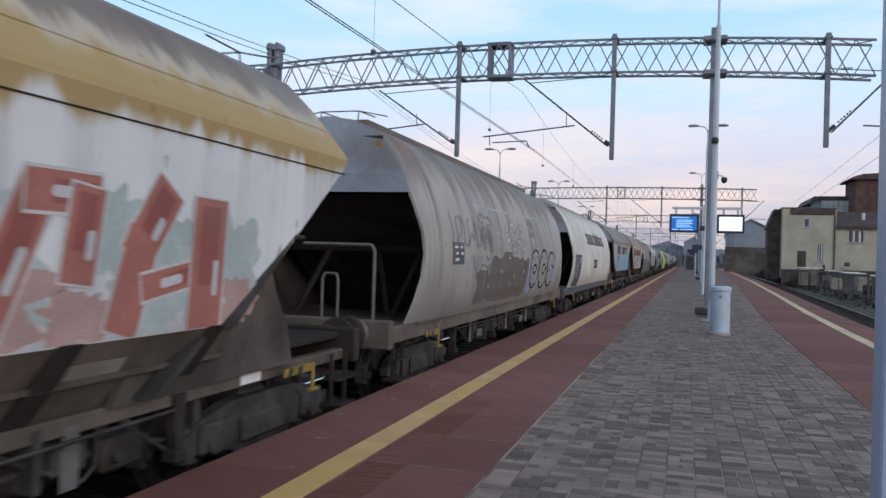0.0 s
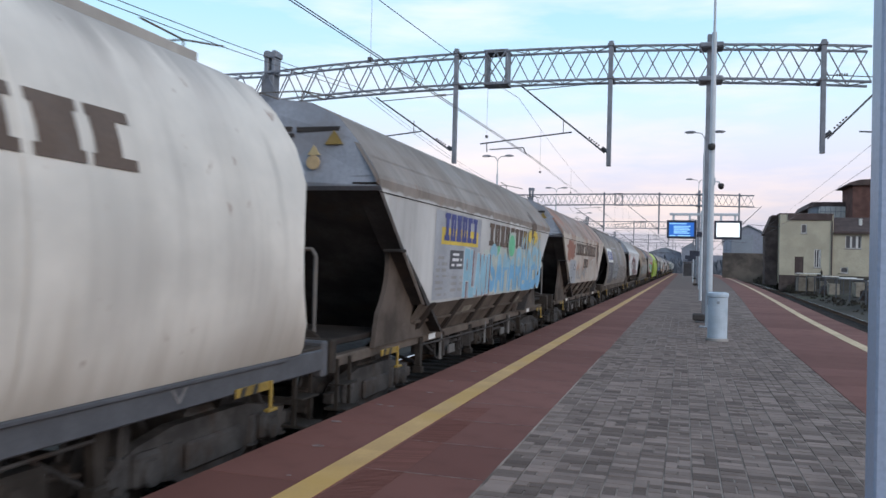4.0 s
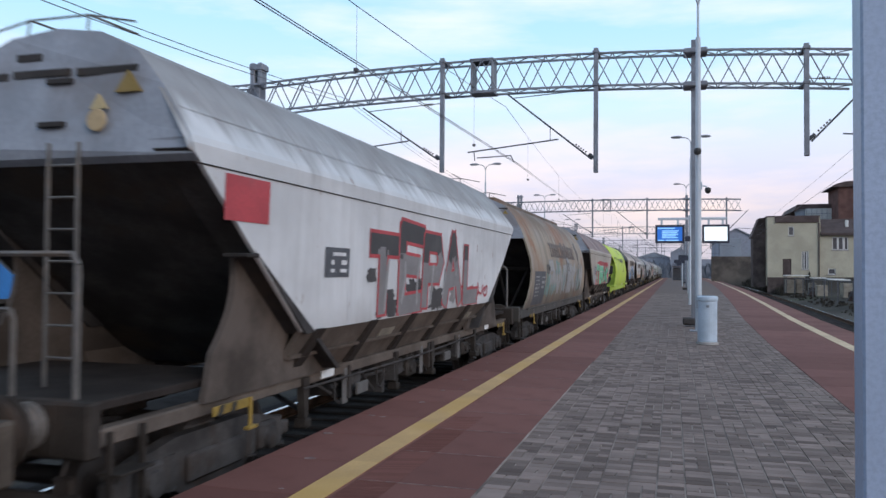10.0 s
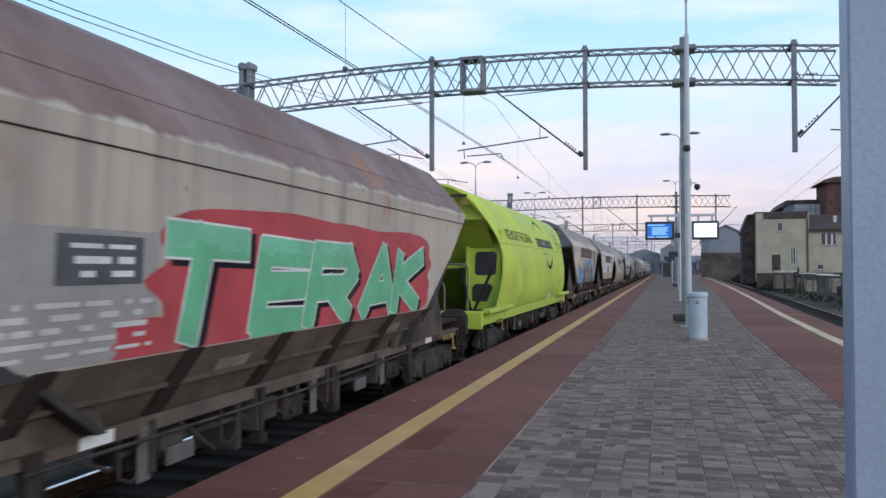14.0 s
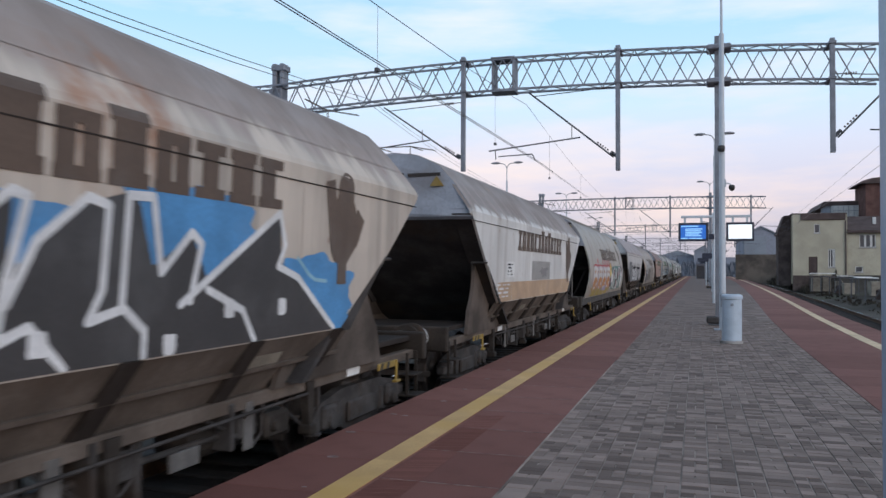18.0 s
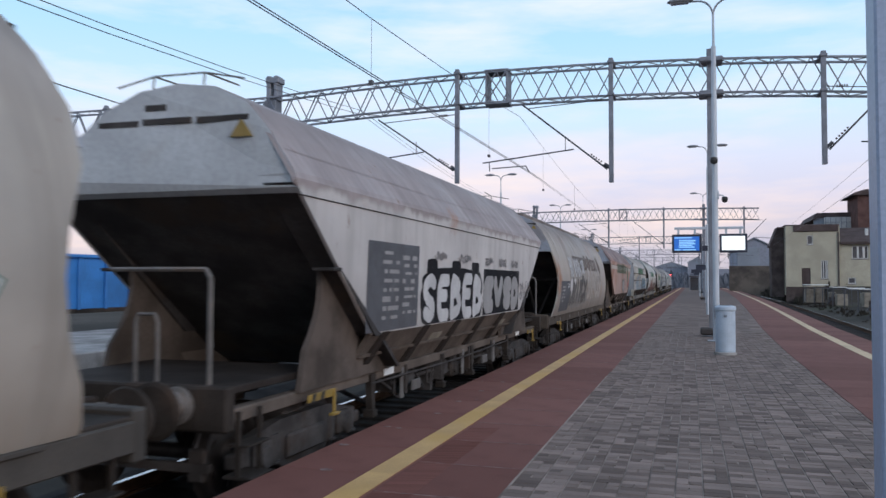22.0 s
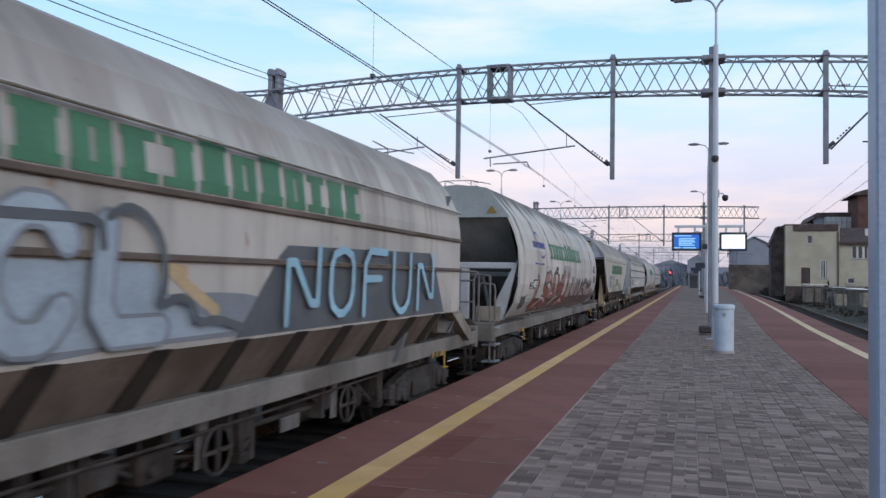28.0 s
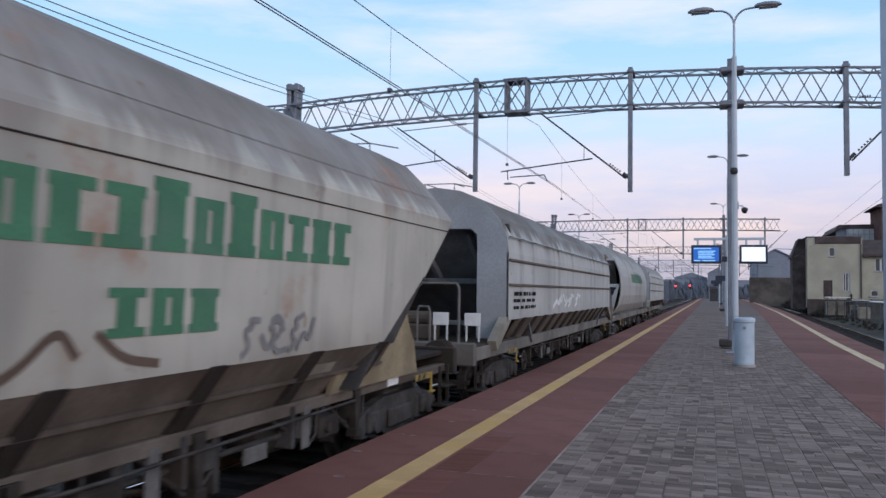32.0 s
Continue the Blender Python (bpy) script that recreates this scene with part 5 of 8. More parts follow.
def rounded(q):
    out = [q[0]]
    for a, b in zip(q, q[1:]):
        out += [(a[0] * 0.78 + b[0] * 0.22, a[1] * 0.78 + b[1] * 0.22), (a[0] * 0.22 + b[0] * 0.78, a[1] * 0.22 + b[1] * 0.78)]
    return out + [q[-1]]


def scrawl(wagon, kind, y0, y1, z0, z1, count, paint, seed, w=0.035):
    rr = random.Random(seed)
    f = Form()
    for k in range(count):
        y = y0 + (y1 - y0) * (k + rr.uniform(-0.2, 0.4)) / count
        wd_, pts = (y1 - y0) / count * 1.2, SHAPES[rr.randrange(len(SHAPES))]
        q = [(y + a * wd_, z0 + w + (z1 - z0 - 2 * w) * b * rr.uniform(0.75, 1.0)) for a, b in pts]
        stroke(f, kind, rounded(rounded(q)), w * rr.uniform(0.7, 1.1), 0.009 + 0.0009 * k)
    tagged(part("graffiti_scrawl", f.mesh("graffiti", tidy=False), paint, wagon), kind="stuff")


def slashes(wagon, kind, y0, y1, z0, z1, count, paint, seed, w=0.08, lean=0.35):
    """Bold leaning strokes, side by side."""
    rr = random.Random(seed)
    f = Form()
    for k in range(count):
        y = y0 + (y1 - y0) * (k + 0.5) / count
        h0, h1 = z0 + rr.uniform(0, 0.15) * (z1 - z0), z1 - rr.uniform(0, 0.3) * (z1 - z0)
        brush(f, kind, rounded([(y - lean * 0.5 * rr.uniform(0.6, 1.2), h0), (y + rr.uniform(-0.08, 0.08), (h0 + h1) / 2), (y + lean * 0.5, h1)]), w * rr.uniform(0.6, 1.1), 0.008 + 0.0006 * k)
    tagged(part("graffiti_scrawl", f.mesh("graffiti", tidy=False), paint, wagon), kind="stuff")


def ring(wagon, kind, y, z, ry, rz, w, paint, lift=0.010, name="graffiti_scrawl"):
    f = Form()
    stroke(f, kind, [(y + ry * math.cos(2 * math.pi * k / 22), z + rz * math.sin(2 * math.pi * k / 22)) for k in range(23)], w, lift)
    tagged(part(name, f.mesh("graffiti", tidy=False), paint, wagon), kind="stuff")


# heavy slabs joined by one or two uprights, which spell nothing: (from, to) across each upright
UPRIGHTS = [((0.24, 0.76),), ((0.03, 0.45), (0.57, 0.97)), ((0.08, 0.66),), ((0.10, 0.90),), ((0.34, 0.92),)]


def company_bars(wagon, kind, y0, y1, z0, z1, paint, count=13, lift=0.007, name="company_mark"):
    """The owner's painted mark as a row of plain slab-ended blocks."""
    step = (y1 - y0) / count
    root = None
    for k in range(count):
        a, b = y0 + step * (k + 0.06), y0 + step * (k + 0.94)
        hgt = (z1 - z0) * (1.22 if k in (6, 8) and count == 13 else 1.0)
        f = Form()

        def field(p, q, lo, hi):
            f.grid([[(side_x(kind, z0 + hgt * (lo + (hi - lo) * j / 4)) + lift, a + (b - a) * (p + (q - p) * i / 2), z0 + hgt * (lo + (hi - lo) * j / 4)) for i in range(3)] for j in range(5)])
        field(0.0, 1.0, 0.0, 0.2)
        field(0.02, 0.98, 0.8, 1.0)
        for p, q in UPRIGHTS[(0, 1, 3, 1, 2, 4, 3, 1, 3, 1, 0, 3, 2)[k % 13]]:
            field(p, q, 0.2, 0.8)
        ob = part("mark_block" if root else name, f.mesh("mark_block", tidy=False), paint, root or wagon)
        root = root or ob
    return root


def small_print(wagon, kind, y0, y1, z0, z1, rows, paint, seed=0):
    """Tiny unreadable stencilling as bars."""
    rr = random.Random(seed)
    f = Form()
    for j in range(rows):
        z = z1 - (z1 - z0) * (j + 0.5) / rows
        hb = (z1 - z0) / rows * rr.uniform(0.16, 0.3)
        y = y0 + rr.uniform(0, 0.12)
        while y < y1 - 0.05:
            ln = min(rr.uniform(0.06, 0.4), y1 - y)
            f.add([(side_x(kind, z - hb) + 0.009, y, z - hb), (side_x(kind, z - hb) + 0.009, y + ln, z - hb), (side_x(kind, z + hb) + 0.009, y + ln, z + hb), (side_x(kind, z + hb) + 0.009, y, z + hb)], [(0, 1, 2, 3)])
            y += ln + rr.uniform(0.03, 0.2)
    tagged(part("stencil", f.mesh("stencil", tidy=False), paint, wagon), kind="stuff")


def sign(wagon, kind, y0, y1, z0, z1, board=None, bars=None, rows=3, seed=0):
    """A painted panel with lines of tiny print."""
    part("sign_panel", rect(kind, y0, y1, z0, z1, 0.007), board or M_PANEL, wagon)
    e, h = (y1 - y0) * 0.12, (z1 - z0) * 0.08
    small_print(wagon, kind, y0 + e, y1 - e, z0 + h, z1 - h, rows, bars or P_WHITE, seed)


def lettering(wagon, kind, text, y0, z0, size, paint, stretch=1.0, lift=0.012, gap=1.0):
    """Words that can be read, in the built-in font, laid on the side."""
    cu = bpy.data.curves.new("lettering", "FONT")
    cu.body, cu.size, cu.resolution_u, cu.space_character = text, size, 2, gap
    ob = bpy.data.objects.new("lettering", cu)
    me = ob.to_mesh()
    f = Form()
    f.v = [(0, v.co.x * stretch, v.co.y) for v in me.vertices]
    f.f = [tuple(p.vertices) for p in me.polygons]
    ob.to_mesh_clear()
    bpy.data.objects.remove(ob)
    f.v = [(side_x(kind, z0 + z) + lift, y0 + y, z0 + z) for _, y, z in f.v]
    tagged(part("lettering", f.mesh("lettering", tidy=False), paint, wagon), kind="stuff")


def emblem(wagon, kind, y, z, s, paint):
    """The owner's plant-like emblem as a plain shape: a stem, a head and two leaves; s is its height."""
    f = Form()
    brush(f, kind, [(y, z + 0.06 * s), (y + 0.0 * s, z + 0.45 * s)], 0.095 * s, 0.0080, True)
    brush(f, kind, [(y - 0.02 * s, z + 0.40 * s), (y + 0.03 * s, z + 0.60 * s)], 0.24 * s, 0.0084)
    brush(f, kind, [(y + 0.02 * s, z + 0.6 * s), (y + 0.05 * s, z + 0.84 * s)], 0.165 * s, 0.0088)
    brush(f, kind, [(y - 0.18 * s, z + 0.45 * s), (y - 0.27 * s, z + 0.84 * s)], 0.085 * s, 0.0092, True)
    brush(f, kind, [(y + 0.06 * s, z + 0.28 * s), (y + 0.25 * s, z + 0.44 * s), (y + 0.34 * s, z + 0.58 * s)], 0.10 * s, 0.0096, True)
    part("emblem", f.mesh("emblem", tidy=False), paint, wagon)


# bogie and running gear, shared by all wagons
def wheelset_form():
    f = Form()
    for s in (-1, 1):
        f.turn([(0.10, 0.60 * s), (0.13, 0.66 * s), (0.36, 0.70 * s), (0.40, 0.685 * s), (0.485, 0.69 * s), (0.485, 0.715 * s), (0.462, 0.73 * s), (0.455, 0.825 * s), (0.40, 0.825 * s), (0.36, 0.765 * s), (0.16, 0.79 * s), (0.12, 0.86 * s)], "x", 24)
        for k in range(6):
            a = k * math.pi / 3
            f.box(s * 0.765, s * 0.79, 0.27 * math.cos(a) - 0.03, 0.27 * math.cos(a) + 0.03, 0.27 * math.sin(a) - 0.03, 0.27 * math.sin(a) + 0.03)
    f.rod((-1.0, 0, 0), (1.0, 0, 0), 0.075, 0.075, 12)
    return f


def side_frame_form():
    poly = [(-1.22, 0.58), (-1.22, 0.40), (-0.98, 0.36), (-0.62, 0.36), (-0.42, 0.24), (0.42, 0.24), (0.62, 0.36), (0.98, 0.36), (1.22, 0.40), (1.22, 0.58), (1.0, 0.66), (0.55, 0.74), (-0.55, 0.74), (-1.0, 0.66)]
    f = Form().prism(poly, "x", 0.98, 1.10)
    for y in (-0.9, 0.9):
        f.box(0.94, 1.16, y - 0.16, y + 0.16, 0.36, 0.62, 0.03)
        f.rod((1.16, y, 0.46), (1.20, y, 0.46), 0.11, 0.10, 12)
        for s in (-0.27, 0.27):
            f.rod((1.06, y + s, 0.36), (1.06, y + s, 0.62), 0.075, 0.075, 10)
            f.rod((1.06, y + s, 0.34), (1.06, y + s, 0.36), 0.1, 0.1, 10)
    f.box(1.10, 1.15, -0.42, 0.42, 0.34, 0.58, 0.03)
    f.box(1.0, 1.14, -1.34, -1.2, 0.42, 0.56, 0.02).box(1.0, 1.14, 1.2, 1.34, 0.42, 0.56, 0.02)
    return f


def mirrored(form):
    f = Form()
    f.v, f.f = [(-x, y, z) for x, y, z in form.v], list(form.f)
    return f


WHEELS = []
WAGONS = []


def running_gear(root, L, first, pivot, wb=1.8):
    for y in (pivot, L - pivot):
        bg = part("bogie", kept("bogie_bolster", lambda: Form().box(-1.0, 1.0, -0.22, 0.22, 0.55, 0.80, 0.04).box(-0.25, 0.25, -0.25, 0.25, 0.8, 0.95, 0.02)), M_BOGIE, root, (0, y, 0))
        part("side_frame", kept("side_frame_r", side_frame_form), M_BOGIE, bg)
        part("side_frame", kept("side_frame_l", lambda: mirrored(side_frame_form())), M_BOGIE, bg)
        for s in (-1, 1):
            part("brake_beam", kept(("brake_beam", s), lambda: Form().box(-0.9, 0.9, s * 1.36, s * 1.42, 0.4, 0.48).box(0.66, 0.84, s * 1.33, s * 1.40, 0.3, 0.6, 0.02)), M_BOGIE, bg)
        for a in (-wb / 2, wb / 2):
            ws = part("wheelset", kept("wheelset", wheelset_form), M_WHEEL, bg, (0, a, 0.46))
            WHEELS.append(ws)


def buffers(root, L, over):
    def one():
        return Form().turn([(0.13, 0.0), (0.16, -0.03), (0.16, -0.06), (0.125, -0.08), (0.125, -0.2), (0.1, -0.21), (0.1, -0.29)], "y", 18)

    def plate():
        return Form().turn([(0.1, -0.285), (0.225, -0.305), (0.24, -0.325), (0.235, -0.345), (0.2, -0.36)], "y", 22)
    for y, turned in ((-over, (0, 0, 0)), (L + over, (0, 0, 180))):
        for x in (-0.875, 0.875):
            bf = part("buffer", kept("buffer", one), M_GREYPIPE if len(WAGONS) % 3 else H_PALE, root, (x, y, 1.06), turned=turned)
            part("buffer_plate", kept("buffer_plate", plate), M_UNDER, bf)
        part("coupling", kept("coupling", lambda: Form().box(-0.06, 0.06, -0.3, 0.0, 0.98, 1.1, 0.02).pipe([(0, -0.28, 1.0), (0.06, -0.34, 0.8), (0.0, -0.36, 0.62), (-0.06, -0.34, 0.8), (0, -0.28, 1.0)], 0.022)), M_BOGIE, root, (0, y, 0), turned=turned)


def frame_and_ends(root, L, kind, colour):
    sz0, sz1, sx = (0.92, 1.14, 1.33) if kind != "A" else (0.86, 0.985, 1.17)
    for s in (-1, 1):
        part("sill", kept(("sill", L, kind, s), lambda: Form().box(s * (sx - 0.13), s * sx, 0.14 - OVER[kind], L + OVER[kind] - 0.14, sz0, sz1, 0.012)), colour, root)
    if kind == "B":
        part("sill_lip", kept(("sill_lip", L), lambda: Form().box(1.325, 1.36, 0.1, L - 0.1, 1.105, 1.142, 0.008)), colour, root)
        for k in range(6):
            part("lifting_mark", kept("lifting_mark", lambda: Form().prism([(0.0, 1.09), (0.03, 1.09), (0.1, 1.005), (0.17, 1.09), (0.2, 1.09), (0.11, 0.975), (0.09, 0.975)], "x", 1.328, 1.336)), P_GREY, root, (0, 1.1 + k * (L - 2.2) / 5.4, 0))
    over = OVER[kind]
    for y, d in ((-over, 1), (L + over, -1)):
        part("buffer_beam", kept("buffer_beam", lambda: Form().box(-1.32, 1.32, 0, 0.14, 0.84, 1.22, 0.02).box(0.7, 1.05, -0.012, 0.0, 0.88, 1.2).box(-1.05, -0.7, -0.012, 0.0, 0.88, 1.2)), M_UNDER if kind == "A" else colour, root, (0, y, 0), turned=(0, 0, 0 if d > 0 else 180))
        # type A deck is coated darker: the end void's shade in its colour
        part("end_deck", kept(("end_deck", over, kind == "A"), lambda: Form().box(-1.12 if kind == "A" else -1.3, 1.12 if kind == "A" else 1.3, 0.1, 1.44 + over, 1.10, 1.17, 0.01).box(-0.2, 0.2, 0.1, 1.54 + over, 0.85, 1.1)), M_RIB if kind == "A" else M_UNDER, root, (0, y, 0), turned=(0, 0, 0 if d > 0 else 180))
        for s in (-1, 1):
            part("step", kept("step", lambda: Form().box(-0.02, 0.02, -0.03, 0.0, 0.42, 0.98).box(-0.02, 0.02, 0.32, 0.35, 0.42, 0.98).box(-0.14, 0.14, -0.03, 0.35, 0.40, 0.43, 0.006).box(-0.1, 0.1, -0.03, 0.35, 0.68, 0.70, 0.004)), M_UNDER, root, (s * 1.26, y + d * 0.3 + (0 if d > 0 else -0.32), 0))
    # brake gear, levers and marks between the bogies
    pts = Form()
    for k in range(4):
        y = L * (0.3 + 0.13 * k)
        pts.box(0.95, 1.2, y, y + 0.06, 0.55, 0.95, 0.01)
        pts.box(0.55, 1.15, y + 0.2, y + 0.5, 0.60, 0.82, 0.02)
    pts.rod((1.05, L * 0.28, 0.72), (1.05, L * 0.74, 0.66), 0.028, 0.028, 8)
    pts.rod((0.3, L * 0.42, 0.7), (0.3, L * 0.42 + 1.1, 0.7), 0.2, 0.2, 12)
    for k, (u, dz_) in enumerate(((0.25, 0.1), (0.36, -0.05), (0.46, 0.06), (0.55, -0.08), (0.69, 0.05), (0.78, -0.03))):
        y = L * u
        pts.rod((1.12, y - 0.35, 0.9), (1.12, y + 0.25, 0.56 + dz_), 0.018, 0.018, 6)
        pts.rod((1.0, y - 0.2, 0.52), (0.2, y + 0.5, 0.6), 0.03, 0.03, 6)
        pts.pipe([(1.14, y + 0.3, 0.92), (1.14, y + 0.32, 0.58), (1.14, y + 0.46, 0.52), (1.14, y + 0.58, 0.6), (1.14, y + 0.6, 0.92)], 0.014)
        pts.box(0.6, 1.08, y + 0.7, y + 0.78, 0.45 + dz_, 0.95, 0.01)
    pts.pipe([(1.2, L * 0.2, 0.84), (1.2, L * 0.5, 0.80), (1.2, L * 0.8, 0.84)], 0.016)
    part("brake_gear", pts, M_BOGIE, root)
    for u in (0.29, 0.53, 0.71):
        part("hanging_plate", kept("hanging_plate", lambda: Form().box(1.15, 1.165, 0, 0.16, 0.5, 0.78, 0.004).box(1.14, 1.175, 0.02, 0.14, 0.78, 0.92)), M_GREYPIPE, root, (0, L * u, 0))
    for y in (L * 0.2, L * 0.43, L * 0.57, L * 0.8):
        part("bracket", kept("bracket", lambda: Form().prism([(0.0, 0.95), (0.16, 0.95), (0.12, 0.5), (0.04, 0.5)], "x", 1.12, 1.2).box(1.08, 1.23, 0.01, 0.15, 0.42, 0.52, 0.015)), M_UNDER, root, (0, y, 0))
    part("air_reservoir", kept("reservoir", lambda: Form().turn([(0.05, 0.0), (0.17, 0.04), (0.19, 0.1), (0.19, 1.0), (0.17, 1.06), (0.05, 1.1)], "y", 16, (0.85, 0, 0.66))), M_UNDER, root, (0, L * 0.66, 0))
    for y in (L * 0.48, L * 0.74):
        part("valve_box", kept("valve_box", lambda: Form().box(0.98, 1.18, 0, 0.42, 0.52, 0.76, 0.03).rod((1.18, 0.12, 0.64), (1.22, 0.12, 0.64), 0.06, 0.05, 10).rod((1.1, 0.42, 0.66), (1.1, 0.75, 0.6), 0.02, 0.02, 6)), M_UNDER, root, (0, y, 0))
    for y in (L * 0.31, L * 0.62):
        part("brake_changeover_plate", kept("brake_plate", lambda: Form().box(1.22, 1.25, 0, 0.36, 0.58, 0.72, 0.006)), M_GREYPIPE, root, (0, y, 0))
    for y in (0.55, L - 1.0):
        lv = part("lever_plate", kept("lever_plate", lambda: Form().box(1.335, 1.355, 0, 0.55, 0.89, 0.97, 0.005)), M_YELLOW, root, (0, y, 0), label="yellow and black brake lever plate")
        part("stripe", kept("lever_stripe", lambda: Form().prism([(0.05, 0.89), (0.12, 0.89), (0.16, 0.97), (0.09, 0.97)], "x", 1.356, 1.359)), M_BLACK, lv)
        part("stripe", KEPT["lever_stripe"], M_BLACK, lv, (0, 0.2, 0))
        part("lever", kept("lever", lambda: Form().box(1.335, 1.365, 0.57, 0.605, 0.70, 0.97, 0.008).box(1.33, 1.39, 0.50, 0.66, 0.69, 0.72, 0.008)), M_YELLOW, lv)


def chutes(root, L, kind, colour, ribs):
    """Sloping lower hopper panels and their ribs."""
    if kind == "A":
        x0, z0, x1, z1, a = 1.42, 1.49, 1.06, 0.95, 2.0
    else:
        x0, z0, x1, z1, a = 1.46, 1.56, 1.12, 1.02, 0.9
    for s in (-1, 1):
        f = Form().prism([(s * x0, z0), (s * x1, z1), (s * (x1 - 0.06), z1), (s * (x0 - 0.07), z0)], "y", a, L - a)
        part("chute_panel", f, colour, root)
        if s > 0:
            for k in range(ribs):
                y = a + 0.35 + (L - 2 * a - 0.7) * k / (ribs - 1)
                part("rib", kept(("rib", kind), lambda: Form().add(
                    [(x0 + 0.015, -0.04, z0), (x0 + 0.015, 0.14, z0), (x1 + 0.02, 0.02, z1 - 0.03), (x1 + 0.02, -0.18, z1 - 0.03),
                     (x0 - 0.06, -0.04, z0), (x0 - 0.06, 0.14, z0), (x1 - 0.05, 0.02, z1 - 0.03), (x1 - 0.05, -0.18, z1 - 0.03)],
                    [(0, 1, 2, 3), (4, 7, 6, 5), (0, 4, 5, 1), (1, 5, 6, 2), (2, 6, 7, 3), (3, 7, 4, 0)])), M_RIB, root, (0.03, y, 0))


def end_parts(root, L, kind, hood_mat, struct, ladder, zh, paint, rails=True):
    for y, turned in ((0.0, (0, 0, 0)), (L - SHORT[kind], (0, 0, 180))):
        near = y == 0.0
        if kind in "ABDE":
            hd = part("end_hood", kept(("hood", kind, zh), lambda: hood(kind, zh)), hood_mat, root, (0, y, 0), "grey painted end hood", turned)
            if kind != "E":
                part("gutter", kept(("gutter", kind), lambda: slot_row(kind)), M_DARK, hd)
            # slope sheet, beam, struts: the void's shade is painted into their dark colour
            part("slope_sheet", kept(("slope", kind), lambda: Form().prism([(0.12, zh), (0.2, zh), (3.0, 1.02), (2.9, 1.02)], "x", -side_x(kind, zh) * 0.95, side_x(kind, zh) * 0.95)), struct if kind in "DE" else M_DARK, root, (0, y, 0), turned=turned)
            if kind != "A":
                part("cross_beam", kept(("beam", kind), lambda: Form().box(-1.36, 1.36, 1.05, 1.2, 2.10, 2.22, 0.02)), struct if kind in "DE" else M_RIB, root, (0, y, 0), turned=turned)
            for s in (-1, 1):
                if kind != "A":
                    part("strut", kept(("strut", kind, s), lambda: Form().beam((s * 0.42, 0.95, 2.12), (s * 0.75, 0.5, 1.15), 0.06, 0.07)), struct if kind == "E" else M_RIB, root, (0, y, 0), turned=turned)
                    part("stay", kept(("stay", kind, s), lambda: Form().beam((s * 1.28, 0.4, 2.1), (s * 0.85, 0.42, 1.17), 0.05, 0.06)), struct if kind == "E" else M_RIB, root, (0, y, 0), turned=turned)
        if kind == "E":
            part("end_frame", kept("e_frame", lambda: Form().box(-1.36, 1.36, 0.10, 0.24, 2.28, 2.42, 0.02).box(0.12, 0.32, 0.12, 0.22, 1.17, 2.3, 0.02).beam((-0.25, 0.16, 2.3), (-0.95, 0.16, 1.2), 0.12, 0.14).add(
                [(1.44, 0.06, 2.5), (1.30, 0.06, 2.3), (0.75, 0.06, 1.17), (1.12, 0.06, 1.17), (1.44, 0.16, 2.5), (1.30, 0.16, 2.3), (0.75, 0.16, 1.17), (1.12, 0.16, 1.17)],
                [(0, 1, 2, 3), (7, 6, 5, 4), (0, 4, 5, 1), (1, 5, 6, 2), (2, 6, 7, 3), (3, 7, 4, 0)])), H_PALE, root, (0, y, 0), "grey braced end frame", turned)
        if kind == "D":
            for s in (-1, 1):
                ep = part("end_panel", kept(("lime_panel", s), lambda: Form().box(s * 0.62, s * 1.40, 0.82, 0.90, 1.17, 3.0, 0.02).box(s * 0.58, s * 0.66, 0.76, 0.9, 1.17, 3.0, 0.01)), struct, root, (0, y, 0), "lime green end panel with openings painted black", turned)
                # the panel is uncut: black plates paint the dark of its openings
                part("panel_opening", kept(("lime_hole", s), lambda: Form().prism([(s * 0.78, 2.02), (s * 0.84, 1.96), (s * 1.22, 1.96), (s * 1.28, 2.02), (s * 1.3, 2.44), (s * 1.24, 2.5), (s * 0.86, 2.5), (s * 0.8, 2.44)], "y", 0.81, 0.818)), M_BLACK, ep)
                part("panel_opening", kept(("lime_hole_low", s), lambda: Form().prism([(s * 0.72, 1.36), (s * 1.06, 1.36), (s * 1.2, 1.68), (s * 1.14, 1.76), (s * 0.8, 1.76), (s * 0.72, 1.68)], "y", 0.81, 0.818)), M_BLACK, ep)
                part("side_walkway", kept(("lime_walk", s), lambda: Form().box(s * 1.3, s * 1.5, -0.75, 1.9, 1.16, 1.26, 0.02)), struct, root, (0, y, 0), turned=turned)
        if kind == "A":
            for s in (-1, 1):
                def plate():
                    arc = [(0.28 + 0.80 * math.sin(math.pi * k / 12) ** 0.8 * 1.0, 3.02 - 1.95 * k / 12) for k in range(11)]
                    return Form().prism(arc + [(0.62, 0.98), (3.2, 0.98), (3.0, 1.3), (2.3, 1.46), (0.40, 3.02)], "x", s * 1.16, s * 1.22)
                part("end_plate", kept(("arc", s), plate), struct, root, (0, y, 0), "rust-brown end plate with a round cut-out", turned)

                def lip():
                    f = Form()
                    for a, b in (((0.0, 3.02), (1.0, 2.25)), ((1.0, 2.25), (2.02, 1.46))):
                        f.add([(s * x, yy + dy, zz) for yy, zz in (a, b) for x, dy in ((1.45, 0.02), (1.40, 0.46), (1.12, 0.46), (1.12, 0.02))],
                              [(0, 1, 5, 4), (1, 2, 6, 5), (2, 3, 7, 6), (3, 0, 4, 7), (0, 3, 2, 1), (4, 5, 6, 7)])
                    f.box(s * 1.2, s * 1.46, 0.88, 1.08, 2.20, 2.24, 0.01)
                    return f
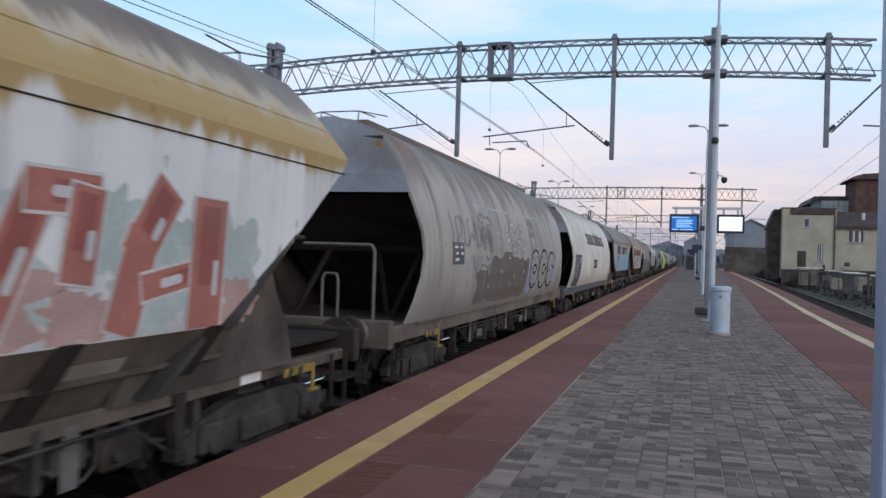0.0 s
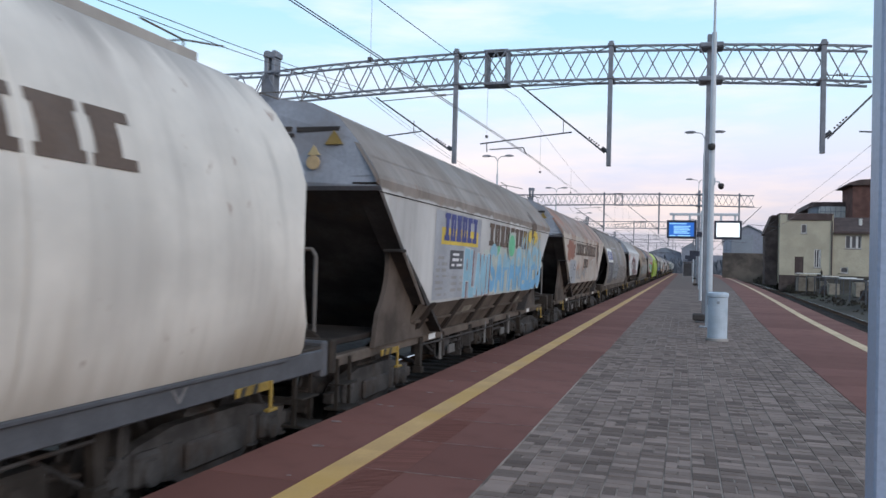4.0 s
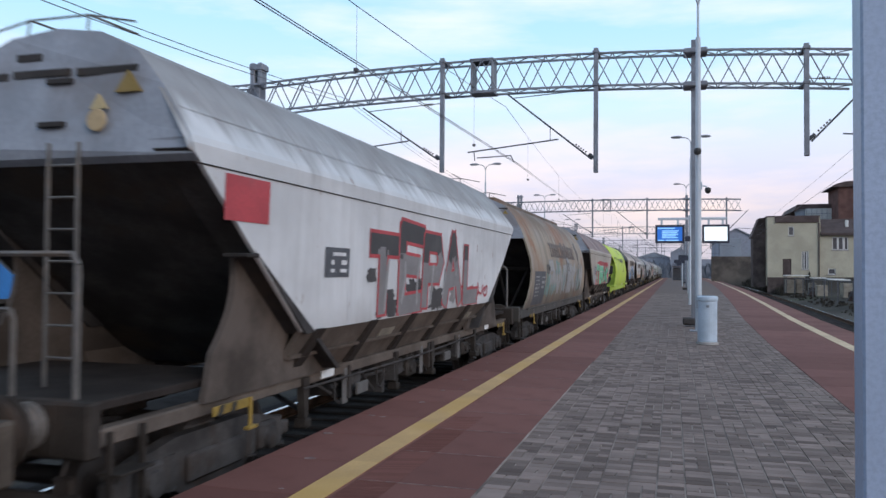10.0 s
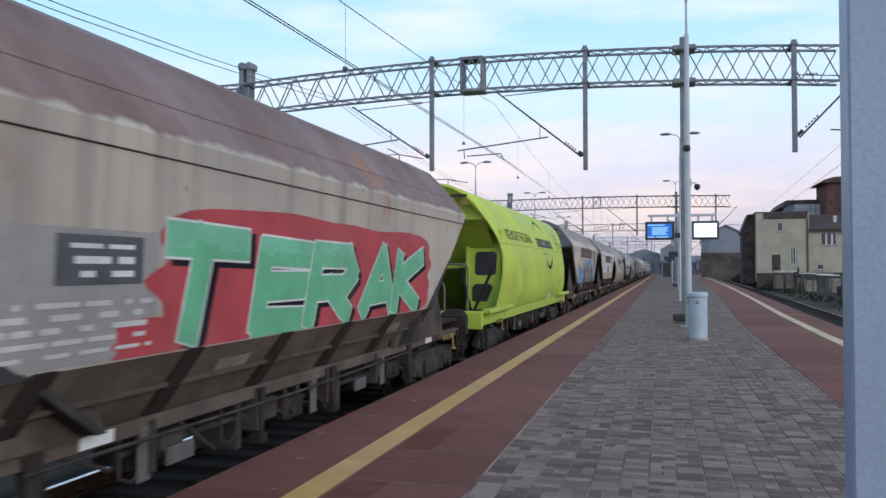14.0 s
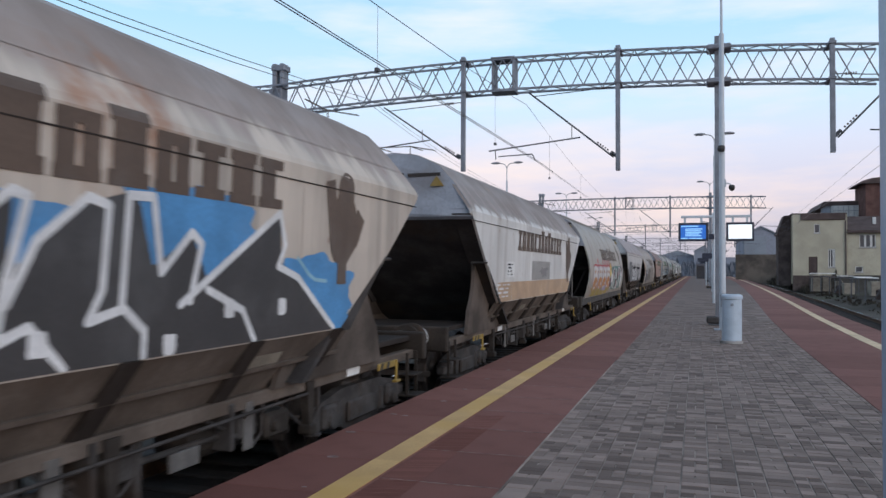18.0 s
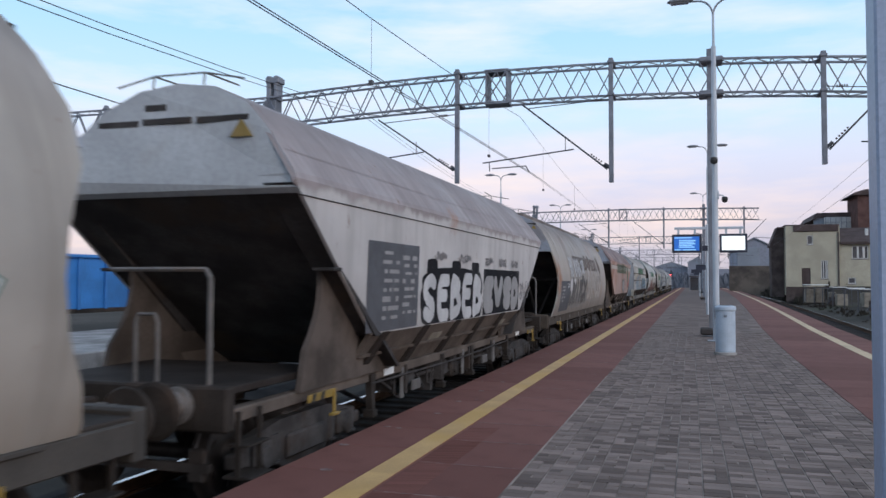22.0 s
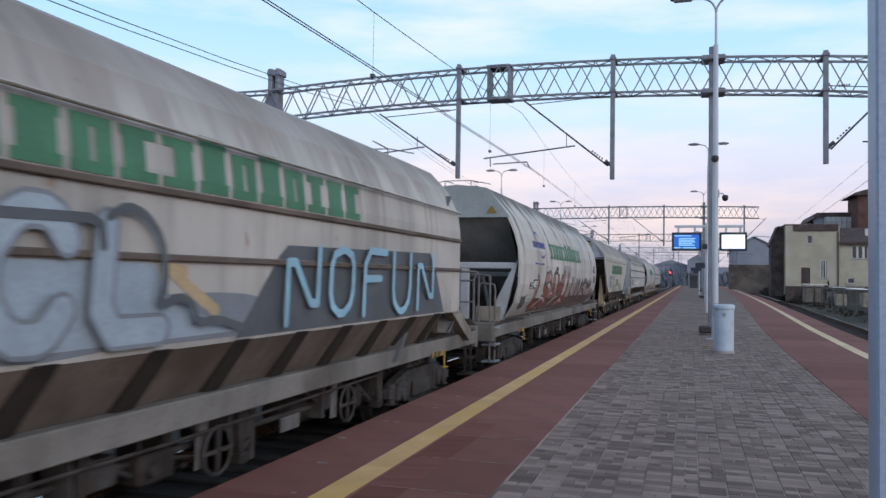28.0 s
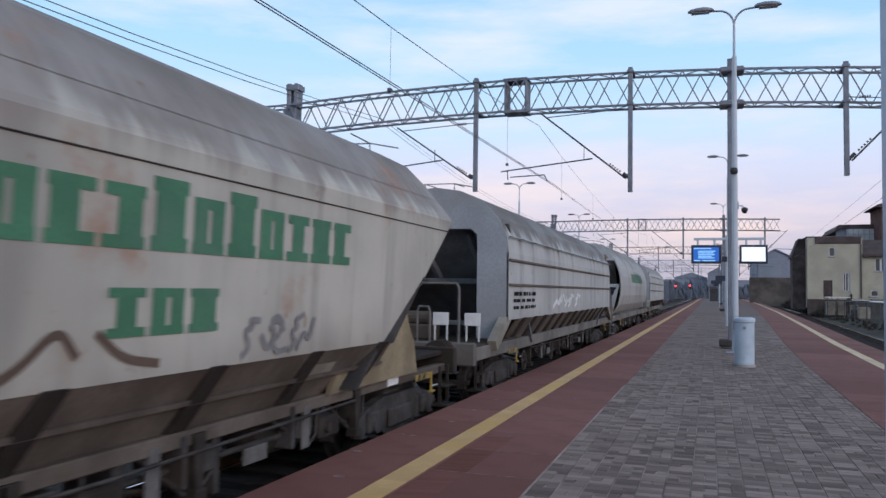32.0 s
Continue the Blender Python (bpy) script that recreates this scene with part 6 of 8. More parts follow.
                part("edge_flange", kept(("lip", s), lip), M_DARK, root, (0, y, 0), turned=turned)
        # handrails on the deck
        if near and rails or kind in "DE":
            rail = Form().pipe([(0.95, -0.55, 1.17), (0.95, -0.55, 2.12), (0.90, -0.55, 2.2), (-0.1, -0.55, 2.2)], 0.024)
            rail.pipe([(0.45, -0.6, 1.17), (0.45, -0.6, 1.72), (0.42, -0.6, 1.8), (0.25, -0.6, 1.8), (0.22, -0.6, 1.72), (0.22, -0.6, 1.17)], 0.02)
            part("handrail", kept("handrail", lambda: rail), M_GREYPIPE, root, (0, y + (0.86 - OVER[kind]) * (1 if near else -1), 0), turned=turned)
        if kind == "E":
            back = OVER[kind] - 0.5
            for s in (-1, 1):
                ld = part("end_ladder", kept(("end_ladder", s), lambda: Form().pipe([(s * 1.24, -0.42, 0.45), (s * 1.24, -0.42, 2.02), (s * 1.22, -0.36, 2.12), (s * 0.95, -0.30, 2.14), (s * 0.88, -0.30, 2.05), (s * 0.88, -0.30, 1.17)], 0.022)
                    .pipe([(s * 1.24, 0.0, 0.45), (s * 1.24, 0.0, 1.85), (s * 1.22, 0.0, 1.95), (s * 0.95, 0.0, 1.97), (s * 0.9, 0.0, 1.88), (s * 0.9, 0.0, 1.17)], 0.022)), M_GREYPIPE, root, (0, y - back if near else y + back, 0), "grey tubular boarding ladder", turned)
                for z in (0.45, 0.78, 1.1):
                    part("tread", kept(("end_tread", s), lambda: Form().box(s * 1.08, s * 1.36, -0.44, 0.02, -0.02, 0.015, 0.006)), M_GALV, ld, (0, 0, z))
            part("cross_rail", kept("cross_rail", lambda: Form().pipe([(-0.9, -0.3, 2.02), (0.9, -0.3, 2.02)], 0.022).pipe([(-0.9, -0.3, 1.6), (0.9, -0.3, 1.6)], 0.018)), M_GREYPIPE, root, (0, y - back if near else y + back, 0), turned=turned)
            for s in (-0.75, -0.3):
                tk = part("air_tank", kept("air_tank", lambda: Form().turn([(0.04, -0.02), (0.15, 0.02), (0.19, 0.1), (0.19, 1.1), (0.15, 1.2)], "y", 18, (0, 0, 1.42))), M_GREYPIPE, root, (s if near else -s, y - 0.55 if near else y + 0.55, 0), turned=turned)
                part("end_cap", kept("tank_cap", lambda: Form().turn([(0.02, -0.035), (0.155, 0.0), (0.195, 0.07), (0.195, 0.1)], "y", 18, (0, 0, 1.42))), M_WHITE, tk, label="white tank end")
            part("document_board", kept("doc_board", lambda: Form().box(0.75, 1.28, -0.9, -0.86, 1.2, 1.5, 0.008).box(0.8, 0.83, -0.86, -0.83, 1.17, 1.5).box(1.2, 1.23, -0.86, -0.83, 1.17, 1.5)), M_SILLPALE, root, (0, y, 0), turned=turned)
        if ladder and near or (kind == "C" and not near):
            ld = part("ladder", kept(("ladder_stile", kind), lambda: Form().box(0.215, 0.242, -0.08, -0.05, 1.17, 3.62 if kind != "A" else 3.08, 0.004)), M_GREYPIPE, root, (0, y, 0), turned=turned)
            part("stile", KEPT["ladder_stile", kind], M_GREYPIPE, ld, (0.28, 0, 0))
            for k in range(9 if kind != "A" else 7):
                part("rung", kept("rung", lambda: Form().rod((0.24, -0.065, 0), (0.50, -0.065, 0), 0.011, 0.011, 6)), M_GREYPIPE, ld, (0, 0, 1.4 + k * 0.25))
            if kind == "A":
                # recessed footholds as dark blocks: the recess shade is their colour
                for z_ in (3.25, 3.62):
                    part("foot_slot", kept("foot_slot", lambda: Form().box(0.02, 0.26, -0.01, 0.06, -0.02, 0.02)), M_DARK, ld, (0, cut_y("A", z_) - 0.012, z_))
        back = cut_y(kind, 3.5) - 0.02
        part("warning_plate", kept(("warn", kind), lambda: Form().prism([(0.71, 3.49), (0.95, 3.49), (0.83, 3.66)], "y", back, back + 0.03)), M_YELLOW if near else M_WHITE, root, (0, y, 0), turned=turned)
        if near and ladder and kind == "A":
            part("warning_plate", kept("pale_triangle", lambda: Form().prism([(0.5, 3.36), (0.66, 3.36), (0.58, 3.48)], "y", back - 0.03, back)), P_WHEAT, root, (0, y, 0), "small pale yellow triangle sign")
            part("warning_plate", kept("round_sign", lambda: Form().turn([(0.085, 0.0), (0.09, 0.006), (0.09, 0.016)], "y", 16, (0.59, back - 0.065, 3.265))), P_TAN, root, (0, y, 0), "round tan sign")
            part("hood_print", kept("hood_print", lambda: Form().box(-0.95, -0.2, back - 0.04, back - 0.02, 3.09, 3.13).box(-0.9, -0.3, back - 0.045, back - 0.025, 3.03, 3.06)), M_GREYPIPE, root, (0, y, 0))
        # grab rail on the roof
        rise = CREST[kind][2]
        part("roof_rail", kept(("roof_rail", kind), lambda: Form().pipe([(0.3, 0.25, rise - 0.02), (0.3, 0.27, rise + 0.11), (0.3, 0.9, rise + 0.13)], 0.010)
            .pipe([(0.3, 0.27, rise + 0.11), (0.75, 0.27, rise + 0.02)], 0.010).pipe([(-0.3, 0.25, rise - 0.02), (-0.3, 0.27, rise + 0.11), (-0.3, 0.9, rise + 0.13)], 0.010).pipe([(-0.3, 0.27, rise + 0.11), (-0.75, 0.27, rise + 0.02)], 0.010).pipe([(-0.3, 0.27, rise + 0.11), (0.3, 0.27, rise + 0.11)], 0.010)), M_GREYPIPE, root, (0, y, 0), turned=turned)
    # walkway and hatches on the roof
    half_, under_, top_ = CREST[kind]
    part("roof_walkway", Form().box(-half_, half_, 0.35, L - 0.35, under_, top_, 0.01), paint, root)
    for k in range(4):
        part("roof_hatch", kept(("hatch", kind), lambda: Form().box(-0.3, 0.05, -0.6, 0.6, top_ - 0.02, top_ + 0.05, 0.03)), hood_mat, root, (0, L * (0.14 + 0.24 * k), 0))


def hopper_wagon(kind, first, L, paint, hood_mat, label, struct=None, ladder=False, ribs=6, zh=2.93, sill=None, rails=True):
    root = thing("grain_hopper_wagon", (TRACK_X, first, RAIL), label, "hopper wagon", "wagons of the freight train")
    WAGONS.append((root, first))
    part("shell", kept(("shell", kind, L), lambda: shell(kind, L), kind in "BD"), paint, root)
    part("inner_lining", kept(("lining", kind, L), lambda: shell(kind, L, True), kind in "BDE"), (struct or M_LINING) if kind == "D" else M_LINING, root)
    sill_mat = M_CHUTE if kind == "A" else M_SILLTAN if kind == "B" else (paint if kind == "D" else M_SILLGREY)
    sill_mat = sill or sill_mat
    frame_and_ends(root, L, kind, sill_mat)
    buffers(root, L, OVER[kind])
    running_gear(root, L, first, 0.95 if kind in "ABD" else 0.8)
    if kind in "AC":
        chutes(root, L, kind, M_CHUTE, ribs)
    if kind in "BDE":
        if kind == "E":
            part("skirt", kept(("skirt", L), lambda: Form().prism([(1.04, 1.2), (1.30, 1.09), (1.30, 1.06), (0.96, 1.06), (0.96, 1.2)], "y", 0.3, L - 0.3)), sill_mat, root)
        if kind == "B":
            for y in (L * 0.27, L * 0.5, L * 0.73):
                part("seam", kept(("seam", kind), lambda: Form().grid([[(side_x("B", z) + 0.008, yy, z) for yy in (-0.015, 0.015)] for z in np.linspace(1.2, 4.0, 22)])), paint, root, (0, y, 0))
    if kind == "A":
        for z in (3.36,):
            part("roof_seam", kept(("roof_seam", L, z), lambda: Form().grid([[(side_x("A", z + d) + 0.006, yy, z + d) for yy in (cut_y("A", z) + 0.05, L - cut_y("A", z) - 0.05)] for d in (-0.006, 0.006)])), paint, root)
        for k in (1, 2, 3):
            part("weld_seam", kept("weld_seam", lambda: Form().grid([[(side_x("A", z) + 0.004, yy, z) for yy in (-0.006, 0.006)] for z in (1.5, 2.2, 2.9)])), paint, root, (0, L * k / 4, 0))
        part("chute_ridge", kept(("ridge", L), lambda: Form().prism([(1.265, 1.24), (1.30, 1.235), (1.285, 1.20), (1.24, 1.20)], "y", 2.0, L - 2.0)), M_CHUTE, root)
        for y in (L * 0.36, L * 0.7):
            part("data_plate", kept("data_plate", lambda: Form().add([(1.335, 0, 1.34), (1.335, 0.5, 1.34), (1.245, 0.5, 1.205), (1.245, 0, 1.205), (1.32, 0, 1.34), (1.32, 0.5, 1.34), (1.23, 0.5, 1.205), (1.23, 0, 1.205)],
                [(0, 1, 2, 3), (7, 6, 5, 4), (0, 4, 5, 1), (1, 5, 6, 2), (2, 6, 7, 3), (3, 7, 4, 0)])), M_SILLPALE, root, (0, y, 0), "pale cleared patch on the chute")
        for y in (L * 0.24, L * 0.88):
            part("sill_plate", kept("sill_plate", lambda: Form().box(1.16, 1.177, 0, 0.34, 0.88, 0.97)), M_WHITE, root, (0, y, 0), "white printed plate")
        part("waist_strip", kept(("waist", L), lambda: Form().box(1.468, 1.483, 0.06, L - 0.06, 2.904, 2.914)), M_RIB, root)
    end_parts(root, L, kind, hood_mat, struct or M_ARC, ladder, zh, paint, rails)
    if kind == "C":
        for y, turned in ((0.0, (0, 0, 0)), (L, (0, 0, 180))):
            def wall():
                f = Form()
                ring = [(x * 0.998, z) for x, z in SECTION["C"][::-1]] + [(-x * 0.998, z) for x, z in SECTION["C"][1:]]
                ring = [(1.3, 1.2)] + ring + [(-1.3, 1.2)]
                hole = [(0.85, 1.2), (0.85, 1.6), (0.85, 2.2), (0.85, 2.7), (0.85, 3.0), (0.84, 3.14), (0.72, 3.24), (0.0, 3.25)]
                hole = hole + [(-x, z) for x, z in hole[:-1][::-1]]
                k = len(ring)
                pts = [hole[min(len(hole) - 1, round(i * (len(hole) - 1) / (k - 1)))] for i in range(k)]
                return f.grid([[(x, 0.06, z) for x, z in ring], [(x, 0.0, z) for x, z in ring], [(x, 0.0, z) for x, z in pts], [(x, 0.25, z) for x, z in pts]])
            part("end_wall", kept("c_end", wall), hood_mat, root, (0, y, 0), "plain grey end wall with a rectangular opening", turned)
            part("slope_sheet", kept("c_slope", lambda: Form().prism([(0.25, 3.35), (0.33, 3.35), (2.6, 1.0), (2.5, 1.0)], "x", -1.38, 1.38)), M_HOLLOW, root, (0, y, 0), turned=turned)
            part("cross_beam", kept("c_beam", lambda: Form().box(-0.9, 0.9, 0.9, 1.05, 2.2, 2.32, 0.02).beam((-0.5, 0.35, 3.2), (-0.2, 1.0, 2.3), 0.1, 0.1).beam((0.55, 0.35, 3.2), (0.75, 1.0, 2.3), 0.1, 0.1).box(-0.9, 0.9, 0.4, 0.5, 1.4, 1.5, 0.02)), M_HOLLOW, root, (0, y, 0), turned=turned)
            for s in (-1, 1):
                part("end_brace", kept(("c_brace", s), lambda: Form().beam((s * 1.36, 0.25, 1.62), (s * 1.36, -0.75, 1.12), 0.16, 0.2)), M_SILLPALE, root, (0, y, 0), turned=turned)
            part("equipment_box", kept("c_box", lambda: Form().box(-1.1, 0.1, -0.5, 0.1, 1.17, 1.45, 0.03).rod((-1.0, -0.2, 1.55), (0.0, -0.2, 1.55), 0.14, 0.14, 14)), M_SILL, root, (0, y, 0), turned=turned)
            for a in (0.35, 0.95):
                part("document_plate", kept("c_plate", lambda: Form().box(-0.15, 0.15, -0.6, -0.58, 1.45, 1.68, 0.006).box(-0.13, -0.1, -0.58, -0.56, 1.17, 1.5).box(0.1, 0.13, -0.58, -0.56, 1.17, 1.5)), M_WHITE, root, (a, y, 0), turned=turned)
        for z in (2.66, 2.20, 3.10):
            part("side_rib", kept(("side_rib", L, z), lambda: Form().box(1.45, 1.50, 0.02, L - 0.02, z - (0.025 if z < 3 else 0.01), z + (0.025 if z < 3 else 0.01), 0.008)), M_CHUTE if z < 3 else paint, root)
        for k in range(8):
            part("hand_wheel", kept("hand_wheel", lambda: Form().turn([(0.2, 0), (0.22, 0.015), (0.2, 0.03), (0.18, 0.015), (0.2, 0)], "x", 18).box(0.0, 0.03, -0.19, 0.19, -0.015, 0.015).box(0.0, 0.03, -0.015, 0.015, -0.19, 0.19).rod((-0.5, 0, 0), (0.02, 0, 0), 0.03, 0.03, 8)), M_BOGIE, root, (1.2, 2.4 + k * (L - 4.8) / 7, 0.62)) if k % 2 == 0 else None
    return root


def paintcan(name, col, rough=0.6):
    return plain(name, col, rough, 0.0, 0.15, 2.0, 30, 0.05, tuple(x * 0.75 + 0.04 for x in col))


P_BROWN, P_GREEN = paintcan("faded_brown_mark", (0.10, 0.065, 0.045)), paintcan("green_mark", (0.05, 0.17, 0.09))
P_RED, P_WHITE = paintcan("spray_red", (0.42, 0.05, 0.06)), paintcan("spray_white", (0.66, 0.66, 0.66))
P_BLACK, P_BLUE, P_SKY = paintcan("spray_black", (0.014, 0.014, 0.017), 0.85), paintcan("spray_blue", (0.07, 0.25, 0.50)), paintcan("spray_pale_blue", (0.25, 0.45, 0.56))
P_YEL, P_GRN = paintcan("spray_yellow", (0.62, 0.45, 0.06)), paintcan("spray_green", (0.13, 0.45, 0.25))
P_SILVER, P_DKRED, P_GREY = paintcan("spray_silver", (0.36, 0.36, 0.37)), paintcan("spray_dark_red", (0.15, 0.05, 0.055)), paintcan("spray_grey", (0.20, 0.19, 0.19))
P_FRED, P_FTEAL = paintcan("faded_spray_red", (0.36, 0.13, 0.10)), paintcan("faded_spray_teal", (0.40, 0.47, 0.46))
P_UMBER = paintcan("spray_umber", (0.12, 0.085, 0.08))
P_DBLUE, P_ORANGE, P_TAN = paintcan("dark_blue_mark", (0.05, 0.06, 0.22)), paintcan("spray_orange", (0.46, 0.20, 0.065)), paintcan("spray_tan", (0.45, 0.33, 0.18))
P_FRED2, P_BRICKRED, P_PALE = paintcan("spray_pale_red", (0.42, 0.27, 0.25)), paintcan("spray_brick_red", (0.27, 0.075, 0.06)), paintcan("spray_chalk", (0.52, 0.51, 0.50))
P_DULL, P_LINEN, P_ASH = paintcan("spray_dull_brown", (0.13, 0.105, 0.09)), paintcan("spray_linen", (0.40, 0.375, 0.35)), paintcan("spray_ash", (0.29, 0.285, 0.28))
P_LAVENDER, P_LEAD, P_AZURE = paintcan("spray_lavender", (0.30, 0.27, 0.40)), paintcan("lead_grey_patch", (0.33, 0.345, 0.375)), paintcan("spray_azure", (0.15, 0.36, 0.56))
P_MILK, P_RUST, P_STEEL = paintcan("spray_milk", (0.42, 0.46, 0.42)), paintcan("rust_red_patch", (0.26, 0.105, 0.065)), paintcan("spray_steel", (0.24, 0.255, 0.27))
P_SOOT, P_COAL, P_STONE = paintcan("spray_soot", (0.13, 0.115, 0.10)), paintcan("spray_coal", (0.045, 0.042, 0.042)), paintcan("stone_grey_patch", (0.30, 0.29, 0.275))
P_TEALDULL = paintcan("spray_dull_teal", (0.13, 0.28, 0.25))
P_HAZE, P_MINT, P_OLIVE = paintcan("spray_haze", (0.23, 0.215, 0.20)), paintcan("spray_mint", (0.17, 0.50, 0.31)), paintcan("olive_mark", (0.20, 0.25, 0.04))
P_PRIMER, P_MAUVE, P_OCHRE = paintcan("orange_primer", (0.44, 0.30, 0.19)), paintcan("spray_mauve", (0.33, 0.27, 0.31)), paintcan("spray_ochre", (0.34, 0.25, 0.055))
P_DTEAL, P_SNOW, P_BONE = paintcan("spray_deep_teal", (0.06, 0.16, 0.135)), paintcan("spray_snow", (0.50, 0.50, 0.50)), paintcan("bone_paint", (0.42, 0.375, 0.33))
P_DKGREEN, P_SLATE, P_SLATEBLUE = paintcan("dark_green_mark", (0.07, 0.095, 0.045)), paintcan("slate_patch", (0.17, 0.19, 0.215)), paintcan("spray_slate_blue", (0.285, 0.35, 0.405))
P_DSLATE, P_WHEAT, P_RUSTRED = paintcan("spray_dark_slate", (0.075, 0.085, 0.095)), paintcan("spray_wheat", (0.46, 0.36, 0.19)), paintcan("spray_rust_red", (0.20, 0.065, 0.045))
P_SMOKE, P_FPINK, P_ROSE = paintcan("spray_smoke", (0.045, 0.035, 0.034)), paintcan("spray_faded_pink", (0.45, 0.33, 0.32)), paintcan("spray_rose_brown", (0.28, 0.16, 0.14))
H_GREY = plain("hood_blue_grey", (0.26, 0.28, 0.32), 0.65, 0.0, 0.2, 1.2, 20, 0.12, (0.15, 0.13, 0.125))
H_DARK = plain("hood_dark_grey", (0.11, 0.125, 0.14), 0.65, 0.0, 0.2, 1.2, 20, 0.12, (0.17, 0.16, 0.15))
H_PALE = plain("hood_pale_grey", (0.36, 0.375, 0.385), 0.65, 0.0, 0.15, 1.0, 20, 0.1, (0.28, 0.27, 0.25))
H_SAGE = plain("hood_sage_grey", (0.255, 0.285, 0.285), 0.7, 0.0, 0.12, 1.0, 20, 0.1, (0.21, 0.22, 0.21))
H_ASH = plain("hood_ash_grey", (0.285, 0.298, 0.31), 0.65, 0.0, 0.15, 1.0, 20, 0.1, (0.22, 0.215, 0.205))
E_GREY = plain("grey_end_steel", (0.24, 0.24, 0.23), 0.75, 0.0, 0.2, 1.2, 20, 0.15, (0.12, 0.11, 0.10))
LIME = (0.47, 0.59, 0.07)

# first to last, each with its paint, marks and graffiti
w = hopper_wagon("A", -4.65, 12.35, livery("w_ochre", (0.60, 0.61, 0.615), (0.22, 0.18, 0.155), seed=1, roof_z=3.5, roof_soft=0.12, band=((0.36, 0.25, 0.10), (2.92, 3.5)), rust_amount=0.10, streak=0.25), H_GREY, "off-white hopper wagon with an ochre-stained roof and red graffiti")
for a_, b_y, z_a, z_b in ((7.4, 8.3, 1.6, 2.4), (8.5, 9.1, 1.9, 2.45), (8.9, 9.6, 1.5, 1.9), (9.3, 9.8, 1.9, 2.3), (9.9, 10.6, 1.55, 2.35)):
    blot(w, "A", a_, b_y, z_a, z_b, P_FTEAL, int(a_ * 7), 0.0036 + 0.0001 * int(a_), 0.35)
for a_, b_y, z_a, z_b in ((7.2, 8.3, 1.5, 2.0), (8.3, 8.9, 1.48, 1.8), (10.1, 10.6, 1.5, 1.85)):
    blot(w, "A", a_, b_y, z_a, z_b, P_FRED2, int(a_ * 5), 0.0052, 0.4)
rim_, red_, dark_, gleam_ = Form(), Form(), Form(), Form()
for k, (q_, h_) in enumerate((([(7.9, 1.7), (8.2, 2.38)], 0.14), ([(8.2, 2.4), (8.62, 2.4)], 0.12), ([(8.55, 1.95), (8.6, 2.35)], 0.14), ([(8.98, 1.62), (9.12, 2.1), (9.34, 2.42)], 0.16), ([(9.2, 1.82), (9.8, 1.92)], 0.09), ([(9.88, 1.62), (9.9, 2.32)], 0.21))):
    brush(rim_, "A", q_, h_ + 0.022, 0.0062 + 0.0012 * k, True)
    brush(red_, "A", q_, h_, 0.0068 + 0.0012 * k, True)
    (ya, za), (yb, zb) = q_[-2], q_[-1]
    brush(dark_, "A", [(ya * 0.6 + yb * 0.4, za * 0.6 + zb * 0.4), (yb, zb)], h_ * 0.6, 0.0071 + 0.0012 * k, True)
    brush(gleam_, "A", [(ya * 0.8 + yb * 0.2 + h_ * 0.5, za * 0.8 + zb * 0.2), (ya * 0.5 + yb * 0.5 + h_ * 0.5, za * 0.5 + zb * 0.5)], 0.035, 0.0075 + 0.0012 * k)
for nm_, f_, m_ in (("graffiti_outline", rim_, P_PALE), ("graffiti_fill", red_, P_FRED), ("graffiti_fill", dark_, P_BRICKRED), ("graffiti_shine", gleam_, P_SNOW)):
    tagged(part(nm_, f_.mesh("graffiti", tidy=False), m_, w), kind="stuff")

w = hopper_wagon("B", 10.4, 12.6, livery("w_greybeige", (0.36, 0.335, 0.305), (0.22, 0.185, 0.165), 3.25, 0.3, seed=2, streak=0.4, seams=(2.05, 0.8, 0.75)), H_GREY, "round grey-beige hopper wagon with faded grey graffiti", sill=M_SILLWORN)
sign(w, "B", 1.3, 1.95, 1.95, 2.3, seed=31)
f_ = Form()
stroke(f_, "B", [(3.0, 2.98), (5.4, 3.0), (9.6, 3.06), (9.75, 2.9), (9.8, 2.3)], 0.022, 0.006)
tagged(part("graffiti_frame", f_.mesh("graffiti", tidy=False), P_SILVER, w), kind="stuff")
blot(w, "B", 2.9, 3.8, 1.25, 1.85, P_DULL, 62, rough=0.25)
blot(w, "B", 3.75, 7.3, 1.22, 2.06, P_DULL, 60, rough=0.08)
tag(w, "B", "DERU", 3.8, 7.4, 1.26, 2.16, P_DULL, None, 0.17, 0.016, 0.14, seed=9, shine=P_LINEN)
scrawl(w, "B", 1.2, 3.0, 2.2, 2.8, 5, P_GREY, 19, 0.016)
scrawl(w, "B", 2.0, 3.1, 1.75, 2.2, 3, P_SILVER, 20, 0.02)
for y_, z_ in ((3.34, 2.46), (3.80, 2.43)):
    for r_ in (0.15, 0.24):
        ring(w, "B", y_, z_, r_ * 0.72, r_, 0.018, P_GREY)
    blot(w, "B", y_ - 0.07, y_ + 0.07, z_ - 0.09, z_ + 0.09, P_GREY, 5, 0.008, 0.25, "graffiti_fill")
f_ = Form()
for q_ in ([(3.1, 2.78), (3.35, 2.87), (3.6, 2.8)], [(3.75, 2.8), (3.95, 2.82), (4.1, 2.66)], [(3.4, 2.1), (3.6, 2.02), (3.86, 2.1), (3.9, 2.24)], [(3.0, 1.9), (3.3, 1.95), (3.6, 1.86), (3.8, 1.96)]):
    stroke(f_, "B", rounded(rounded(q_)), 0.02, 0.010)
tagged(part("graffiti_scrawl", f_.mesh("graffiti", tidy=False), P_GREY, w), kind="stuff")
tag(w, "B", "R", 4.35, 4.75, 2.2, 2.6, None, P_SILVER, 0.02, 0.0, seed=2)
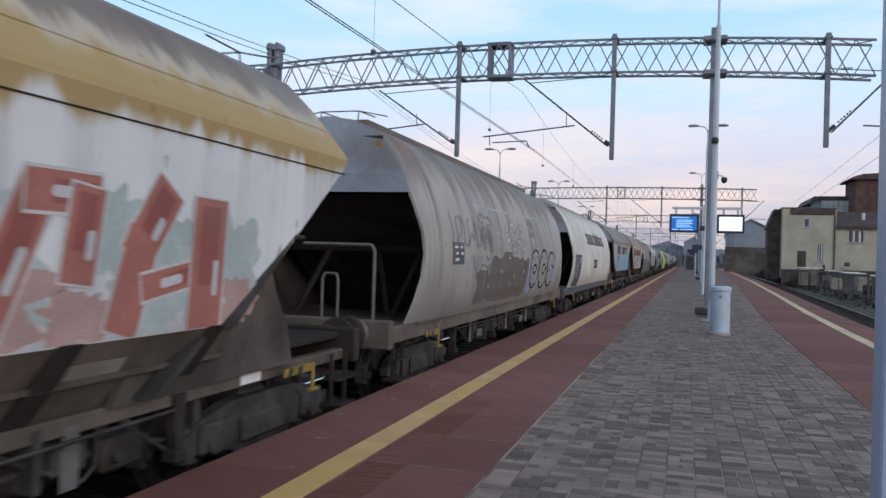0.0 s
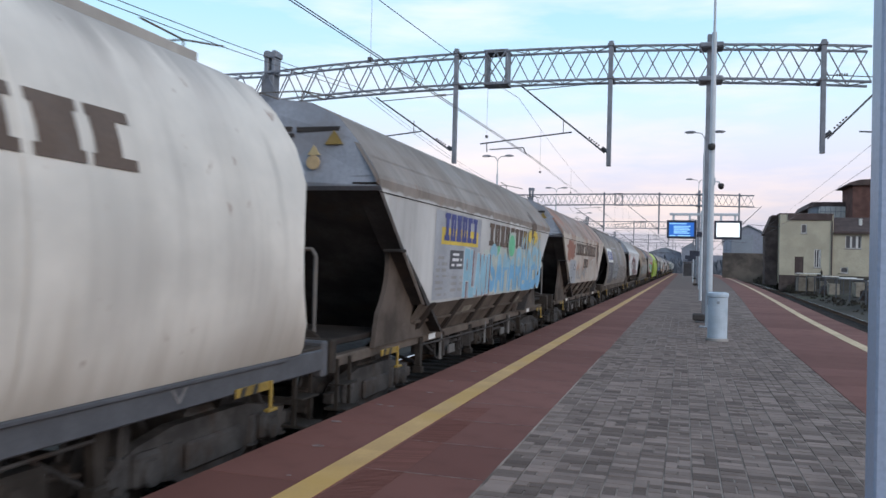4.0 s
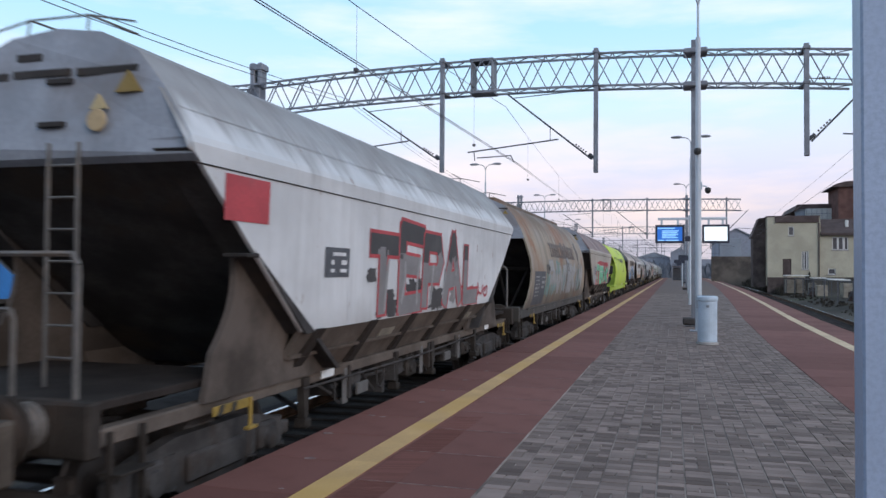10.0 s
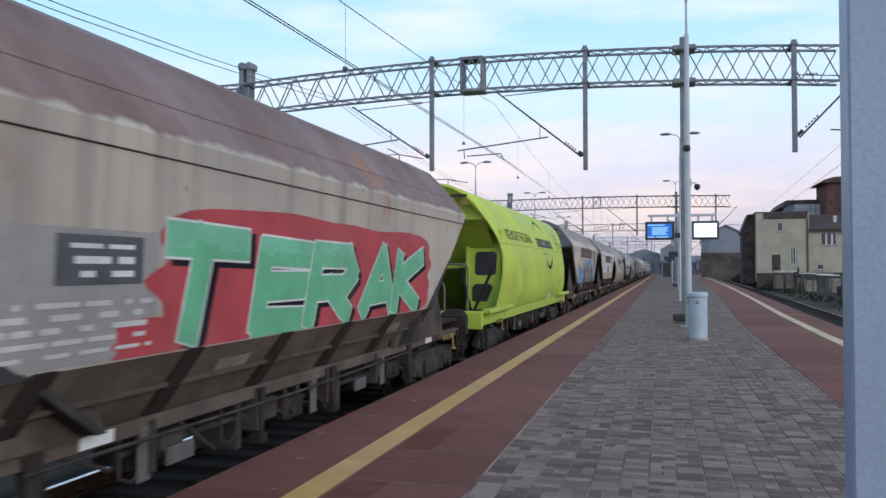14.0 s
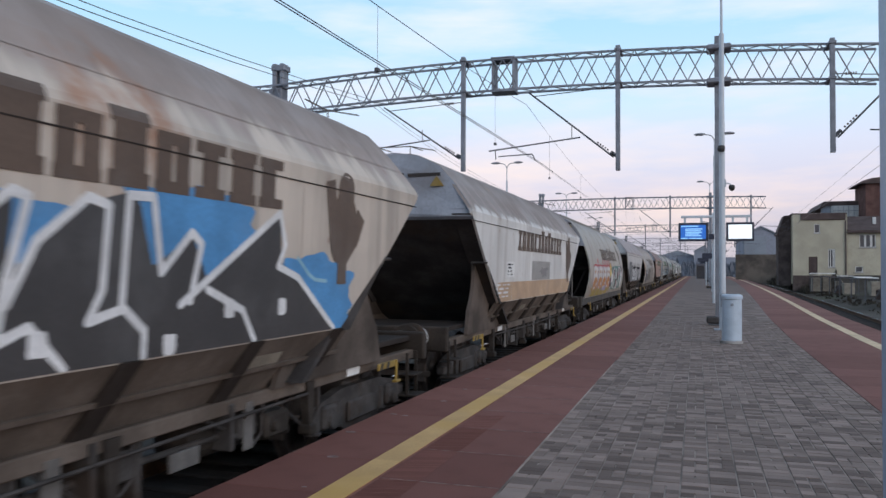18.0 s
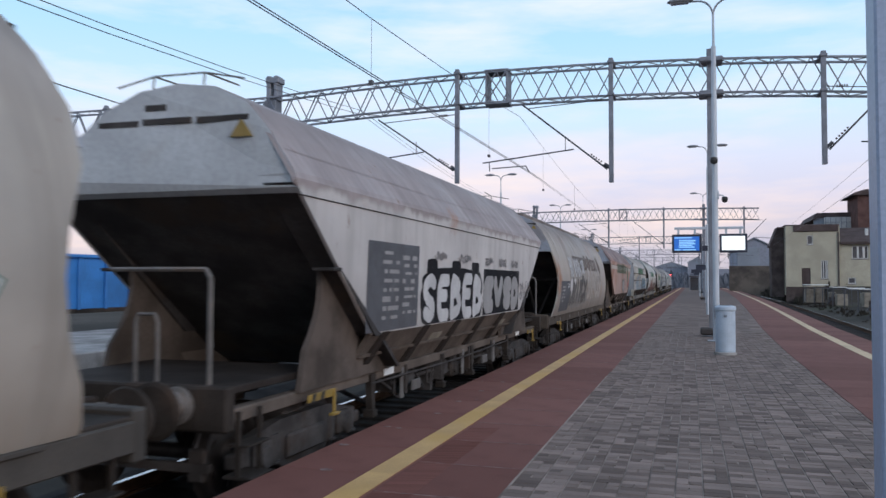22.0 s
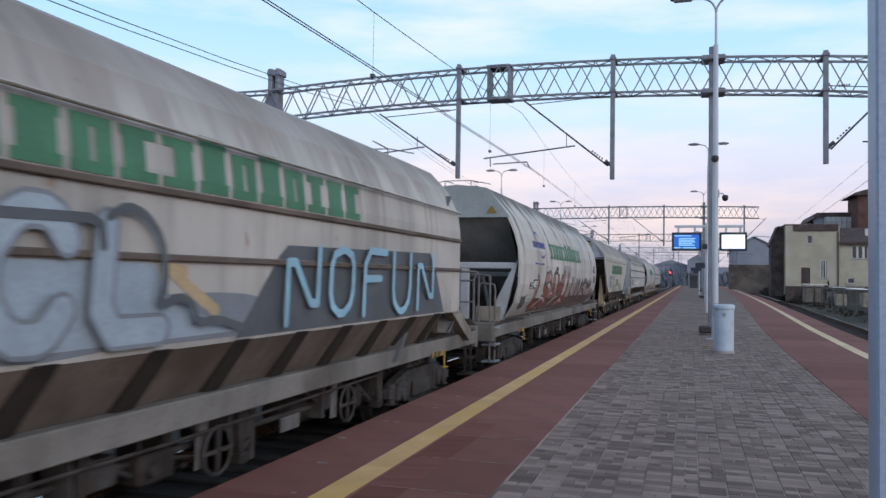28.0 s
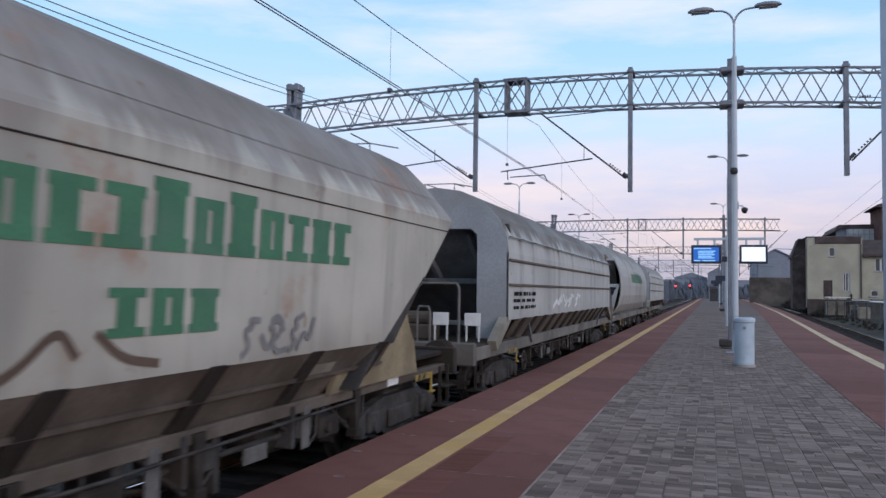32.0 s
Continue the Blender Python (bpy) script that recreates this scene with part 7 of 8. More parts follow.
tag(w, "B", "ACAB", 5.1, 7.2, 2.18, 2.84, P_LINEN, P_GREY, 0.045, 0.02, 0.0, seed=10, wobble=0.02)
for y_ in (7.95, 8.3):
    ring(w, "B", y_, 2.74, 0.14, 0.17, 0.022, P_GREY)
ring(w, "B", 8.12, 2.62, 0.33, 0.36, 0.022, P_GREY)
blot(w, "B", 6.9, 8.2, 1.3, 2.0, P_LAVENDER, 61, rough=0.3)
blot(w, "B", 10.3, 11.4, 1.35, 2.1, P_LAVENDER, 63, rough=0.3)
tag(w, "B", "OCS", 7.75, 11.1, 1.32, 2.3, P_ASH, P_BLACK, 0.15, 0.05, 0.1, seed=12, wobble=0.02, wide=0.68)

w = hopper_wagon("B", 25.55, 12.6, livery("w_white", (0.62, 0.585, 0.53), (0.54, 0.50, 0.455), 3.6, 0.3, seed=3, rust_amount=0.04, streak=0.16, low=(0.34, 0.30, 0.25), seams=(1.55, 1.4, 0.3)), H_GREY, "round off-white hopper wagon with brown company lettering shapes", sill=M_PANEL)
f_ = Form().grid([[(side_x("B", 1.17 + 1.06 * j / 8) + 0.006, 0.36 + (1.36 + 0.36 * j / 8) * i / 3, 1.17 + 1.06 * j / 8) for i in range(4)] for j in range(9)])
part("marking_panel", f_.mesh("marking_panel", tidy=False), M_PANEL, w)
small_print(w, "B", 0.5, 1.2, 1.45, 2.15, 6, P_ASH, 3)
small_print(w, "B", 1.45, 1.9, 1.95, 2.15, 3, P_WHITE, 33)
company_bars(w, "B", 4.0, 10.2, 2.64, 3.04, P_BROWN)
company_bars(w, "B", 5.75, 7.0, 1.74, 2.08, P_BROWN, 3)

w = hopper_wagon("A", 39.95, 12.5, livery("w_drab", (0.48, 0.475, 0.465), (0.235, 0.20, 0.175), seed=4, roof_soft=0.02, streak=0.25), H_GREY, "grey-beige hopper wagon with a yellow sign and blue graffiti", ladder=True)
part("sign_panel", rect("A", 2.3, 5.0, 1.52, 2.86, 0.004), P_LEAD, w)
part("sign_panel", rect("A", 2.62, 4.8, 2.36, 2.62, 0.007), P_YEL, w)
company_bars(w, "A", 2.72, 4.7, 2.42, 2.84, P_DBLUE, 6, 0.011)
sign(w, "A", 3.12, 3.9, 1.98, 2.28, seed=34)
small_print(w, "A", 2.4, 3.0, 1.55, 2.2, 7, P_ASH, 5)
small_print(w, "A", 3.15, 3.9, 1.6, 1.9, 3, P_ASH, 35)
company_bars(w, "A", 5.6, 9.3, 2.42, 2.84, P_BROWN, 8)
emblem(w, "A", 10.1, 2.5, 0.85, P_BROWN)
tag(w, "A", "PLANI", 4.0, 5.85, 1.47, 2.34, P_SKY, P_PALE, 0.085, 0.018, 0.05, True, shadow=(P_DKRED, 0.07, -0.02), seed=14, wide=0.7)
blot(w, "A", 5.7, 11.2, 1.5, 2.42, P_MILK, 15, rough=0.14)
tag(w, "A", "SAMARADEU", 5.7, 11.2, 1.47, 2.5, P_AZURE, P_MILK, 0.10, 0.045, 0.02, seed=15, wide=0.74, split=(2.05, P_SKY))
blot(w, "A", 7.3, 7.95, 2.25, 2.72, P_GRN, 7, 0.021, 0.08, "graffiti_fill")
ring(w, "A", 7.62, 2.46, 0.34, 0.26, 0.03, P_MILK, 0.022)
blot(w, "A", 5.85, 6.6, 2.25, 2.45, P_GRN, 8, 0.005, 0.2, "graffiti_fill")
slashes(w, "A", 8.6, 11.0, 2.3, 2.72, 9, P_SKY, 16, 0.05, 0.08)
slashes(w, "A", 8.8, 11.0, 2.5, 2.88, 8, P_YEL, 21, 0.035, 0.12)
blot(w, "A", 9.4, 9.75, 2.6, 2.84, P_YEL, 21, 0.0222, 0.5, "graffiti_fill")
blot(w, "A", 10.1, 10.45, 2.6, 2.88, P_YEL, 22, 0.0224, 0.5, "graffiti_fill")
f_ = Form()
brush(f_, "A", rounded([(8.9, 1.56), (9.9, 1.56), (10.9, 1.75)]), 0.08, 0.023)
tagged(part("graffiti_fill", f_.mesh("graffiti", tidy=False), P_AZURE, w), kind="stuff")

w = hopper_wagon("A", 54.9, 12.5, livery("w_rusty_cream", (0.50, 0.445, 0.385), (0.27, 0.19, 0.15), seed=5, roof_z=3.06, roof_soft=0.05, rust=(0.30, 0.12, 0.065), rust_amount=0.38), H_GREY, "cream hopper wagon with red rust patches and faded brown lettering shapes", ladder=True)
blot(w, "A", 1.1, 2.8, 2.28, 2.86, P_RUST, 41, 0.0045, 0.4, "rust_patch")
part("marking_panel", rect("A", 1.78, 3.3, 1.5, 2.25), P_LEAD, w)
small_print(w, "A", 1.85, 2.45, 1.55, 2.15, 6, P_ASH, 42)
sign(w, "A", 2.72, 3.1, 1.93, 2.12, seed=2)
sign(w, "A", 2.2, 2.45, 1.6, 1.72, seed=43)
company_bars(w, "A", 3.06, 9.25, 2.44, 2.84, P_BROWN)
company_bars(w, "A", 5.35, 6.65, 2.0, 2.33, P_BROWN, 3)
scrawl(w, "A", 3.4, 6.0, 1.55, 2.1, 4, P_ASH, 8, 0.05)
tag(w, "A", "TIMEC", 6.1, 9.0, 1.56, 2.38, None, P_PALE, 0.028, 0.0, 0.2, seed=81)
scrawl(w, "A", 9.9, 10.5, 1.5, 2.3, 3, P_PALE, 82, 0.025)
emblem(w, "A", 10.0, 1.98, 1.1, P_BROWN)

w = hopper_wagon("B", 69.6, 12.6, livery("w_sooty", (0.25, 0.215, 0.188), (0.175, 0.15, 0.135), 3.15, 0.3, seed=6, streak=0.55, seams=(2.3, 1.3, 0.5)), H_DARK, "round sooty brown hopper wagon with a white sign and silver graffiti", sill=M_SILL)
part("sign_panel", rect("B", 0.42, 2.95, 2.28, 2.95), M_WHITE, w)
company_bars(w, "B", 1.4, 2.8, 2.40, 2.82, P_DBLUE, 3, 0.011)
blot(w, "B", 0.62, 1.2, 2.40, 2.82, P_DBLUE, 5, 0.011, 0.4, "emblem")
part("marking_panel", rect("B", 0.42, 2.75, 1.25, 2.27), M_PANEL, w)
small_print(w, "B", 0.7, 1.7, 1.45, 2.15, 7, P_ASH, 6)
small_print(w, "B", 2.0, 2.6, 1.9, 2.15, 4, P_ASH, 46)
f_ = Form()
stroke(f_, "B", [(3.4, 2.0), (3.42, 3.04), (6.3, 3.05)], 0.03, 0.006)
stroke(f_, "B", [(7.4, 3.08), (9.1, 3.08), (9.25, 2.95), (9.2, 2.2)], 0.03, 0.006)
tagged(part("sign_frame", f_.mesh("graffiti", tidy=False), P_ASH, w), kind="stuff")
for a_, b_y, n_ in ((3.55, 5.65, 3), (6.95, 8.95, 4)):
    company_bars(w, "B", a_, b_y, 2.16, 2.84, P_ASH, n_, 0.008)
blot(w, "B", 2.85, 4.2, 1.5, 2.15, P_SOOT, 47, rough=0.3)
tag(w, "B", "COG", 2.95, 5.9, 1.33, 2.22, P_STEEL, P_BLACK, 0.15, 0.03, 0.35, seed=21, wide=0.72)
tag(w, "B", "FUNLATIM", 5.7, 11.6, 1.36, 2.12, P_SMOKE, P_LINEN, 0.055, 0.035, 0.3, True, seed=22)
slashes(w, "B", 6.0, 11.4, 1.4, 2.0, 11, P_ASH, 23, 0.028, 0.25)

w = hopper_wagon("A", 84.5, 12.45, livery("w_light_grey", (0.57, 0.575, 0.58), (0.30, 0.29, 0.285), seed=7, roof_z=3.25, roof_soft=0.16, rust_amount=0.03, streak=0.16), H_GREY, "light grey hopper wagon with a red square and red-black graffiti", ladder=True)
part("sign_panel", rect("A", 0.48, 1.22, 2.5, 2.88), P_RED, w)
sign(w, "A", 2.45, 3.1, 2.02, 2.34, seed=25)
tag(w, "A", "TEPAL", 3.6, 9.2, 1.45, 2.72, P_GREY, P_RED, 0.13, 0.045, 0.0, True, split=(2.3, P_COAL), seed=24, wide=0.74, wobble=0.08)
for y_, z_ in ((4.4, 1.6), (5.5, 1.75), (6.6, 1.6), (7.7, 1.7), (8.6, 1.6)):
    blot(w, "A", y_ - 0.35, y_ + 0.35, z_ - 0.1, z_ + 0.22, P_COAL if y_ < 7 else P_GREY, int(y_ * 10), 0.0045, 0.45, "graffiti_fill")
slashes(w, "A", 4.0, 8.6, 1.6, 2.3, 7, P_ASH, 66, 0.05, 0.1)
blot(w, "A", 3.65, 3.95, 1.95, 2.12, P_COAL, 3, 0.006, 0.3, "graffiti_fill")
scrawl(w, "A", 7.7, 9.9, 1.56, 1.9, 6, P_RED, 25, 0.02)

w = hopper_wagon("B", 99.4, 12.45, livery("w_rust_beige", (0.30, 0.25, 0.19), (0.20, 0.145, 0.10), 3.25, 0.3, seed=8, rust=(0.25, 0.115, 0.055), rust_amount=0.42, low=(0.06, 0.05, 0.044), seams=(2.2, 0.9, 0.4)), H_GREY, "round beige hopper wagon with orange rust and brown lettering shapes")
part("marking_panel", rect("B", 0.4, 2.2, 1.2, 2.1), M_PANEL, w)
small_print(w, "B", 0.55, 1.2, 1.4, 2.0, 6, P_ASH, 7)
small_print(w, "B", 1.5, 2.1, 1.6, 2.0, 3, P_ASH, 57)
company_bars(w, "B", 3.48, 9.4, 2.53, 2.96, P_BROWN)
tag(w, "B", "PANTEKIM", 2.8, 11.2, 1.36, 2.4, P_STONE, P_HAZE, 0.15, 0.03, 0.2, True, seed=27, wide=0.84)
for a_, b_y, z_a, z_b, n_ in ((2.25, 3.0, 1.4, 2.15, 3), (4.3, 5.0, 2.05, 2.42, 3), (5.6, 6.5, 1.5, 2.2, 4), (9.9, 11.2, 1.45, 2.3, 5), (3.2, 4.4, 1.45, 1.7, 3)):
    slashes(w, "B", a_, b_y, z_a, z_b, n_, P_TEALDULL, int(a_ * 9), 0.08, 0.2)
slashes(w, "B", 3.2, 10.6, 1.5, 2.2, 9, P_ASH, 29, 0.04, 0.3)
scrawl(w, "B", 2.4, 3.0, 2.0, 2.35, 4, P_COAL, 28, 0.03)
blot(w, "B", 6.85, 7.55, 1.6, 2.55, P_ASH, 58, 0.021, 0.12, "graffiti_fill")
for y_ in (7.08, 7.32):
    ring(w, "B", y_, 2.25, 0.08, 0.13, 0.016, P_COAL, 0.023)
slashes(w, "B", 6.7, 7.7, 1.7, 1.95, 6, P_COAL, 59, 0.014, 0.2)
emblem(w, "B", 10.4, 2.3, 0.95, P_BROWN)

w = hopper_wagon("A", 114.2, 12.5, livery("w_beige", (0.43, 0.385, 0.325), (0.21, 0.135, 0.12), seed=9, roof_z=3.1, roof_soft=0.03, streak=0.4), H_GREY, "beige hopper wagon with a rusty roof and green graffiti on red")
part("primer_patch", rect("A", 1.75, 3.45, 1.5, 2.36, 0.004), P_STONE, w)
sign(w, "A", 2.45, 3.28, 2.0, 2.32, seed=91)
small_print(w, "A", 1.8, 3.4, 1.54, 1.92, 5, P_PALE, 9)
blot(w, "A", 3.0, 4.6, 1.44, 1.75, P_RED, 30, 0.0042, 0.1)
blot(w, "A", 3.45, 10.3, 1.42, 2.62, P_RED, 31, 0.0046, 0.10)
tag(w, "A", "TERAK", 3.5, 10.0, 1.44, 2.56, P_GRN, P_WHITE, 0.135, 0.02, 0.16, True, shadow=(P_BLACK, 0.09, -0.05), split=(2.25, P_MINT), seed=32, wide=0.84, wobble=0.09)

# low is a deeper lime here: the lower body's shade put into the paint
w = hopper_wagon("D", 129.6, 12.6, livery("w_lime", LIME, LIME, 3.9, 0.1, rust_amount=0.0, seed=10, streak=0.08, low=(0.33, 0.45, 0.05)), plain("lime_hood", LIME, 0.5, 0.0, 0.08, 1.0, 30, 0.05), "bright lime green hopper wagon with dark lettering shapes", struct=plain("lime_steel", (0.40, 0.52, 0.055), 0.55, 0.0, 0.1), zh=3.1)
lettering(w, "D", "WE MOVE THE GRAIN", 1.6, 2.82, 0.36, P_BLACK, 1.05)
company_bars(w, "D", 6.2, 9.55, 2.76, 3.02, P_COAL, 11)
small_print(w, "D", 10.8, 11.5, 2.78, 3.35, 4, P_OLIVE, 10)
small_print(w, "D", 7.0, 8.3, 2.52, 2.62, 1, P_OLIVE, 11)
arc_ = Form()
for k in range(12):
    u, v = k / 12, (k + 1) / 12
    brush(arc_, "D", [(7.5 + 1.55 * q, 2.36 - 0.26 * math.sin(math.pi * q) + 0.2 * q * q) for q in (u, v)], 0.012 + 0.035 * math.sin(math.pi * (u + v) / 2), 0.010)
    brush(arc_, "D", [(6.9 + 1.75 * q, 3.30 + 0.26 * math.sin(math.pi * q)) for q in (u, v)], 0.008 + 0.022 * math.sin(math.pi * (u + v) / 2), 0.010)
part("emblem", arc_.mesh("emblem", tidy=False), P_BLACK, w)
f_ = Form().grid([[(side_x("D", z) + 0.007, y, z) for y in (0.4, 4.5, 8.5, 12.2)] for z in (2.69, 2.70)])
part("side_seam", f_, P_OLIVE, w)
part("data_plate", rect("D", 8.4, 8.9, 1.16, 1.3, 0.012), M_WHITE, w, label="white printed plate")
f_ = Form().add([(side_x("D", z) + 0.008, y, z) for y, z in ((10.58, 1.62), (10.92, 1.62), (10.84, 1.9))], [(0, 1, 2)])
part("warning_triangle", f_.mesh("warning", tidy=False), P_ORANGE, w)

w = hopper_wagon("A", 144.6, 12.5, livery("w_taupe", (0.50, 0.435, 0.37), (0.29, 0.235, 0.205), seed=11, roof_z=3.3, roof_soft=0.12), H_DARK, "taupe hopper wagon with brown lettering shapes and black-and-white graffiti", ladder=True)
company_bars(w, "A", 3.2, 9.0, 2.62, 3.04, P_BROWN)
sign(w, "A", 2.35, 3.2, 2.05, 2.3, P_STONE, P_GREY, 3, 51)
small_print(w, "A", 2.3, 3.3, 1.7, 2.0, 3, P_ASH, 52)
blot(w, "A", 2.3, 5.4, 1.4, 2.12, P_BLUE, 77, rough=0.16)
blot(w, "A", 5.2, 7.4, 1.9, 2.5, P_BLUE, 78, 0.0046, 0.25)
blot(w, "A", 7.0, 8.6, 1.9, 2.66, P_BLUE, 79, 0.0049, 0.25)
blot(w, "A", 8.8, 10.5, 1.45, 2.2, P_BLUE, 80, 0.0052, 0.25)
patch(w, "A", [(4.02, 1.49), (4.14, 1.79), (4.56, 1.72), (4.63, 2.15), (4.33, 2.42), (4.53, 2.5), (5.42, 2.05), (5.45, 2.38), (6.1, 2.52), (6.06, 2.04), (6.64, 2.52), (7.09, 2.58), (7.26, 2.11), (7.69, 2.34), (7.9, 2.0), (8.95, 2.57), (9.0, 2.15), (9.3, 2.0), (10.1, 1.49)], P_COAL, 0.008)
lines(w, "A", [[(4.0, 1.5), (4.11, 1.78), (4.52, 1.74), (4.6, 2.15), (4.3, 2.39), (4.5, 2.51), (5.5, 2.01), (5.72, 1.77), (5.77, 1.5)],
               [(5.4, 2.09), (5.43, 2.37), (5.72, 2.43), (5.87, 2.37), (6.08, 2.52), (6.19, 2.49), (6.06, 2.0), (6.01, 1.69), (6.23, 1.77), (6.5, 1.5)],
               [(6.07, 1.9), (6.26, 2.25), (6.64, 2.53), (6.82, 2.49), (6.79, 1.96), (6.68, 1.77), (6.99, 1.84), (7.2, 1.68), (7.2, 1.5)],
               [(6.97, 1.84), (7.0, 2.57), (7.24, 2.58), (7.35, 2.07), (7.68, 2.36), (7.8, 2.28), (7.69, 1.86)],
               [(7.58, 1.84), (8.94, 2.59), (9.05, 2.31), (8.94, 2.12), (9.31, 2.02), (10.1, 1.5)], [(7.9, 1.94), (8.4, 1.76), (8.59, 1.5)]], 0.032, P_WHITE, 0.011, sharp=True)
for y_, z_ in ((4.89, 1.75), (5.5, 1.82), (9.03, 1.76), (7.47, 1.56), (6.3, 1.66), (8.2, 1.78)):
    blot(w, "A", y_ - 0.07, y_ + 0.07, z_ - 0.07, z_ + 0.08, P_WHITE, int(y_ * 7), 0.0135, 0.08, "graffiti_shine")
lines(w, "A", [[(3.38, 1.52), (3.54, 1.72), (3.79, 1.77), (3.99, 1.7)], [(9.3, 2.2), (9.6, 2.0), (9.9, 1.98)]], 0.018, P_SKY, 0.0065, "graffiti_shine")
for y_ in (2.9, 3.7, 4.1):
    ring(w, "A", y_, 1.62, 0.26, 0.26, 0.02, P_SKY, 0.006)
emblem(w, "A", 10.25, 1.95, 1.15, P_BROWN)

w = hopper_wagon("A", 159.75, 12.4, livery("w_pale", (0.61, 0.60, 0.58), (0.27, 0.225, 0.205), seed=12, roof_z=3.12, roof_soft=0.06, rust=(0.42, 0.26, 0.14), rust_amount=0.06, low=(0.36, 0.26, 0.18)), H_GREY, "pale hopper wagon with brown lettering shapes and an orange lower edge", rails=False)
f_ = rect("A", 1.95, 10.5, 1.49, 1.86, 0.0035)
part("primer_band", f_.mesh("primer_band", tidy=False), P_PRIMER, w, label="faded orange primer band")
company_bars(w, "A", 3.5, 8.95, 2.50, 2.92, P_BROWN)
sign(w, "A", 2.5, 3.25, 1.95, 2.26, M_WHITE, P_BLACK, 4, 12)
small_print(w, "A", 1.75, 2.9, 1.55, 1.85, 4, P_WHITE, 13)
part("primer_patch", rect("A", 5.05, 7.3, 1.87, 2.3, 0.005), P_STONE, w)
blot(w, "A", 6.1, 6.9, 1.95, 2.15, P_GREY, 53, 0.0065, 0.5, "stain")
emblem(w, "A", 10.15, 1.78, 1.25, P_BROWN)

w = hopper_wagon("B", 174.6, 12.55, livery("w_sand", (0.365, 0.335, 0.295), (0.31, 0.28, 0.25), 3.4, 0.35, seed=13, low=(0.24, 0.20, 0.16), seams=(1.75, 1.15, 0.8)), H_GREY, "round sand-coloured hopper wagon with pink and orange graffiti", sill=M_SILLTAN)
company_bars(w, "B", 3.8, 9.7, 2.5, 2.92, P_BROWN)
blot(w, "B", 0.9, 6.6, 1.2, 2.26, P_MAUVE, 14, 0.0036, 0.06)
blot(w, "B", 0.8, 6.6, 1.16, 1.5, P_OCHRE, 15, 0.0042, 0.1)
for y_ in (2.4, 3.9, 4.7, 5.5, 6.2):
    blot(w, "B", y_ - 0.12, y_ + 0.12, 2.2, 2.52, P_RED, int(y_ * 10), 0.0044, 0.4)
for k, (ya, yb) in enumerate(((0.9, 2.35), (2.35, 3.75), (3.75, 5.1), (5.1, 6.5))):
    g_ = yb - ya
    patch(w, "B", [(ya + 0.02, 1.6), (yb - 0.16, 1.66), (yb + 0.06, 2.26), (yb - 0.3, 2.2), (ya + 0.45 * g_, 2.27), (ya + 0.2, 2.2)], P_PALE, 0.0055 + 0.0002 * k)
    patch(w, "B", [(ya - 0.05, 1.32), (yb - 0.2, 1.34), (yb - 0.14, 1.62), (yb - 0.3, 1.78), (ya + 0.55 * g_, 1.86), (ya + 0.3 * g_, 1.84), (ya + 0.12, 1.68)], P_ORANGE, 0.0065 + 0.0002 * k)
    lines(w, "B", [[(ya + 0.02, 1.66), (ya + 0.2 * g_, 1.84), (ya + 0.5 * g_, 1.92), (yb - 0.25, 1.82), (yb - 0.12, 1.68)]], 0.03, P_SNOW, 0.0075, "graffiti_shine")
    lines(w, "B", [[(ya + 0.25 * g_, 2.02), (ya + 0.42 * g_, 2.06)], [(yb - 0.35, 2.0), (yb - 0.22, 2.06)]], 0.05, P_ORANGE, 0.008, "graffiti_fill")
    lines(w, "B", [[(yb - 0.32, 1.2), (yb - 0.14, 1.7), (yb + 0.04, 2.3)]], 0.075, P_MAUVE, 0.0092, "graffiti_shadow")
    lines(w, "B", [[(yb - 0.28, 1.22), (yb - 0.08, 1.75), (yb + 0.1, 2.32)], [(ya + 0.35, 1.24), (ya + 0.55, 1.5)]], 0.018, P_GREY, 0.011, "graffiti_outline")
    lines(w, "B", [[(ya + 0.15, 2.24), (ya + 0.45 * g_, 2.31), (yb - 0.3, 2.24), (yb + 0.06, 2.3)]], 0.028, P_RED, 0.0115, "graffiti_outline", True)
    lines(w, "B", [[(ya + 0.2, 1.42), (ya + 0.45, 1.48), (ya + 0.6, 1.42)], [(ya + 0.8, 1.58), (ya + 1.0, 1.62)]], 0.045, P_PALE, 0.0125, "graffiti_shine")
blot(w, "B", 0.8, 6.3, 1.16, 1.40, P_OCHRE, 39, 0.0088, 0.12, "graffiti_fill")
blot(w, "B", 3.9, 5.2, 1.3, 1.5, P_LAVENDER, 43, 0.0089, 0.4, "graffiti_fill")
blot(w, "B", 6.4, 6.95, 1.85, 2.38, P_YEL, 40, 0.0132, 0.22, "graffiti_fill")
lines(w, "B", [[(6.4, 2.3), (6.6, 2.4), (6.85, 2.3), (6.8, 2.1), (6.55, 2.12)], [(6.95, 2.42), (7.02, 2.1)]], 0.035, P_BRICKRED, 0.014)
blot(w, "B", 6.9, 11.9, 1.28, 2.28, P_DTEAL, 45, 0.0036, 0.06)
tag(w, "B", "HILTW", 6.9, 11.8, 1.26, 2.26, P_PALE, P_DTEAL, 0.17, 0.02, 0.2, True, seed=43, wide=0.66)
for a_, z_a in ((6.7, 1.4), (8.05, 1.8), (9.0, 1.35), (9.7, 1.7), (10.4, 1.85), (11.4, 1.95)):
    blot(w, "B", a_ - 0.22, a_ + 0.22, z_a, z_a + 0.36, P_DKRED, int(a_ * 11), 0.0145, 0.35, "graffiti_fill")
emblem(w, "B", 10.9, 2.35, 0.95, P_BROWN)

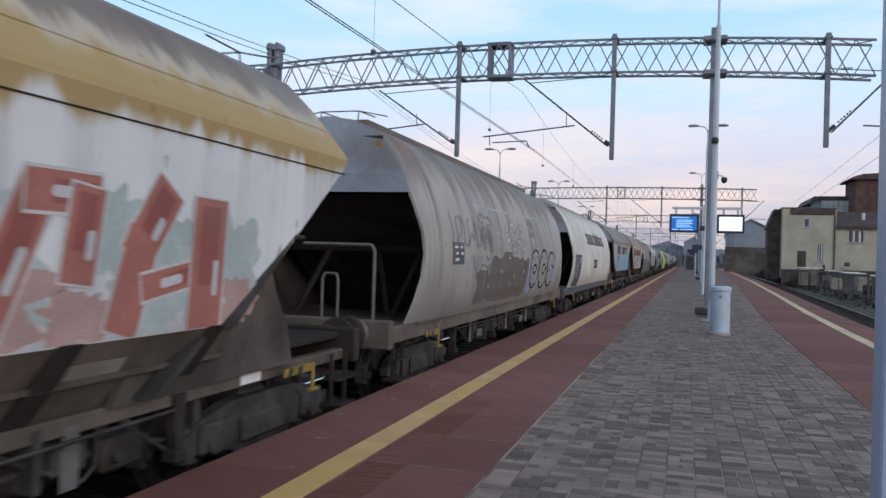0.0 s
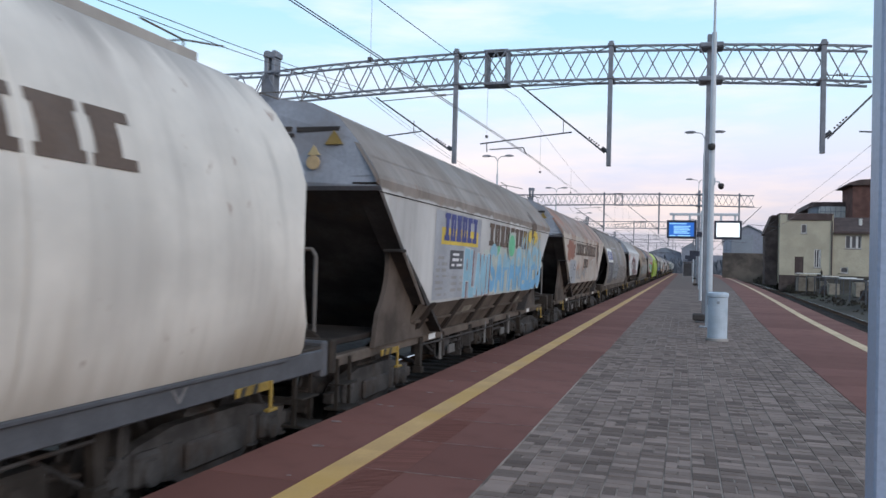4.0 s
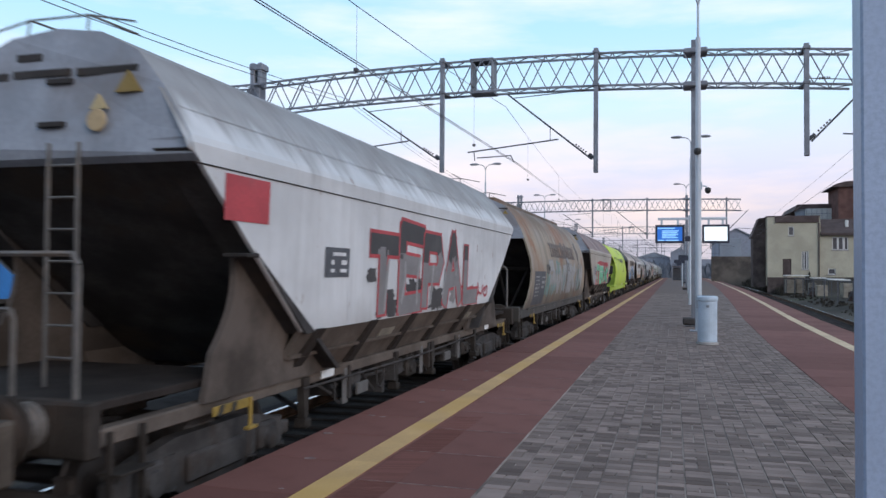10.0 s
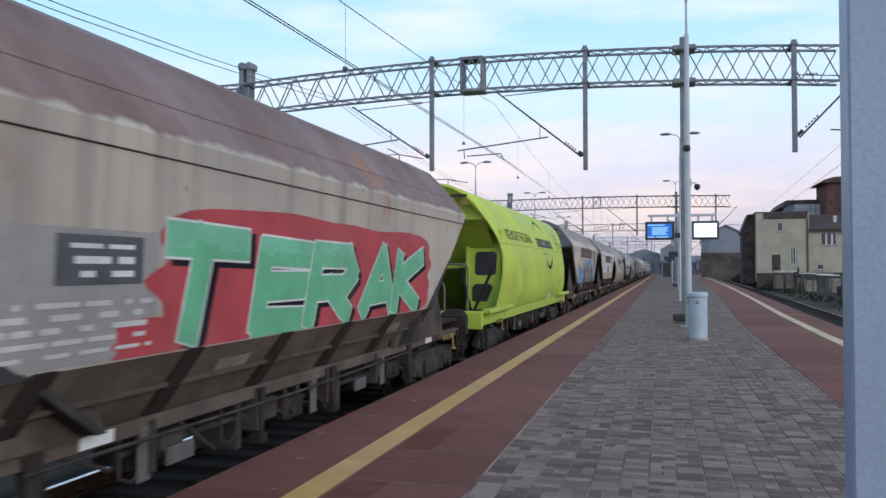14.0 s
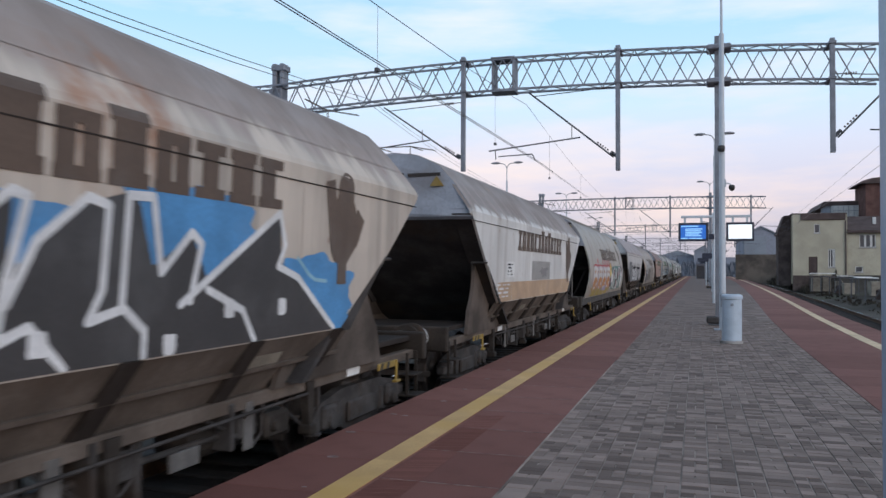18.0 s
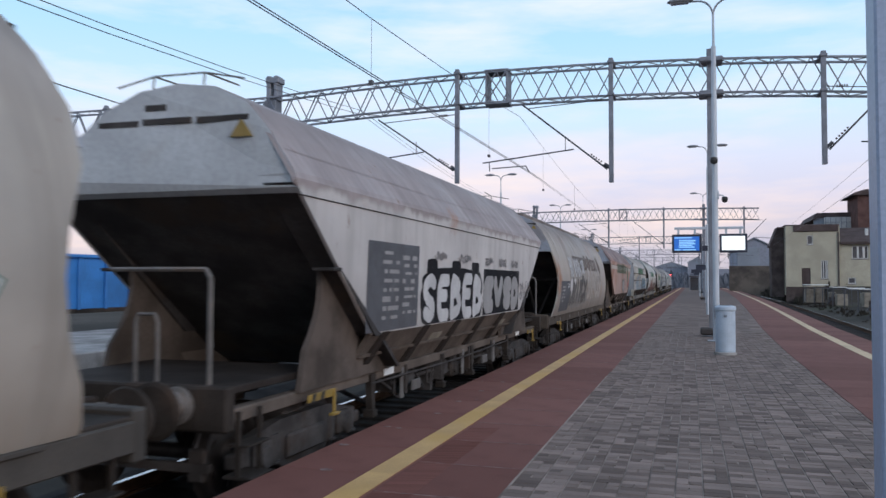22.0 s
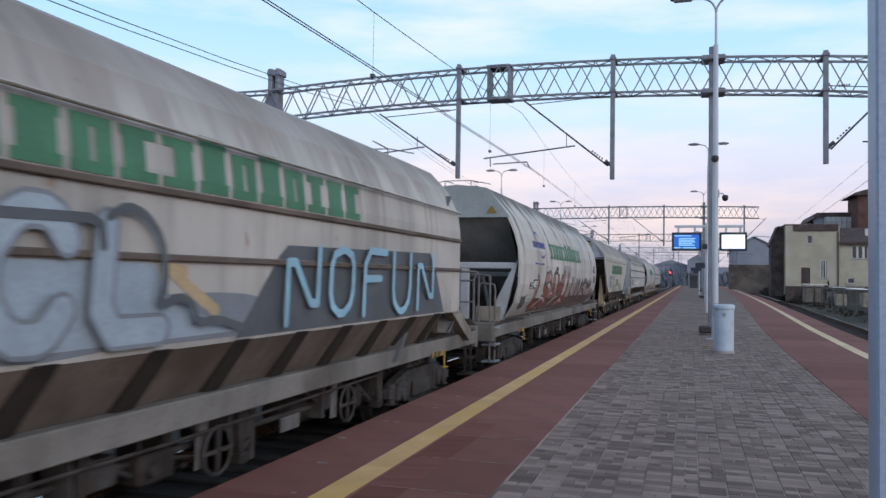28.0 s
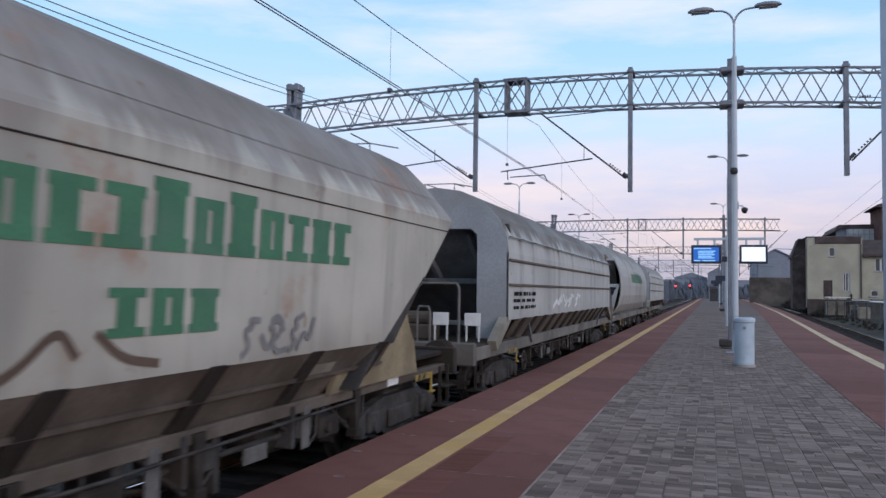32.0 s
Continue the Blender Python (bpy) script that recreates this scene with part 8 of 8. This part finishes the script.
w = hopper_wagon("A", 189.85, 12.55, livery("w_ash", (0.485, 0.465, 0.45), (0.33, 0.285, 0.28), seed=14, roof_z=3.0, roof_soft=0.05, streak=0.22), H_PALE, "ash grey hopper wagon with a dark panel and silver-black graffiti")
part("marking_panel", rect("A", 1.78, 3.55, 1.5, 2.57), M_PANEL, w)
small_print(w, "A", 2.2, 2.8, 1.6, 2.5, 8, P_ASH, 14)
small_print(w, "A", 2.9, 3.45, 1.65, 2.45, 8, P_ASH, 54)
blot(w, "A", 3.7, 7.0, 1.42, 2.3, P_BLACK, 64, rough=0.06)
tag(w, "A", "SEBEB", 3.72, 6.98, 1.47, 2.26, P_SNOW, None, 0.095, 0.03, 0.0, seed=42, wide=0.62, wobble=0.02)
for y_ in (4.15, 5.35, 6.5):
    blot(w, "A", y_ - 0.24, y_ + 0.24, 2.16, 2.42, P_BLACK, int(y_ * 8), 0.0046, 0.05)
part("graffiti_backdrop", rect("A", 7.08, 10.1, 1.5, 2.32, 0.004), P_BLACK, w)
tag(w, "A", "EVSD", 7.1, 10.08, 1.5, 2.24, P_ASH, None, 0.13, 0.02, 0.0, seed=49, wide=0.66, wobble=0.02)
for y_ in (4.2, 5.5, 7.1, 8.2, 9.3):
    scrawl(w, "A", y_, y_ + 0.55, 2.37, 2.56, 4, P_GREY, 16 + int(y_), 0.02)
scrawl(w, "A", 10.15, 11.2, 1.7, 2.14, 6, P_GREY, 63, 0.018)

w = hopper_wagon("B", 205.1, 12.6, livery("w_dun", (0.36, 0.32, 0.28), (0.25, 0.205, 0.18), 3.35, 0.3, seed=15, rust_amount=0.2, seams=(1.9, 0.7, 0.8)), H_GREY, "round dun hopper wagon with black and silver graffiti over lettering shapes", ladder=True, sill=M_SILL)
part("marking_panel", rect("B", 0.4, 2.1, 1.25, 2.12), M_PANEL, w)
small_print(w, "B", 0.55, 1.2, 1.5, 2.0, 5, P_ASH, 17)
sign(w, "B", 1.5, 2.0, 1.9, 2.1, M_PANEL, P_WHITE, 3, 18)
company_bars(w, "B", 3.42, 9.6, 2.5, 2.93, P_BROWN)
blot(w, "B", 2.2, 3.2, 1.6, 2.2, P_PALE, 68, rough=0.4)
blot(w, "B", 2.0, 6.4, 1.3, 1.75, P_HAZE, 69, rough=0.25)
tag(w, "B", "HU BOGA", 2.35, 4.65, 2.22, 2.88, P_SNOW, P_GREY, 0.05, 0.02, 0.03, True, seed=44, wide=0.62, wobble=0.02, low=0.0085)
tag(w, "B", "UG", 5.05, 5.75, 2.36, 2.86, P_SNOW, P_GREY, 0.05, 0.02, 0.03, True, seed=45, wide=0.62, wobble=0.02, low=0.0085)
tag(w, "B", "JKITCX", 2.2, 5.9, 1.36, 2.24, P_SOOT, P_COAL, 0.07, 0.045, 0.4, seed=65, wobble=0.12, wide=0.8)
slashes(w, "B", 2.4, 5.8, 1.4, 2.1, 9, P_HAZE, 66, 0.03, 0.3)
tag(w, "B", "DINOS", 6.4, 10.2, 1.45, 2.6, P_BONE, P_GREY, 0.10, 0.018, 0.15, seed=46, low=0.0085)
emblem(w, "B", 10.3, 2.1, 1.0, P_BROWN)

w = hopper_wagon("A", 220.1, 12.75, livery("w_brick", (0.40, 0.27, 0.225), (0.19, 0.12, 0.105), seed=16, roof_z=3.05, roof_soft=0.05, rust_amount=0.3, rust=(0.27, 0.12, 0.08)), H_GREY, "brick-red hopper wagon with dark green lettering shapes", rails=False)
f_ = rect("A", 0.3, 12.4, 2.72, 2.895, 0.0035)
part("pale_band", f_.mesh("pale_band", tidy=False), P_BONE, w, label="pale weathered band under the waist")
company_bars(w, "A", 3.3, 9.27, 2.55, 2.98, P_DKGREEN)
emblem(w, "A", 10.2, 1.75, 1.3, P_DKGREEN)
f_ = Form()
f_.add([(side_x("A", z) + 0.006, y, z) for y, z in ((6.75, 2.2), (7.1, 2.14), (7.5, 2.24), (7.9, 2.14), (8.25, 2.22), (8.1, 1.7), (7.55, 1.5), (6.9, 1.7))], [(0, 1, 2, 3, 4, 5, 6, 7)])
part("shield_panel", f_.mesh("shield", tidy=False), P_STONE, w, label="grey painted shield")
f_ = Form()
brush(f_, "A", [(6.75, 2.2), (7.1, 2.14), (7.5, 2.24), (7.9, 2.14), (8.25, 2.22), (8.1, 1.7), (7.55, 1.5), (6.9, 1.7), (6.75, 2.2)], 0.04, 0.008)
part("shield_rim", f_.mesh("shield", tidy=False), P_COAL, w)
small_print(w, "A", 7.05, 7.95, 1.7, 2.1, 4, P_GREY, 47)
slashes(w, "A", 8.5, 9.8, 1.55, 2.15, 3, P_UMBER, 46, 0.03, 0.2)
blot(w, "A", 10.3, 10.8, 1.8, 2.2, P_RED, 48, 0.0085, 0.3, "graffiti_fill")

w = hopper_wagon("C", 236.1, 13.95, livery("w_stone", (0.42, 0.40, 0.365), (0.29, 0.262, 0.235), 3.3, 0.3, seed=17, rust_amount=0.08, seams=(2.3, 0.9, 0.35)), H_ASH, "stone grey ribbed hopper wagon with green lettering shapes and blue graffiti", ribs=12)
company_bars(w, "C", 4.28, 9.95, 2.70, 3.06, P_GREEN)
sign(w, "C", 0.35, 0.7, 2.0, 2.14, seed=61)
sign(w, "C", 1.5, 1.9, 1.98, 2.14, seed=62)
small_print(w, "C", 0.2, 2.0, 1.62, 1.95, 5, P_WHITE, 18)
blot(w, "C", 2.2, 8.0, 1.58, 1.95, P_SLATE, 49, 0.0036, 0.2)
for y0_, y1_, z_ in ((1.37, 1.75, 2.4), (2.5, 3.2, 2.5), (3.5, 4.2, 2.5)):
    blot(w, "C", y0_, y1_, z_ - 0.16, z_ + 0.1, P_TAN, int(y0_ * 9), 0.0036, 0.3)
for text_, paint_ in (("KE", P_SLATEBLUE), ("  N", P_WHEAT), ("   CL", P_SLATEBLUE)):
    tag(w, "C", text_, 2.2, 2.2 + 0.88 * len(text_), 1.6, 2.54, paint_, P_SLATE, 0.085, 0.03, 0.05, seed=48, wide=0.66, wobble=0.03, low=0.0515)
lines(w, "C", [[(4.6, 2.42), (5.0, 2.4), (5.4, 2.41), (5.83, 2.42), (5.86, 2.25)], [(5.9, 2.44), (6.06, 2.52), (6.25, 2.48), (6.42, 2.33), (6.48, 2.08), (6.42, 1.86), (6.61, 1.93), (6.78, 1.88), (6.86, 1.73), (7.11, 1.75), (7.45, 1.67)]], 0.032, P_DSLATE, 0.0606)
lines(w, "C", [[(6.6, 2.12), (6.79, 2.0), (7.16, 1.81)], [(6.62, 2.12), (6.75, 2.1)]], 0.05, P_TAN, 0.0062, "graffiti_fill")
patch(w, "C", [(1.6, 1.6), (1.55, 2.14), (2.3, 2.16), (6.4, 2.16), (6.6, 1.9), (7.5, 1.62)], P_SLATEBLUE, 0.0048, "graffiti_backdrop")
f_ = Form().add([(side_x("C", z) + 0.005, y, z) for y, z in ((7.45, 1.575), (8.05, 2.17), (12.7, 2.17), (13.1, 1.575))], [(0, 1, 2, 3)])
part("graffiti_backdrop", f_.mesh("graffiti", tidy=False), P_DSLATE, w)
f_ = Form().add([(side_x("C", z) + 0.005, y, z) for y, z in ((8.1, 2.23), (8.3, 2.36), (12.4, 2.42), (12.65, 2.23))], [(0, 1, 2, 3)])
part("graffiti_backdrop", f_.mesh("graffiti", tidy=False), P_DSLATE, w)
tag(w, "C", "NOFUN", 8.1, 12.5, 1.62, 2.42, P_SKY, None, 0.042, 0.0, 0.05, seed=51, wide=0.7, wobble=0.03, low=0.052)

w = hopper_wagon("E", 254.6, 14.3, livery("w_chalk", (0.47, 0.45, 0.41), (0.17, 0.15, 0.135), 3.75, 0.2, seed=18, rust=(0.20, 0.16, 0.12), rust_amount=0.1, streak=0.5, low=(0.14, 0.115, 0.10), seams=(1.75, 0.6, 1.0, 0.19)), H_SAGE, "chalk white round hopper wagon with brown streaks and dark red graffiti", struct=E_GREY, zh=3.4)
company_bars(w, "E", 3.9, 9.9, 2.60, 3.0, P_GREEN)
company_bars(w, "E", 1.65, 3.27, 2.82, 2.97, P_DBLUE, 11)
small_print(w, "E", 1.62, 3.06, 2.40, 2.47, 1, P_DBLUE, 20)
arc_ = Form()
for k in range(8):
    u, v = k / 8, (k + 1) / 8
    brush(arc_, "E", [(2.05 + 0.7 * q, 3.1 + 0.1 * math.sin(math.pi * q)) for q in (u, v)], 0.006 + 0.018 * math.sin(math.pi * (u + v) / 2), 0.009)
    brush(arc_, "E", [(2.45 + 0.7 * q, 2.7 - 0.1 * math.sin(math.pi * q)) for q in (u, v)], 0.006 + 0.018 * math.sin(math.pi * (u + v) / 2), 0.009)
part("emblem", arc_.mesh("emblem", tidy=False), P_DBLUE, w)
part("sign_panel", rect("E", 0.5, 1.05, 1.4, 1.68), M_PANEL, w)
sign(w, "E", 1.15, 1.5, 1.84, 1.99, seed=64)
sign(w, "E", 1.56, 2.26, 1.84, 2.06, seed=65)
small_print(w, "E", 0.9, 1.7, 1.45, 1.75, 3, P_ASH, 21)
blot(w, "E", 2.0, 13.6, 1.17, 1.56, P_UMBER, 58, 0.0036, 0.3)
part("primer_patch", rect("E", 6.1, 7.5, 2.1, 2.46, 0.005), P_STONE, w)
tag(w, "E", "LSAMU", 2.0, 6.9, 1.26, 2.3, P_RUSTRED, P_SMOKE, 0.115, 0.045, 0.3, True, seed=51, wide=0.78, shine=P_FPINK, split=(2.0, P_ROSE), wobble=0.08)
lines(w, "E", [[(2.3, 1.4), (3.0, 1.62), (3.6, 1.5)], [(4.4, 1.4), (5.0, 1.56)], [(5.6, 1.36), (6.1, 1.5), (6.5, 1.42)]], 0.03, P_FPINK, 0.016, "graffiti_shine")
ring(w, "E", 4.9, 2.3, 0.14, 0.07, 0.045, P_SMOKE, 0.012)
for y_, z_ in ((13.3, 1.6), (13.7, 2.05), (13.5, 2.4), (13.9, 1.5)):
    blot(w, "E", y_ - 0.3, y_ + 0.3, z_ - 0.12, z_ + 0.14, P_UMBER, int(y_ * 10), 0.0042, 0.4, "graffiti_fill")
tag(w, "E", "UJVSM", 6.8, 12.6, 1.26, 2.15, P_UMBER, P_SMOKE, 0.07, 0.02, 0.3, seed=52)
slashes(w, "E", 6.6, 12.8, 1.3, 2.15, 14, P_UMBER, 74, 0.035, 0.3)
slashes(w, "E", 7.0, 12.4, 1.4, 2.0, 6, P_ROSE, 75, 0.05, 0.2)

w = hopper_wagon("A", 272.15, 12.7, livery("w_bone", (0.43, 0.405, 0.35), (0.25, 0.22, 0.195), seed=19, roof_z=3.1, roof_soft=0.16), H_GREY, "bone-coloured hopper wagon with green lettering shapes and thin graffiti", ladder=True, struct=plain("ochre_end_plate", (0.26, 0.21, 0.135), 0.8, 0.0, 0.3, 1.4, 25, 0.3, (0.15, 0.12, 0.09)))
company_bars(w, "A", 3.63, 9.43, 2.33, 2.74, P_GREEN)
company_bars(w, "A", 5.95, 7.18, 1.76, 2.08, P_GREEN, 3)
part("marking_panel", rect("A", 2.7, 3.8, 1.7, 2.24), P_SLATE, w)
sign(w, "A", 2.9, 3.7, 1.98, 2.2, seed=66)
small_print(w, "A", 1.9, 2.7, 1.6, 2.2, 6, P_SILVER, 22)
f_ = Form()
for q_ in ([(3.65, 1.62), (4.0, 1.7), (4.3, 1.82), (4.3, 1.55), (4.1, 1.5)], [(4.5, 1.72), (4.95, 1.76), (4.75, 1.93), (4.5, 1.85), (4.45, 1.65), (4.7, 1.52), (5.0, 1.56)], [(5.0, 1.52), (5.3, 1.6), (5.6, 1.85), (5.75, 1.66)], [(5.9, 1.8), (6.15, 1.62), (6.5, 1.57)]):
    stroke(f_, "A", rounded(rounded(q_)), 0.03, 0.009)
tagged(part("graffiti_scrawl", f_.mesh("graffiti", tidy=False), P_BROWN, w), kind="stuff")
ring(w, "A", 4.55, 2.14, 0.17, 0.08, 0.04, P_UMBER)
scrawl(w, "A", 7.5, 8.6, 1.5, 1.92, 5, P_GREY, 55, 0.03)

w = hopper_wagon("C", 288.35, 15.4, livery("w_silver", (0.42, 0.42, 0.405), (0.15, 0.13, 0.115), 3.15, 0.15, seed=20, rust_amount=0.1), H_ASH, "silver-grey ribbed hopper wagon with a dark roof", ribs=13)
small_print(w, "C", 0.3, 2.4, 1.7, 2.1, 3, P_BLACK, 23)
scrawl(w, "C", 4.0, 8.0, 1.65, 2.1, 5, P_WHITE, 56, 0.05)
w = hopper_wagon("E", 307.5, 13.6, livery("w_grey_last", (0.36, 0.35, 0.335), (0.25, 0.235, 0.215), 3.5, 0.3, seed=21), H_PALE, "round grey hopper wagon near the train's end", struct=E_GREY, zh=3.4)
company_bars(w, "E", 4.6, 10.6, 2.55, 2.95, P_GREEN)
w = hopper_wagon("C", 324.6, 15.0, livery("w_tail", (0.40, 0.40, 0.385), (0.21, 0.195, 0.18), 3.3, 0.2, seed=22), H_ASH, "pale ribbed hopper wagon at the train's end", ribs=13)

# ---------------------------------------------------------------- block paving, last
random.seed(5)
X0, COLS = GREY_L, 20
PW, PL = 0.2, 0.1
paver = kept("paver", lambda: Form().box(0.005, PW - 0.005, 0.002, PL - 0.002, -0.07, 0.0, 0.003))
half_paver = kept("half_paver", lambda: Form().box(0.005, PW / 2 - 0.004, 0.002, PL - 0.002, -0.07, 0.0, 0.003))
far = Form()
for c in range(COLS):
    off = random.uniform(0, PL)
    for r in range(-21, 260):
        x, y = X0 + c * PW, r * PL + off
        if x > grey_right(y) - 0.02:
            continue
        wide = min(PW, grey_right(y) - x)
        split = random.random() < 0.4 and wide == PW
        for x_, w_ in ((x, wide / 2), (x + wide / 2, wide / 2)) if split else ((x, wide),):
            dz = random.uniform(-0.003, 0.001)
            if 3.4 <= y < 4.9 and wide == PW:
                part("paver", half_paver if split else paver, M_PAVER, grey, (x_, y, dz))
            else:
                a, b = x_ + 0.005, x_ + w_ - 0.004
                far.add([(a + 0.003, y + 0.0035, dz), (b - 0.003, y + 0.0035, dz), (b - 0.003, y + PL - 0.0035, dz), (a + 0.003, y + PL - 0.0035, dz),
                         (a, y + 0.0015, dz - 0.012), (b, y + 0.0015, dz - 0.012), (b, y + PL - 0.0015, dz - 0.012), (a, y + PL - 0.0015, dz - 0.012)],
                        [(0, 1, 2, 3), (0, 4, 5, 1), (1, 5, 6, 2), (2, 6, 7, 3), (3, 7, 4, 0)])
tagged(part("far_pavers", far.mesh("far_pavers", tidy=False), M_PAVER, grey), kind="stuff")
for lo_, hi_ in (((-12, -2.0)), ((26.05, 60))):
    f = Form()
    y = lo_
    while y < hi_:
        ln = 0.3
        x = X0
        while x < grey_right(y) - 0.05:
            x1 = min(x + 0.4, grey_right(y))
            dz = random.uniform(-0.003, 0.001)
            f.add([(x + 0.004, y + 0.004, dz), (x1 - 0.004, y + 0.004, dz), (x1 - 0.004, y + ln - 0.004, dz), (x + 0.004, y + ln - 0.004, dz)], [(0, 1, 2, 3)])
            x = x1
        y += ln
    tagged(part("far_pavers", f.mesh("far_pavers", tidy=False), M_PAVER, grey), kind="stuff")
part("far_paving", ribbon(lambda y: GREY_L, grey_right, -0.085, -0.004, [60, 63, 70, 78, 88, 100, 115, 130, 150, 175, 200, 230]), M_PAVER, grey)

# ---------------------------------------------------------------- the train runs past
KNOTS = [0, 4, 8, 12, 16, 20, 24, 28, 32]
RUN = [0.0, 31.24, 62.93, 96.01, 129.74, 165.3, 201.41, 237.94, 274.14]
SLOPE = [7.8, 7.86, 8.1, 8.35, 8.66, 8.96, 9.08, 9.1, 9.03]


def gone(t):
    """How far the train has run at t seconds."""
    i = min(7, max(0, int(t // 4)))
    u, d = (t - KNOTS[i]) / 4, 4.0
    return ((2 * u ** 3 - 3 * u ** 2 + 1) * RUN[i] + (u ** 3 - 2 * u ** 2 + u) * d * SLOPE[i]
            + (-2 * u ** 3 + 3 * u ** 2) * RUN[i + 1] + (u ** 3 - u ** 2) * d * SLOPE[i + 1])


def motions():
    for root, first in WAGONS:
        walk(root, [(t, pose(TRACK_X, first - gone(t), RAIL)) for t in range(33)])
    turns = [(k / 15, math.degrees(gone(k / 15) / 0.46)) for k in range(481)]
    for ws in WHEELS:
        x, y, z = ws.location
        walk(ws, [(t, pose(x, y, z, a)) for t, a in turns])


motions()
